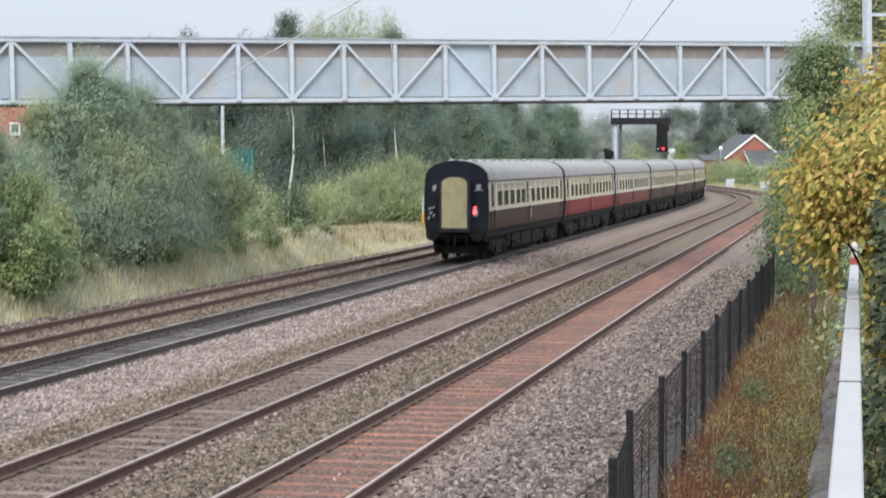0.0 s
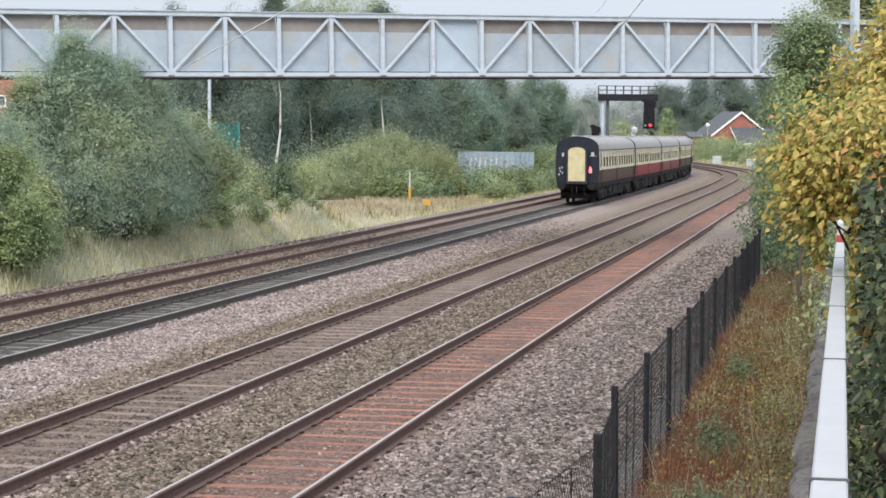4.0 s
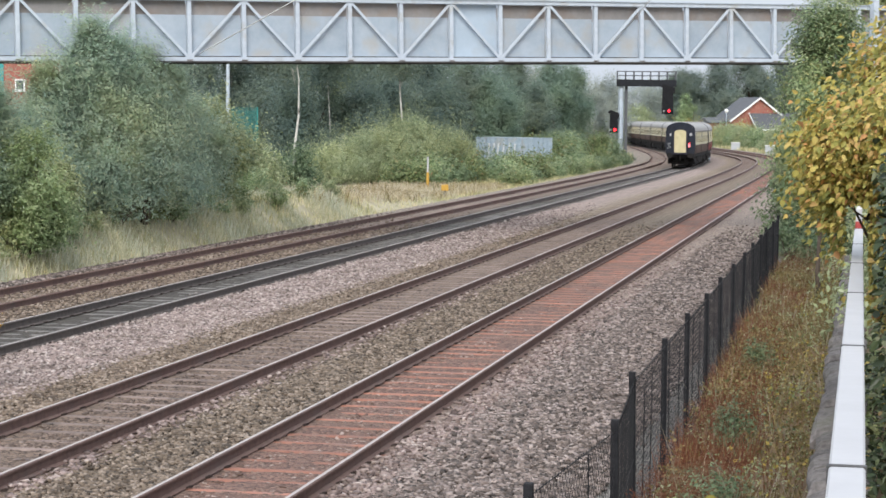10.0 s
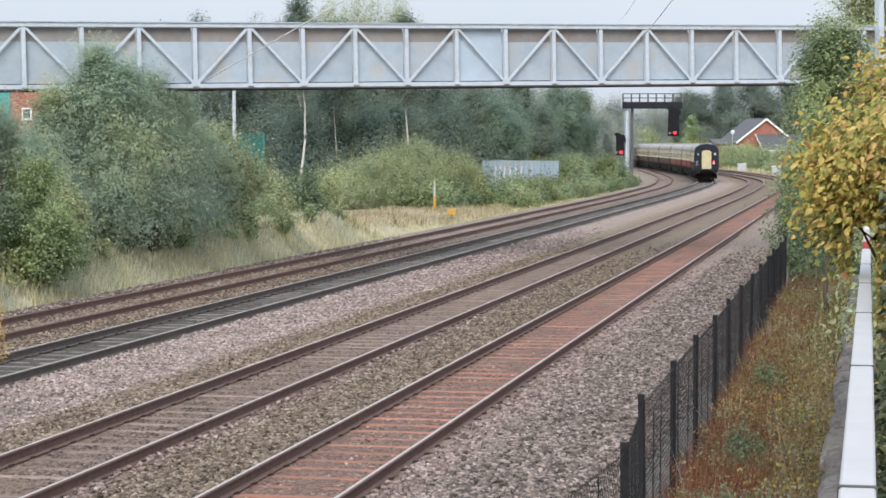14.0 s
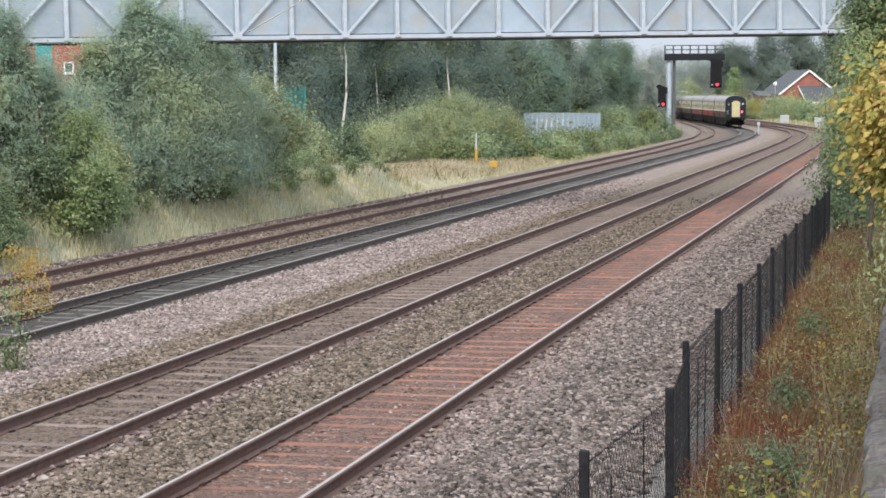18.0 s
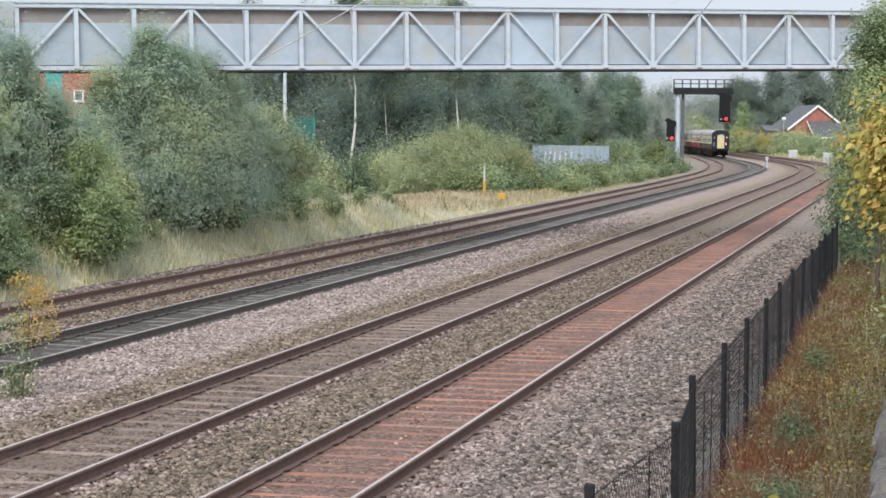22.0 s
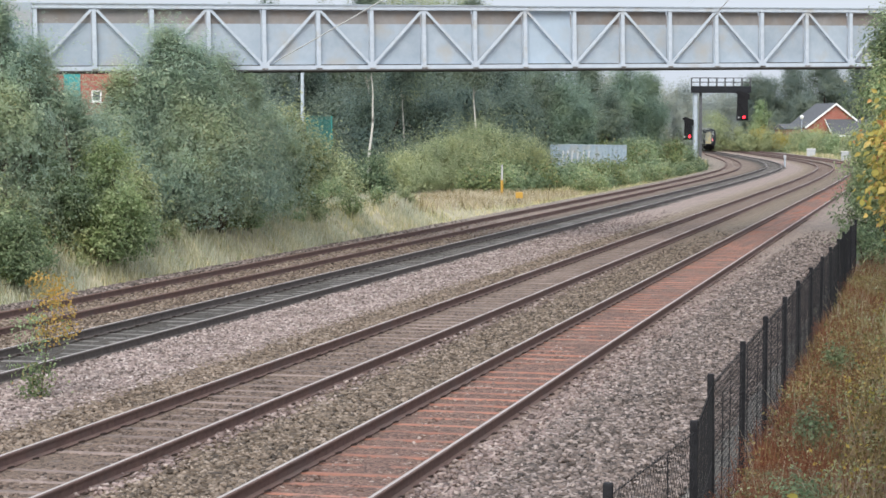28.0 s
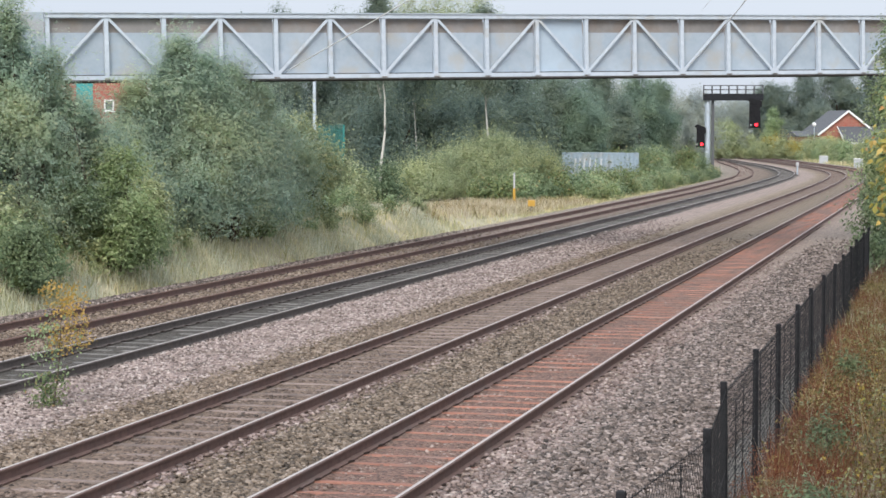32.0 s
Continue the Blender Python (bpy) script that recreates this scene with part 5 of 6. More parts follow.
# ---- brick building behind the trees ----
bld = thing("brick_building", pose(-24.9, 170, -0.5), "red brick building with a white framed window", "building")
part("wall", Geo().box(-30, 0, 0, 0.3, 0, 12).box(-0.3, 0, 0.3, 14, 0, 12), M["brick"], bld, "red brick wall")
part("roof", Geo().box(-30.3, 0.3, -0.3, 14, 12, 12.3), M["slate"], bld)
part("corner_board", Geo().box(0.0, 0.25, -0.05, 0.3, 0, 12), M["whitetrim"], bld)
for x, z in ((-3.25, 6.9), (-3.25, 3.5), (-9.5, 6.9), (-9.5, 3.5)):
    w_ = part("window", Geo().box(x - 0.32, x + 0.32, -0.03, -0.01, z - 0.42, z + 0.42), M["pane"], bld, "dark window pane")
    fr = Geo()
    for q in (-0.36, 0.36):
        fr.box(x + q - 0.06, x + q + 0.06, -0.08, -0.004, z - 0.48, z + 0.48)
        fr.box(x - 0.3, x + 0.3, -0.078, -0.004, z + q * 1.18 - 0.06, z + q * 1.18 + 0.06)
    part("window_frame", fr, M["whitetrim"], w_, "white window frame")
    part("sill", Geo().box(x - 0.5, x + 0.5, -0.14, -0.004, z - 0.58, z - 0.49), M["whitetrim"], w_)
part("teal_board", Geo().box(-6.0, -4.6, -0.06, -0.004, 5.2, 9.0), M["teal"], bld, "teal painted board")

gl = thing("street_lamp", pose(64.85, 352, -0.5), "slim lamp post with a white globe near the bungalow", "street lamp")
part("post", Geo().tube([(0, 0, 0), (0, 0, 6.0)], (0.09, 0.06), 8), M["galv"], gl)
part("globe", Geo().tube([(0, 0, 5.98), (0, 0, 6.1), (0, 0, 6.35), (0, 0, 6.6), (0, 0, 6.7)], (0.12, 0.28, 0.36, 0.26, 0.08), 12), M["whitetrim"], gl, "white globe")

# ---- brick bungalow beyond the bend ----
hs = thing("bungalow", pose(72.3, 360, -0.5, 0, 0, 12), "red brick bungalow with slate roof and white gable boards", "house")
W2, EV, RG, DP = 5.3, 4.75, 8.75, 8.5
part("gable_wall", Geo().loft([[(x, y, z) for x, z in ((-W2, 0), (W2, 0), (W2, EV), (0, RG - 0.15), (-W2, EV))] for y in (0, 0.3)]), M["brick"], hs, "red brick gable wall")
part("side_wall", Geo().box(-W2, -W2 + 0.3, 0.3, DP, 0, EV), M["brick"], hs)
part("side_wall", Geo().box(W2 - 0.3, W2, 0.3, DP, 0, EV), M["brick"], hs)
part("rear_wall", Geo().loft([[(x, y, z) for x, z in ((-W2, 0), (W2, 0), (W2, EV), (0, RG - 0.15), (-W2, EV))] for y in (DP, DP + 0.3)]), M["brick"], hs)
for q in (-1, 1):
    part("roof_slope", Geo().loft([[(0, y, RG), (q * (W2 + 0.5), y, EV - 0.3), (q * (W2 + 0.5), y, EV - 0.15), (0, y, RG + 0.15)] for y in (-0.35, DP + 0.4)]), M["slate"], hs, "grey slate roof slope")
    part("barge_board", Geo().bar((0, -0.4, RG + 0.0), (q * (W2 + 0.5), -0.4, EV - 0.28), 0.08, 0.32), M["whitetrim"], hs, "white barge board")
part("extension_wall", Geo().box(-1.7, 6.2, -3.2, -0.02, 0, 2.9), M["brick"], hs)
part("extension_roof", Geo().loft([[(-2.0, y, z), (6.6, y, z)] for y, z in ((-3.6, 3.1), (-0.02, 6.0), (-0.02, 5.8), (-3.6, 2.9))], closed=False), M["slate"], hs, "slate lean-to roof")
part("fascia", Geo().box(-2.05, 6.65, -3.68, -3.6, 2.85, 3.15), M["whitetrim"], hs, "white fascia board")
part("verge_board", Geo().bar((-2.03, -3.6, 3.1), (-2.03, -0.05, 6.0), 0.08, 0.2), M["whitetrim"], hs)
for x in (-4.2, -2.9):
    w_ = part("window", Geo().box(x - 0.6, x + 0.6, -0.03, -0.01, 1.2, 2.6), M["pane"], hs, "dark window")
    part("window_frame", Geo().box(x - 0.68, x + 0.68, -0.06, -0.005, 2.6, 2.72).box(x - 0.68, x + 0.68, -0.06, -0.005, 1.08, 1.2).box(x - 0.68, x - 0.6, -0.06, -0.005, 1.2, 2.6).box(x + 0.6, x + 0.68, -0.06, -0.005, 1.2, 2.6), M["whitetrim"], w_)
part("rear_wing", Geo().box(-8.2, -W2 - 0.02, 3, 8, 0, 4.2), M["brick"], hs, "red brick side wing")
part("wing_roof", Geo().loft([[(x, y, z) for y, z in ((2.6, 4.3), (5.5, 5.2), (8.4, 4.3), (8.4, 4.15), (2.6, 4.15))] for x in (-8.6, -W2 - 0.02)]), M["slate"], hs)

# ---- plants ----
LEAF = {
    "sallow": leaf_mat("grey_green_sallow_leaf", ((0.0, (0.315, 0.43, 0.345)), (0.45, (0.38, 0.505, 0.40)), (0.9, (0.425, 0.54, 0.43)), (1.0, (0.53, 0.56, 0.39))), 0.7, 0.55, (1.15, 1.0, 0.86)),
    "lime": leaf_mat("yellow_green_leaf", ((0.0, (0.237, 0.304, 0.165)), (0.5, (0.389, 0.451, 0.253)), (1.0, (0.513, 0.559, 0.374)))),
    "olive": leaf_mat("olive_green_leaf", ((0.0, (0.2, 0.26, 0.14)), (0.5, (0.34, 0.4, 0.22)), (1.0, (0.48, 0.51, 0.31)))),
    "birch": leaf_mat("birch_leaf", ((0.0, (0.175, 0.235, 0.194)), (0.5, (0.227, 0.299, 0.248)), (0.95, (0.282, 0.350, 0.292)), (1.0, (0.333, 0.366, 0.243))), 0.6, 0.6),
    # dark: woodland green with a blue tint put in for distance haze
    "dark": leaf_mat("haze_tinted_woodland_leaf", ((0.0, (0.15, 0.212, 0.185)), (0.5, (0.19, 0.262, 0.225)), (1.0, (0.228, 0.298, 0.25))), 0.6, 0.6),
    "deep": leaf_mat("deep_green_leaf", ((0.0, (0.1, 0.155, 0.09)), (0.5, (0.17, 0.24, 0.135)), (1.0, (0.26, 0.33, 0.2)))),
    # far and hill: paled and blued to stand in for haze
    "far": leaf_mat("haze_paled_leaf", ((0.0, (0.329, 0.386, 0.365)), (0.5, (0.389, 0.446, 0.415)), (1.0, (0.443, 0.488, 0.445))), 0.6, 0.6),
    "hill": leaf_mat("haze_blued_leaf", ((0.0, (0.205, 0.265, 0.235)), (0.5, (0.25, 0.32, 0.28)), (1.0, (0.29, 0.355, 0.31))), 0.6, 0.6),
    "autumn": leaf_mat("yellowing_leaf", ((0.0, (0.26, 0.27, 0.07)), (0.5, (0.42, 0.37, 0.1)), (1.0, (0.55, 0.42, 0.12)))),
    "hazel": leaf_mat("hazel_leaf", ((0.0, (0.138, 0.156, 0.052)), (0.2, (0.285, 0.294, 0.085)), (0.5, (0.469, 0.427, 0.123)), (0.78, (0.635, 0.525, 0.180)), (0.91, (0.644, 0.463, 0.190)), (0.97, (0.570, 0.320, 0.133)), (1.0, (0.38, 0.2, 0.09))), 0.4, 0.35, (1.08, 0.98, 0.86)),
    "holly": leaf_mat("holly_leaf", ((0.0, (0.022, 0.034, 0.016)), (0.6, (0.05, 0.07, 0.032)), (1.0, (0.13, 0.145, 0.07))), 0.25, 0.1),
    "bramble": leaf_mat("bramble_leaf", ((0.0, (0.095, 0.142, 0.076)), (0.5, (0.189, 0.255, 0.114)), (0.9, (0.303, 0.350, 0.170)), (1.0, (0.378, 0.246, 0.132)))),
    "fresh": leaf_mat("fresh_green_leaf", ((0.0, (0.151, 0.230, 0.114)), (0.5, (0.296, 0.392, 0.216)), (0.95, (0.429, 0.493, 0.300)), (1.0, (0.580, 0.526, 0.252)))),
    "elder": leaf_mat("elder_leaf", ((0.0, (0.180, 0.265, 0.124)), (0.5, (0.315, 0.422, 0.216)), (1.0, (0.447, 0.531, 0.324)))),
    "oak": leaf_mat("oak_leaf", ((0.0, (0.205, 0.295, 0.23)), (0.5, (0.265, 0.365, 0.285)), (1.0, (0.32, 0.42, 0.335))), 0.6, 0.6),
    "amber": leaf_mat("amber_leaf", ((0.0, (0.3, 0.27, 0.09)), (0.5, (0.5, 0.35, 0.1)), (1.0, (0.58, 0.38, 0.12)))),
    "straw": leaf_mat("dry_grass", ((0.0, (0.308, 0.271, 0.194)), (0.5, (0.472, 0.422, 0.306)), (1.0, (0.595, 0.542, 0.419))), 0.7, 0.3),
    "hay": leaf_mat("pale_verge_grass", ((0.0, (0.35, 0.38, 0.26)), (0.5, (0.565, 0.58, 0.425)), (1.0, (0.74, 0.735, 0.585))), 0.7, 0.5),
    "grass": leaf_mat("green_grass", ((0.0, (0.276, 0.296, 0.145)), (0.5, (0.510, 0.497, 0.277)), (1.0, (0.773, 0.703, 0.463))), 0.7, 0.45),
    "rust": leaf_mat("rust_brown_weed", ((0.0, (0.090, 0.031, 0.018)), (0.5, (0.187, 0.070, 0.040)), (0.85, (0.241, 0.121, 0.068)), (1.0, (0.311, 0.212, 0.138))), 0.8, 0.3),
    "weed": leaf_mat("dull_weed", ((0.0, (0.088, 0.083, 0.031)), (0.5, (0.201, 0.163, 0.067)), (1.0, (0.384, 0.318, 0.156))), 0.7, 0.35),
    "berry": mat("red_berry", (0.35, 0.02, 0.02), (0.5, 0.05, 0.03), 20, 0.3, 0, 0.0),
}


def unit(v):
    return v / (np.linalg.norm(v, axis=-1, keepdims=True) + 1e-9)


def leaf_quads(c, size, aspect=0.5, up=0.3, r=None, out=None):
    """Diamond leaves at the points c, facing upwards and, where out is given, outwards."""
    r = r or rng
    n = len(c)
    nrm = r.normal(size=(n, 3)) * (1.0 if out is None else 0.5) + np.array([0, 0, up * 2])
    if out is not None:
        nrm = nrm + out * 0.8
    nrm = unit(nrm)
    d = unit(np.cross(nrm, r.normal(size=(n, 3))))
    w = np.cross(nrm, d)
    ln = size * (0.6 + 0.7 * r.random((n, 1)))
    droop = nrm * ln * 0.18
    return np.stack([c - d * ln / 2 - droop * 0.5, c + w * ln * aspect / 2 + droop * 0.2, c + d * ln / 2 - droop * 0.5, c - w * ln * aspect / 2 + droop * 0.2], 1)


def leaf_tris(c, size, aspect, r, out):
    """Leaves of what stays far off: one small triangle each."""
    n = len(c)
    nrm = unit(r.normal(size=(n, 3)) * 0.3 + np.array([0, 0, 0.55]) + out * 0.8)
    d = unit(np.cross(nrm, r.normal(size=(n, 3))))
    w = np.cross(nrm, d)
    ln = size * (0.6 + 0.7 * r.random((n, 1)))
    return np.stack([c - d * ln / 2 + w * ln * aspect / 2, c - d * ln / 2 - w * ln * aspect / 2, c + d * ln / 2], 1)


def crown_points(blobs, n, r, twig=9, spread=0.22, inner=0.3, rise=0.5, wisp=0.0, loose=0.45, droop=0.0, reach=0.6):
    """Leaf places and outward directions: twigs near the surface of the blobs (cx, cy, cz, rx, ry, rz), leaves set along each twig."""
    b = np.array(blobs, float)
    vol = (b[:, 3] * b[:, 4] * b[:, 5]) ** 0.7
    k = max(1, n // twig)
    i = r.choice(len(b), k, p=vol / vol.sum())
    d = unit(r.normal(size=(k, 3)))
    rad = (1 - inner * r.random((k, 1)) ** 1.6) * (0.86 + 0.28 * r.random((k, 1)))
    t = b[i, :3] + d * b[i, 3:] * rad
    mid = b[:, :3].mean(0)
    outw = unit(d * 0.6 + unit((t - mid) * np.array([1, 1, 0.6])) * 0.8)
    run = unit(outw * reach + np.array([0, 0, rise]) + r.normal(size=(k, 3)) * 0.35 * min(1, reach + 0.4))
    along = (r.random((k, twig, 1)) - 0.35) * spread * 3.4 * np.where(r.random((k, 1, 1)) < wisp, 2.8, 1.0)
    c = t[:, None] + run[:, None] * along + r.normal(size=(k, twig, 3)) * spread * loose
    c[:, :, 2] -= (droop * np.maximum(along, 0) ** 2)[:, :, 0]
    return c.reshape(-1, 3), np.repeat(outw, twig, 0)


def fill(base_r, height, low, n, r, small=0.34, taper=0.0):
    """Blobs that fill a rounded crown of that half-width and height above low."""
    out = []
    for _ in range(n):
        h = r.random()
        wide = base_r * (math.sin(math.pi * min(1, 0.18 + 0.78 * h)) ** 0.7) * (1 + 0.3 * taper - taper * h)
        a, q = r.random() * 2 * math.pi, math.sqrt(r.random()) * 0.8
        s = base_r * small * (0.7 + 0.6 * r.random()) * (1 - 0.5 * taper * h)
        out.append((math.cos(a) * wide * q, math.sin(a) * wide * q, low + (height - low) * (0.08 + 0.86 * h), s, s, s * (0.8 + 0.5 * r.random())))
    return out


def woody(g, base, ends, r0, r, bend=0.25, n=6):
    """Limbs from a stem base to each end, tapered and bent."""
    base = Vector(base)
    for e in ends:
        e = Vector(e)
        mid = base.lerp(e, 0.5) + Vector((r.normal(), r.normal(), 0)) * bend * (e - base).length * 0.3
        pts = [base, base.lerp(mid, 0.6), mid, mid.lerp(e, 0.6), e]
        g.tube(pts, [r0, r0 * 0.75, r0 * 0.55, r0 * 0.35, r0 * 0.12], n)
    return g


def bush(name, x, y, z, rad, h, leaf, n, size, label, category="bush", seed=1, low=0.1, blobs=26, aspect=0.5, small=0.34, limbs=9, squash=1.0, group="", twig=9, spread=0.2, bark="bark", rise=0.6, deep=1.0, taper=0.0, loose=0.45, droop=0.0, fine=False):
    r = np.random.default_rng(seed)
    if z == -0.5 and x < 0 and y < 108:
        up_ = float(verge_rise(x, y))
        z, h = z + up_, h - (up_ if h > 2 else 0)
    t = thing(name, pose(x, y, z), label, category, group)
    bl = fill(rad, h, low * h, blobs, r, small, taper)
    bl = [(a * squash, b * deep, c, d * (0.5 + 0.5 * squash), e * (0.5 + 0.5 * deep), f) for a, b, c, d, e, f in bl]
    g = Geo()
    ends = [bl[i][:3] for i in range(min(limbs, len(bl)))]
    woody(g, (0, 0, -0.1), ends, max(0.03, 0.016 * h), r)
    part("stem", g, M[bark], t, "brown branching stem", smooth=True)
    far = size >= 0.16
    p, o = crown_points(bl, n * 2 if far else n, r, twig, spread, inner=0.45, rise=rise, wisp=0.24 if taper else 0.08, loose=loose, droop=droop)
    o, p = o[p[:, 2] > 0.02], p[p[:, 2] > 0.02]
    if far or fine:
        me_ = quads_mesh("foliage", leaf_tris(p, size * (0.75 if far else 1), aspect * (1.3 if far else 1), r, o), 3, ((0, 1, 2),), LEAF[leaf])
    else:
        me_ = quads_mesh("foliage", leaf_quads(p, size, aspect, 0.3, r, o), 4, ((0, 1, 2, 3),), LEAF[leaf])
    part("foliage", me_, None, t)
    return t


def tree(name, x, y, z, h, rad, leaf, n, size, label, seed=1, clear=0.25, bark="bark", trunk=0.18, blobs=30, small=0.36, category="tree", group="", lean=0.0, spread=0.35):
    r = np.random.default_rng(seed)
    t = thing(name, pose(x, y, z), label, category, group)
    bl = fill(rad, h, clear * h, blobs, r, small)
    g = Geo()
    sway = 0.12 if bark == "birchbark" else 0.08
    pts = [(lean * q * h * 0.1 + r.normal() * sway * (q > 0), r.normal() * sway * (q > 0), q * h * 0.93) for q in (0, 0.15, 0.35, 0.55, 0.75, 1.0)]
    g.tube(pts, [trunk * w for w in (1.15, 0.95, 0.75, 0.5, 0.3, 0.06)], 9)
    part("trunk", g, M[bark], t, "white birch trunk" if bark == "birchbark" else "brown tapering trunk", smooth=True)
    g = Geo()
    for b in bl[:12]:
        q = min(0.85, max(0.15, b[2] / h * 0.75))
        st = Vector((lean * q * h * 0.1, 0, q * h * 0.93))
        woody(g, st, [b[:3]], trunk * 0.35 * (1.1 - q), r)
    part("branchwork", g, M[bark if bark == "birchbark" else "bark"], t, smooth=True)
    if bark == "birchbark":
        p, o = crown_points(bl, int(n * 2.8), r, 26, 0.75, rise=-1.0, reach=0.18, loose=0.16, inner=0.6)
    else:
        p, o = crown_points(bl, int(n * 2.8), r, 12, spread, rise=0.25, inner=0.5)
    part("crown", quads_mesh("crown", leaf_tris(p, size * (0.58 if size > 0.15 else 0.8), 0.8, r, o), 3, ((0, 1, 2),), LEAF[leaf]), None, t)
    return t


def px(x, y_far):
    """Across the view at a distance, from the line of sight straight ahead."""
    return (x - 784) / 3561 * y_far


def pz(y, y_far):
    return EYE_Z + y_far * (241 - y) / 3561


# sallows and scrub on the verge
SAL = "grey-green sallow bush with dense upright branches"
for i, (cx, top, Y, rad, n) in enumerate((
        (-120, 8, 52, 2.4, 26000), (22, 2, 53, 1.9, 42000), (92, 92, 54, 1.3, 20000), (150, 186, 55, 1.4, 20000), (238, 150, 61, 1.6, 26000), (322, 74, 62.2, 1.75, 56000), (285, 150, 61.6, 1.3, 22000), (366, 100, 62.4, 1.5, 38000), (410, 128, 64.2, 1.4, 30000), (425, 150, 66.5, 1.9, 34000),
        (450, 146, 70, 1.9, 32000), (205, 236, 59.4, 1.4, 16000), (335, 236, 64, 1.8, 26000), (415, 250, 68, 1.8, 24000), (500, 214, 73, 1.5, 18000))):
    h = pz(top, Y) + 0.5
    bush("sallow_bush", px(cx, Y), Y, -0.5, rad, h, "sallow", int(n * 2.9), 0.085, SAL, "bush", 20 + i, low=0.12 if 340 < cx < 415 else 0.04, blobs=90, small=0.19, limbs=26, aspect=0.46, group="verge sallows", deep=0.6, taper=0.72, rise=0.6, twig=20, spread=0.26, loose=0.22, droop=0.25, fine=True)
bush("elder_bush", px(250, 57.6), 57.6, -0.5, 0.8, 2.9, "lime", 6500, 0.13, "yellow-green leafy bush before the sallows", "bush", 31, low=0.05)
bush("elder_bush", px(208, 54.3), 54.3, -0.5, 1.35, 3.75, "elder", 24000, 0.09, "yellow-green leafy bush before the sallows", "bush", 32, low=0.05, blobs=36, small=0.26, rise=0.2, twig=16, spread=0.2, loose=0.25, droop=0.3)
# These two dark green bushes take a deeper leaf to include the shade there.
bush("elder_bush", px(110, 53.2), 53.2, -0.5, 1.05, 3.2, "deep", 14000, 0.09, "dark green leafy bush before the sallows", "bush", 34, low=0.05, rise=0.1, twig=14, spread=0.15)
bush("elder_bush", px(45, 48.5), 48.5, -0.5, 0.9, 2.1, "deep", 9000, 0.09, "dark green leafy bush at the verge edge", "bush", 37, low=0.05, rise=0.1, twig=14, spread=0.14)
for i in range(18):
    s_ = 46 + 40 * i / 17
    x, y, _ = on_line(s_, -15.1 - 0.02 * (s_ - 46) - 0.9 * rng.random())
    bush("bramble_bush", x, y, -0.5, 0.35 + 0.25 * rng.random(), 0.4 + 0.35 * rng.random(), ("bramble", "fresh", "olive")[i % 3], 900, 0.1, "low bramble clump in the verge grass", "bramble", 130 + i, low=0.02, blobs=7, limbs=4, group="verge brambles", spread=0.12)
bush("elder_bush", px(-60, 50.5), 50.5, -0.5, 1.2, 3.4, "lime", 7000, 0.13, "yellow-green leafy bush before the sallows", "bush", 33, low=0.05)
bush("sallow_bush", px(525, 75), 76, -0.5, 1.7, pz(228, 76) + 0.5, "olive", 15000, 0.14, "olive sallow bush thinning to autumn yellow", "bush", 34, low=0.03)
bush("sallow_bush", px(605, 88), 88, -0.5, 1.7, pz(298, 88) + 0.5, "lime", 9000, 0.14, "yellow-green low bush in the verge grass", "bush", 35, low=0.03)
bush("holly_bush", px(680, 94), 94, -0.5, 1.0, pz(292, 94) + 0.5, "deep", 6000, 0.13, "dark green rounded bush at the grass edge", "bush", 36, low=0.02)
for i, (cx, top, Y, rad, leaf, n) in enumerate(((745, 308, 135, 2.3, "lime", 18000), (808, 282, 138, 2.7, "lime", 22000), (880, 250, 141, 3.0, "olive", 26000), (940, 268, 143, 2.3, "olive", 18000), (850, 290, 136.5, 2.4, "olive", 13000))):
    bush("willow_shrub", px(cx, Y), Y, -0.5, rad, pz(top, Y) + 0.5, leaf, n, 0.16, "rounded yellow-green willow shrub beside tall grass", "bush", 40 + i, low=0.12, blobs=44, small=0.24, spread=0.42, aspect=0.34, twig=22, loose=0.2, rise=1.0)
for i in range(26):
    u = i / 25
    Y = 128 + 76 * u + rng.uniform(-4, 4)
    s_, la = Y, -16.5 - rng.random() * 6 - 2 * (1 - u)
    x, y, _ = on_line(s_ + 2, la)
    bush("bramble_bush", x, y, -0.5, 1.3 + rng.random(), 0.7 + 0.6 * rng.random() + (1.3 if u > 0.6 else 0), ("bramble", "fresh", "bramble", "deep")[i % 4], 2600, 0.24, "tangled low bramble bush beside the line", "bramble", 60 + i, low=0.02, blobs=12, limbs=5, group="lineside brambles", spread=0.3)
for i in range(22):
    s_ = 42 + 48 * i / 21
    x, y, _ = on_line(s_, -15.7 - 0.045 * (s_ - 42) - rng.random() * 1.5 - (1.2 if s_ > 75 else 0))
    bush("bramble_bush", x, y, -0.5, 0.5 + 0.35 * rng.random(), 0.7 + 0.5 * rng.random(), ("bramble", "olive", "fresh")[i % 3], 1500, 0.12, "low bramble clump in the verge grass", "bramble", 100 + i, low=0.02, blobs=8, limbs=4, group="verge brambles", spread=0.15)

for i in range(24):
    s_ = 134 + 70 * i / 23 + rng.uniform(-2, 2)
    x, y, _ = on_line(s_, -15.6 - 0.9 * rng.random() - (0.6 if s_ < 150 else 0.0))
    bush("bramble_bush", x, y, -0.5, 0.7 + 0.7 * rng.random(), 0.4 + 0.5 * rng.random(), ("bramble", "olive", "fresh", "deep")[i % 4], 1400, 0.17, "sprawling bramble at the edge of the ballast", "bramble", 160 + i, low=0.02, blobs=9, limbs=4, group="lineside brambles", spread=0.2)

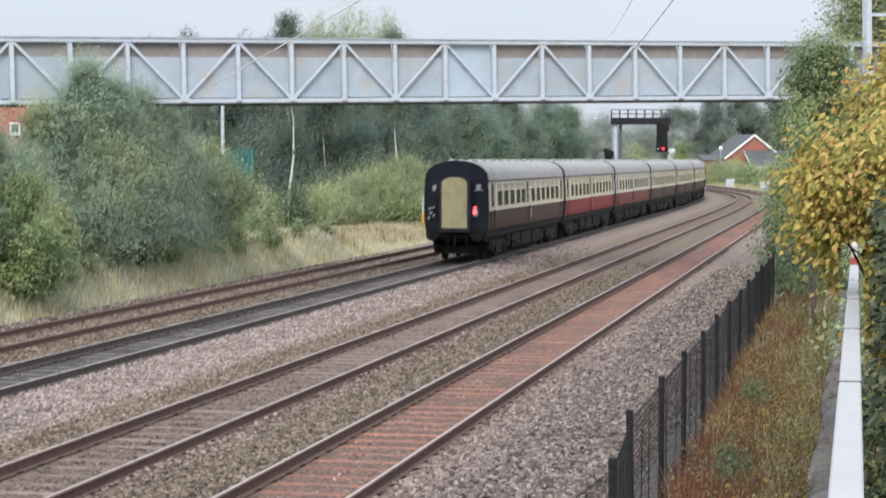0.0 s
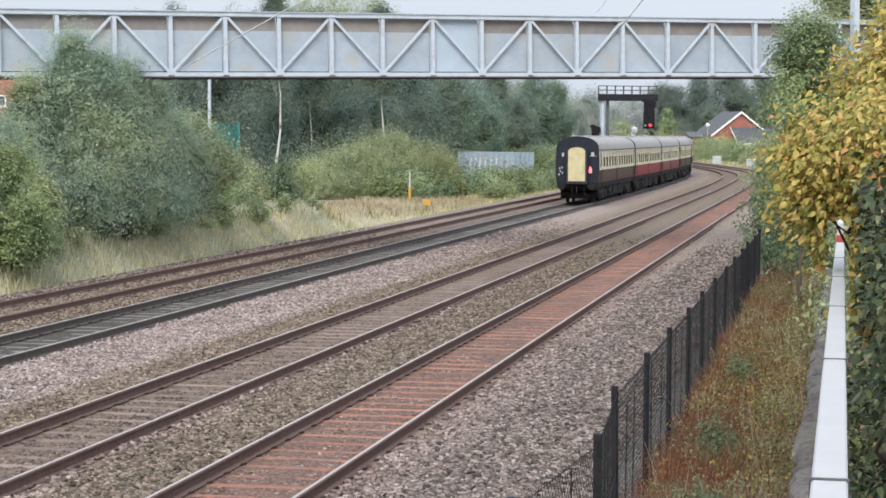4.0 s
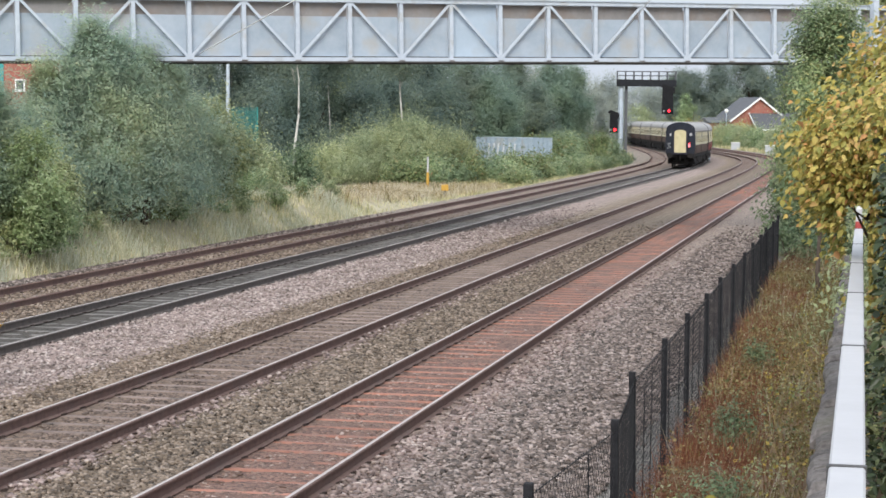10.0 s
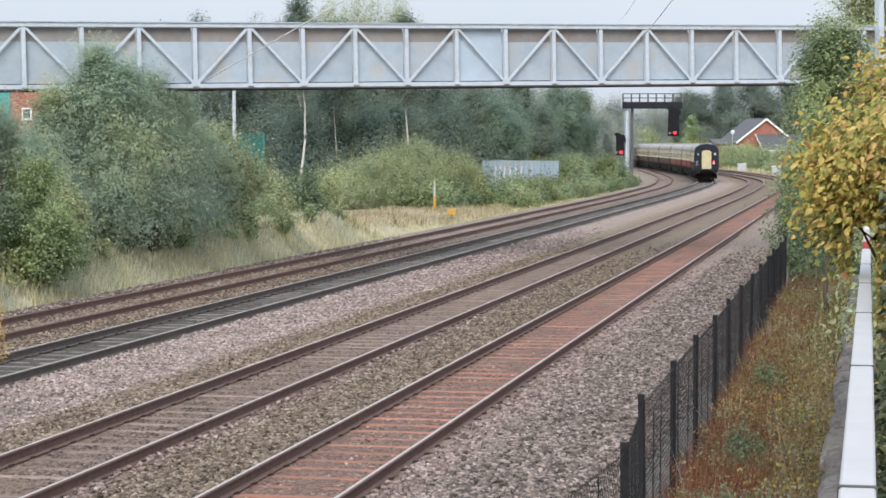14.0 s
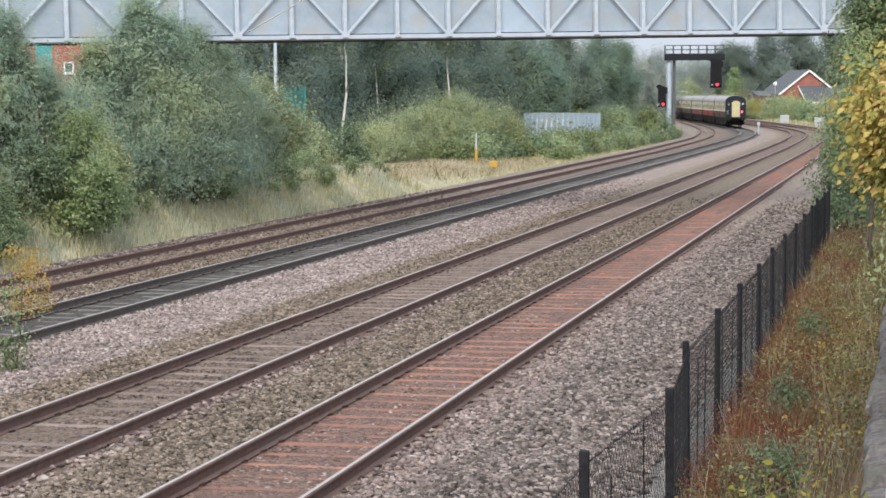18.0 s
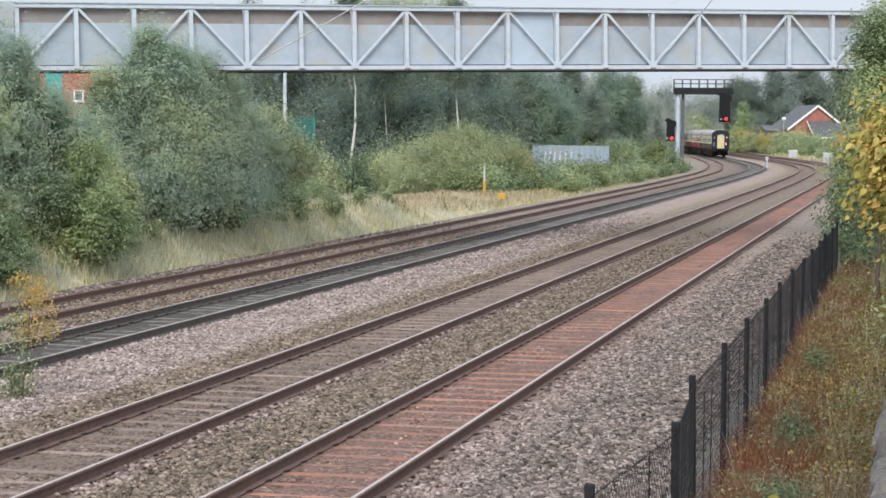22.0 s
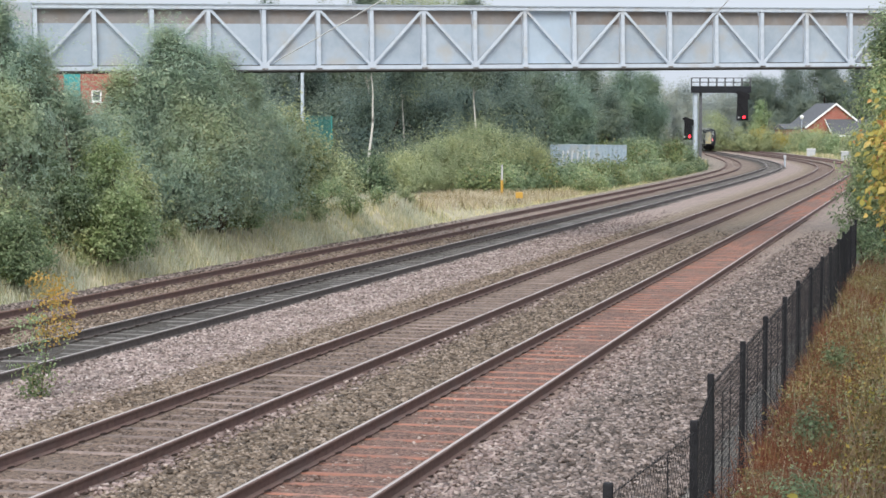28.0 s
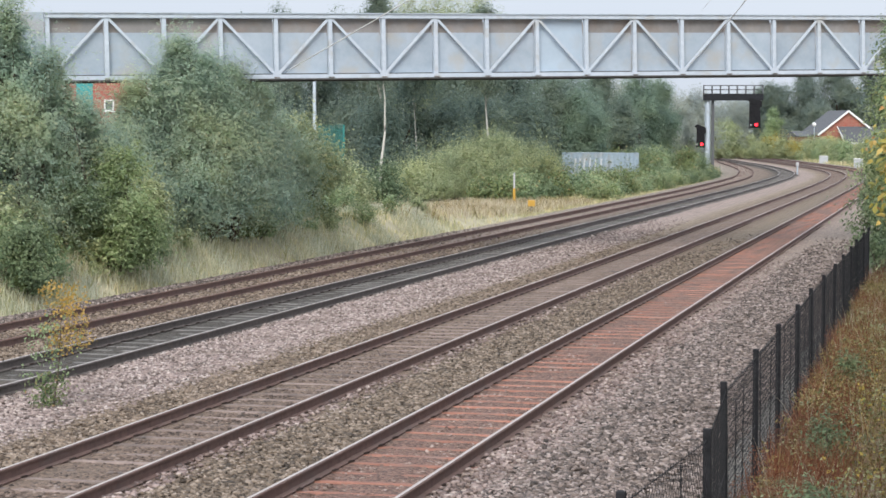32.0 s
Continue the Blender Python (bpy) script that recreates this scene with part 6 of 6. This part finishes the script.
for i, (cx, Y, h) in enumerate(((345, 63.4, 1.2), (372, 64.0, 1.0), (398, 64.6, 1.3), (425, 65.4, 1.1), (320, 62.4, 1.1), (455, 66.5, 1.1))):
    bush("bramble_bush", px(cx, Y), Y, -0.5, 0.75, h, ("bramble", "fresh", "elder")[i % 3], 3200, 0.09, "bramble and nettles at the foot of the sallows", "bramble", 580 + i, low=0.02, blobs=12, limbs=5, group="verge brambles", spread=0.14)
for i in range(16):
    s_ = 47 + 34 * i / 15
    x, y, _ = on_line(s_, -16.7 - 0.03 * (s_ - 46) - 0.7 * rng.random())
    bush("nettle_clump", x, y, -0.5, 0.5 + 0.3 * rng.random(), 0.8 + 0.5 * rng.random(), ("fresh", "deep", "elder")[i % 3], 1700, 0.09, "leafy green nettles at the foot of the sallows", "weed", 560 + i, low=0.02, blobs=9, limbs=4, group="nettles by the sallows", spread=0.13)

# birch wood behind
BI = "tall birch with pale trunk and drooping grey-green leaves"
k = 0
for cx, top, Y, rad, cl in ((430, 40, 150, 2.6, 0.1), (500, 20, 158, 2.8, 0.15), (565, 70, 162, 2.6, 0.2), (640, 32, 165, 2.7, 0.25), (676, 2, 142, 2.2, 0.66), (790, -20, 188, 5.2, 0.2), (735, -20, 196, 4.0, 0.2), (850, -20, 198, 3.6, 0.2), (740, 32, 152, 2.3, 0.6), (830, 26, 172, 2.8, 0.2), (862, 30, 150, 2.1, 0.66), (915, 60, 178, 2.9, 0.15), (600, 30, 178, 3.0, 0.1), (700, 30, 182, 3.0, 0.1), (800, 20, 184, 3.0, 0.1), (880, 40, 186, 3.0, 0.1), (470, 60, 172, 3.0, 0.1), (380, 70, 160, 3.0, 0.1)):
    k += 1
    tree("birch_tree", px(cx, Y), Y, -0.5, pz(top, Y) + 0.5, rad, "lime" if top == -20 else "birch" if k % 3 else "dark", 11000, 0.25, BI, 200 + k, cl, "birchbark", 0.075 + 0.015 * (k % 3), 34, 0.3, group="birch wood", lean=rng.uniform(-0.4, 0.4), spread=0.4)
for i in range(16):
    cx, Y = 380 + 560 * i / 15, 146 + 22 * rng.random()
    bush("hazel_thicket", px(cx, Y), Y, -0.5, 3.0, 5.0 + 2.5 * rng.random(), ("dark", "birch", "dark")[i % 3], 5500, 0.27, "dark woodland undergrowth beneath the birches", "undergrowth", 240 + i, low=0.02, blobs=16, limbs=6, group="wood undergrowth", spread=0.4)
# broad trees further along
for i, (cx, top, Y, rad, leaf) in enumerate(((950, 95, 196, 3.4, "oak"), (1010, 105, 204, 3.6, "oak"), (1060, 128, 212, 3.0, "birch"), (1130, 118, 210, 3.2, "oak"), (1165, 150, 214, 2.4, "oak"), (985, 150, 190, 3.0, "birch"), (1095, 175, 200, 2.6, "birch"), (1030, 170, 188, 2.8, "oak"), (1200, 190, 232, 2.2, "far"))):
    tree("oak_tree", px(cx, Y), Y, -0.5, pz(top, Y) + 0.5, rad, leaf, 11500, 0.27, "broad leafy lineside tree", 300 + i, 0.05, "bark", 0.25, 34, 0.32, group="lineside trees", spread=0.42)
# beyond the bend; far and hill leaves carry distance haze in their colour
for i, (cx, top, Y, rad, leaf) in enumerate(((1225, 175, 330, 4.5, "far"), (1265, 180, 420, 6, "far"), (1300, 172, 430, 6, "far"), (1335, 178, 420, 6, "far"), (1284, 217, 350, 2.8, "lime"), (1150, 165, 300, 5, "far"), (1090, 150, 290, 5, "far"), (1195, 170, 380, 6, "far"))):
    tree("distant_tree", px(cx, Y), Y, -0.5, pz(top, Y) + 0.5, rad, leaf, 8000, 0.42, "distant green tree beyond the bend", 330 + i, 0.02, "bark", 0.3, 26, 0.36, group="distant trees", spread=0.6)
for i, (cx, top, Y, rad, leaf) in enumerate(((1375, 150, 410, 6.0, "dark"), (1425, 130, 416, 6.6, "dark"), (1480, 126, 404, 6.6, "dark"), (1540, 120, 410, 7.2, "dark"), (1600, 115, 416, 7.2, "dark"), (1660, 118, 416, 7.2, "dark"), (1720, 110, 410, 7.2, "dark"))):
    tree("oak_tree", px(cx, Y), Y, -0.5, pz(top, Y) + 0.5, rad, leaf if leaf != "dark" else "hill", 24000, 0.46, "large dark green tree behind the bungalow, blued for haze", 350 + i, 0.03, "bark", 0.4, 30, 0.34, group="trees behind the bungalow", spread=0.55)
for i in range(18):
    u = i / 17
    x, y, _ = on_line(345 - 110 * u, 5.6 + 3.0 * rng.random())
    bush("roadside_bush", x, y, -0.5, 2.2, 2.3 + 0.9 * rng.random(), ("lime", "fresh", "olive", "elder")[i % 4], 2800, 0.3, "yellow-green bush along the far side of the line", "bush", 380 + i, low=0.02, blobs=14, limbs=5, group="far side bushes", spread=0.4)
for i in range(9):
    cx, Y = 1330 + 17 * i, 346 + rng.uniform(-4, 4)
    bush("roadside_bush", px(cx, Y), Y, -0.5, 2.2, 2.7 + 1.1 * rng.random(), ("lime", "olive", "autumn")[i % 3], 3600, 0.3, "yellow-green bush along the far side of the line", "bush", 600 + i, low=0.02, blobs=12, limbs=4, group="far side bushes", spread=0.45)
bush("young_poplar", px(1366, 372), 372, -0.5, 2.6, pz(186, 372) + 0.5, "elder", 6500, 0.28, "light green young tree beyond the line", "tree", 399, low=0.05, blobs=22, small=0.3)


# grasses and weeds
def blades(label, name, leaf, places, h, w, seed):
    r = np.random.default_rng(seed)
    n = len(places)
    a = r.random(n) * 2 * math.pi
    hh = h * (0.5 + 0.8 * r.random(n))
    d = np.stack([np.cos(a), np.sin(a), 0 * a], 1)
    tip = places + np.stack([r.normal(0, 0.3, n) * hh, r.normal(0, 0.3, n) * hh, hh], 1)
    mid = places + (tip - places) * 0.55 + np.array([0, 0, 0.08]) * hh[:, None]
    ww = (w * (0.6 + 0.8 * r.random(n)))[:, None]
    v = np.stack([places - d * ww, places + d * ww, mid + d * ww * 0.7, mid - d * ww * 0.7, tip], 1)
    me_ = bpy.data.meshes.new(name)
    v = v.reshape(-1, 3)
    k = (np.arange(n) * 5)[:, None]
    faces = np.concatenate([k + np.array([[0, 1, 2, 3]])], 0).tolist() + (k + np.array([[3, 2, 4]])).tolist()
    me_.from_pydata(v.tolist(), [], faces)
    me_.materials.append(LEAF[leaf])
    return tagged(new(name, me_), label, "grass", kind="stuff")


def scatter(n, s0, s1, l0, l1, seed, z=-0.5, clump=0.0, over=-0.05):
    r = np.random.default_rng(seed)
    s, la = s0 + (s1 - s0) * r.random(n), l0 + (l1 - l0) * r.random(n)
    if clump:
        keep = np.array([noise.noise((a * clump, b * clump, seed)) for a, b in zip(s, la)]) > over
        s, la = s[keep], la[keep]
    q = on_line(s, la, z)
    if z == -0.5:
        q[:, 2] += verge_rise(q[:, 0], q[:, 1])
    return q


blades("tall dry straw-coloured grass on the verge", "dry_grass", "straw", scatter(17000, 82, 128, -24, -15.5, 1), 0.42, 0.012, 5)
blades("pale seeding grass at the foot of the sallows", "pale_grass", "hay", scatter(24000, 36, 86, -17.4, -14.6, 2, clump=0.35, over=-0.2), 0.36, 0.011, 15)
blades("brown seeding stalks in the verge grass", "verge_stalks", "weed", scatter(9000, 80, 132, -24, -15.4, 27, clump=0.3, over=0.0), 0.5, 0.012, 28)
blades("green and straw verge grass", "verge_grass", "grass", np.concatenate([scatter(9000, 36, 90, -18.0, -14.6, 4), scatter(14000, 90, 205, -20, -14.2, 6)]), 0.26, 0.014, 7)
blades("short grass beyond the line", "far_grass", "grass", np.concatenate([scatter(9000, 200, 330, 3.0, 9, 8), scatter(4000, 200, 330, -20, -15.5, 9)]), 0.7, 0.04, 9)
blades("rust-brown dead weeds between fence and wall", "dead_weeds", "rust", np.concatenate([scatter(12000, 13, 48, 4.5, 5.35, 10, 0.05, 0.6, -0.02), scatter(1500, 13, 48, 4.3, 5.9, 11, 0.05)]), 0.4, 0.004, 11)
blades("dull green weeds between fence and wall", "green_weeds", "weed", np.concatenate([scatter(8000, 12, 52, 4.5, 6.0, 12, 0.05, 0.6), scatter(6000, 30, 62, 4.4, 6.0, 13, 0.05)]), 0.34, 0.004, 13)
blades("pale dead stalks among the weeds", "dead_stalks", "straw", scatter(1600, 13, 55, 4.5, 5.95, 16, 0.1, 0.8, 0.0), 0.6, 0.0028, 17)


def weed_leaves(name, leaf, label, n, l0, l1, seed, size, top, clump, over, aspect):
    p = scatter(n, 12, 52, l0, l1, seed, 0.12, clump, over)
    tall = np.array([0.55 + 0.9 * abs(noise.noise((q[0] * 1.1, q[1] * 1.1, seed + 0.5))) for q in p])
    p[:, 2] += np.random.default_rng(seed).random(len(p)) ** 0.7 * top * tall
    tagged(new(name, quads_mesh(name, leaf_quads(p, size, aspect, 0.35), 4, ((0, 1, 2, 3),), LEAF[leaf])), label, "weeds", kind="stuff")


weed_leaves("weed_leaves", "weed", "small dull weed leaves behind the fence", 40000, 4.5, 6.15, 14, 0.042, 0.55, 0.9, 0.06, 0.6)
weed_leaves("green_weed_leaves", "olive", "small green weed leaves behind the fence", 9000, 4.6, 6.05, 18, 0.045, 0.38, 0.8, 0.12, 0.6)
weed_leaves("dock_seed", "rust", "rust-brown dock seed heads behind the fence", 95000, 4.45, 5.4, 15, 0.019, 0.66, 0.5, 0.12, 0.5)
weed_leaves("bramble_trails", "bramble", "bramble leaves trailing through the weeds", 5000, 4.5, 6.0, 21, 0.065, 0.36, 0.5, 0.22, 0.7)
weed_leaves("yellow_weed_leaves", "autumn", "yellowing bramble leaves near the wall", 2600, 5.2, 6.15, 31, 0.05, 0.5, 0.6, 0.15, 0.7)
weed_leaves("pale_weed_leaves", "elder", "pale green weed leaves behind the fence", 5000, 4.9, 6.0, 33, 0.036, 0.6, 0.7, 0.15, 0.6)
for i, (s_, la) in enumerate(((14.8, 5.08), (24.5, 5.1), (19.5, 5.2), (16.3, 5.75), (31, 5.0))):
    x, y, _ = on_line(s_, la)
    bush("nettle_clump", x, y, 0.1, 0.32, 0.5, "deep", 1500, 0.05, "green nettle clump among the dead weeds", "weed", 420 + i, low=0.05, blobs=8, limbs=5, spread=0.08, group="nettles")


# broad leaves with a fold along the middle
def broad_leaves(c, size, r, up=0.5, out=None):
    n = len(c)
    nrm = unit(r.normal(size=(n, 3)) * 0.42 + np.array([-0.1, -0.28, up + 0.35]))
    way = r.normal(size=(n, 3)) if out is None else out + 0.55 * r.normal(size=(n, 3))
    d = unit(way - nrm * (way * nrm).sum(1, keepdims=True) + np.array([0, 0, -0.3]))
    w = unit(np.cross(nrm, d))
    ln = size * (0.45 + 0.9 * r.random((n, 1)))
    f = nrm * ln * (0.2 * r.random((n, 1)) - 0.02)
    w = w * (0.65 + 0.35 * r.random((n, 1)))
    tip = nrm * ln * (0.1 + 0.3 * r.random((n, 1)))
    pts = [c - d * ln * 0.5, c - d * ln * 0.28 + w * ln * 0.34 + f, c + d * ln * 0.12 + w * ln * 0.4 + f, c + d * ln * 0.6 - tip, c + d * ln * 0.12 - w * ln * 0.4 + f, c - d * ln * 0.28 - w * ln * 0.34 + f]
    return np.stack(pts, 1)


def hazel(name, s_, la, z, blobs, n, size, leaf, label, seed, category="bush", clear=False):
    r = np.random.default_rng(seed)
    m_ = spot(s_, la, z)
    t = thing(name, m_, label, category)
    g = Geo()
    woody(g, (0, 0, 0), [b[:3] for b in blobs], 0.035, r, 0.3)
    for b in blobs:
        for _ in range(4):
            d = unit(r.normal(size=3)) * np.array(b[3:]) * 0.9
            woody(g, b[:3], [np.array(b[:3]) + d], 0.009, r, 0.2, 5)
    part("stem", g, M["bark"], t, "thin brown branching stem", smooth=True)
    p, o = crown_points(blobs, n, r, 5, 0.1, 0.6, 0.1)
    if clear:
        q = np.array([(m_ @ Vector(v))[:] for v in p])
        la_ = (q[:, 0] - START[0]) * math.cos(HEAD) - (q[:, 1] - START[1]) * math.sin(HEAD)
        keep = la_ > 6.52 if clear == "all" else (np.abs(la_ - EYE_LAT) > 0.1) | (q[:, 2] > 3.22)
        p, o = p[keep], o[keep]
    part("foliage", quads_mesh("foliage", broad_leaves(p, size, r, 0.5, o), 6, ((0, 1, 2, 3), (0, 3, 4, 5)), LEAF[leaf]), None, t)
    return t


hz = np.random.default_rng(77)
# the yellowing hazel beside the ramp: crown heights above its foot
HB = []
for lat_, z_, rad_ in ((-0.25, 3.35, 0.36), (-0.58, 2.95, 0.4), (-0.98, 2.4, 0.36), (-1.0, 2.1, 0.34), (-0.8, 1.8, 0.34), (-0.58, 1.45, 0.32), (-0.5, 1.1, 0.28), (-0.4, 2.5, 0.5), (-0.3, 1.95, 0.5), (-0.05, 3.3, 0.55), (0.4, 3.25, 0.6), (0.15, 2.8, 0.6), (0.1, 2.2, 0.6), (0.1, 1.6, 0.5), (0.6, 3.1, 0.6), (0.7, 2.4, 0.6), (0.9, 3.3, 0.6), (1.2, 3.0, 0.6), (0.8, 1.7, 0.5), (1.3, 2.2, 0.6), (0.0, 1.05, 0.35)):
    HB.append((lat_, hz.uniform(-0.9, 0.9), z_, rad_, rad_ * 1.2, rad_ * 0.9))
hazel("hazel_bush", 18.6, 7.27, 1.3, HB, 80000, 0.053, "hazel", "yellowing hazel bush with broad leaves beside the handrail", 78, clear=True)
HB2 = [(hz.uniform(-0.3, 1.6), hz.uniform(-1.6, 1.6), hz.uniform(0.2, 1.3), 0.42, 0.5, 0.35) for _ in range(14)]
HB2 += [(hz.uniform(-0.4, -0.25), hz.uniform(-1.6, 1.6), hz.uniform(0.7, 2.1), 0.26, 0.4, 0.3) for _ in range(10)]
holly = hazel("holly_bush", 15.0, 7.1, 1.35, HB2, 9000, 0.06, "holly", "dark glossy holly bush by the wall", 79, clear="all")
g = Geo()
for _ in range(70):
    b = HB2[hz.integers(len(HB2))]
    d = unit(hz.normal(size=3)) * np.array(b[3:]) * 0.98 + np.array(b[:3])
    if d[0] > -0.45:
        g.tube([d + np.array([0, 0, q]) for q in (-0.011, -0.006, 0.006, 0.011)], (0.004, 0.011, 0.011, 0.004), 6)
tagged(part("berries", g, LEAF["berry"], holly, "small red berries"), kind="stuff")
HB3 = [(hz.uniform(-0.25, 0.7), hz.uniform(-1.2, 1.2), hz.uniform(0.0, 0.45), 0.25, 0.35, 0.18) for _ in range(9)]
hazel("bramble_bush", 9.5, 6.75, 1.4, HB3, 420, 0.07, "autumn", "straggling bramble with yellow leaves beside the handrail", 80, "bramble")
HB4 = [(hz.uniform(-0.2, 0.35), hz.uniform(-0.9, 0.9), hz.uniform(-0.2, 0.3), 0.16, 0.3, 0.14) for _ in range(7)]
hazel("bramble_bush", 11.5, 5.85, 1.45, HB4, 170, 0.05, "autumn", "straggling bramble with yellow leaves over the wall", 81, "bramble")

# ivy and brambles that cover the bank beside the handrail
r6 = np.random.default_rng(95)
for nm, leaf, n_, lab, sz in (("ivy", "holly", 9000, "dark ivy covering the bank beside the handrail", 0.06), ("bramble_cover", "bramble", 3500, "green bramble leaves covering the bank", 0.06), ("fallen_leaves", "autumn", 500, "yellow fallen leaves caught on the ivy", 0.055)):
    s_ = 2.5 + 22 * r6.random(n_)
    la = 6.5 + 1.9 * r6.random(n_) ** 1.2
    pp = on_line(s_, la, np.array([wall_top(q) for q in s_]) - 0.22 + (0.12 + 0.55 * np.abs(np.array([noise.noise((q * 0.7, a * 0.9, 5.0)) for q, a in zip(s_, la)]))) * r6.random(n_) ** 0.6)
    tagged(new(nm, quads_mesh(nm, broad_leaves(pp, sz, r6, 0.9), 6, ((0, 1, 2, 3), (0, 3, 4, 5)), LEAF[leaf])), lab, "ground cover", kind="stuff")

# trees and hedge along the ramp
tree("birch_tree", *on_line(45.0, 5.6)[:2], -0.2, 6.6, 1.3, "fresh", 20000, 0.075, "young green birch at the end of the footbridge", 500, 0.33, "bark", 0.055, 46, 0.22, spread=0.2)
tree("birch_tree", *on_line(38.0, 9.0)[:2], 0.4, 9.5, 1.9, "fresh", 20000, 0.09, "green birch beside the ramp", 501, 0.12, "birchbark", 0.1, 32, 0.32, spread=0.2)
tree("oak_tree", *on_line(82.0, 6.6)[:2], -0.5, 11.6, 2.9, "olive", 22000, 0.2, "green tree behind the footbridge landing", 502, 0.1, "bark", 0.2, 34, 0.32, spread=0.3)
bush("hawthorn_bush", *on_line(55.5, 4.7)[:2], -0.3, 1.1, 3.1, "deep", 9000, 0.1, "green hawthorn growing through the fence end", "bush", 503, low=0.03, spread=0.15)
bush("hawthorn_bush", *on_line(60.0, 5.6)[:2], -0.3, 1.6, 4.2, "deep", 10000, 0.12, "green hawthorn growing through the fence end", "bush", 504, low=0.03, spread=0.18)
bush("hawthorn_bush", *on_line(62.0, 6.8)[:2], -0.4, 2.2, 5.0, "deep", 9000, 0.15, "dark green hedge bush by the footbridge", "bush", 505, low=0.03, spread=0.2)
for i in range(5):
    x, y, _ = on_line(27 + 4.5 * i, 6.9 + 0.2 * i)
    bush("hedge_bush", x, y, 1.0 - 0.12 * i, 0.95, 2.0 + 0.25 * i, ("lime", "autumn", "olive")[i % 3], 4500, 0.09, "leafy hedge bush along the wall", "bush", 510 + i, low=0.03, spread=0.13, group="hedge along the wall")

# young birch growing in the ballast
r5 = np.random.default_rng(91)
sp = thing("birch_sapling", pose(-5.74, 29.2, -0.16), "spindly birch sapling turning yellow in the ballast", "sapling")
g = Geo()
g.tube([(0.05, 0, 0), (0.12, 0, 0.5), (0.16, 0, 1.0), (0.2, 0, 1.7)], (0.014, 0.012, 0.009, 0.003), 6)
for a in range(9):
    z_ = 0.6 + 0.11 * a
    an = a * 2.4
    part("twig", Geo().tube([(0.15, 0, z_), (0.15 + 0.3 * math.cos(an), 0.3 * math.sin(an), z_ + 0.15)], (0.006, 0.002), 5), M["bark"], sp)
part("stem", g, M["bark"], sp, "thin brown stem")


def sprays(n, z0, z1, wide, x0):
    """Leaves in small sprays round the stem."""
    k = n // 12
    an, z = r5.random(k) * 6.28, z0 + (z1 - z0) * r5.random(k)
    c = np.stack([x0 + wide * r5.random(k) ** 0.6 * np.cos(an), wide * r5.random(k) ** 0.6 * np.sin(an), z], 1)
    return (c[:, None] + r5.normal(0, 0.055, (k, 12, 3))).reshape(-1, 3)


part("amber_leaves", quads_mesh("amber_leaves", leaf_quads(sprays(900, 0.85, 1.8, 0.36, 0.26), 0.05, 0.7, 0.3, r5), 4, ((0, 1, 2, 3),), LEAF["amber"]), None, sp, "small amber leaves")
part("yellow_leaves", quads_mesh("yellow_leaves", leaf_quads(sprays(360, 0.5, 1.45, 0.44, 0.1), 0.05, 0.7, 0.3, r5), 4, ((0, 1, 2, 3),), LEAF["elder"]), None, sp, "small pale green leaves")
pp = np.stack([r5.normal(-0.02, 0.15, 520), r5.normal(0, 0.15, 520), 0.03 + 0.5 * r5.random(520) ** 1.3], 1)
part("basal_leaves", quads_mesh("basal_leaves", leaf_quads(pp, 0.06, 0.6, 0.3, r5), 4, ((0, 1, 2, 3),), LEAF["bramble"]), None, sp, "green leaves at the foot")


# ---- what moves ----
def tail_at(t):
    ts, vs = [p[0] for p in TAIL], [p[1] for p in TAIL]
    return float(np.interp(t, ts, vs))


def coach_pose(s):
    a, b = on_line(s - 7.1, -8.43), on_line(s + 7.1, -8.43)
    mid, d = (a + b) / 2, b - a
    return pose(mid[0], mid[1], 0, 0, 0, -math.degrees(math.atan2(d[0], d[1])))


def motions():
    for i, c in enumerate(coaches):
        walk(c, [(t / 2, coach_pose(tail_at(t / 2) + 10.25 + 20.4 * i)) for t in range(65)])
    walk(steam, [(t / 2, coach_pose(267.0 + 10.5 * t / 2)) for t in range(65)])


motions()
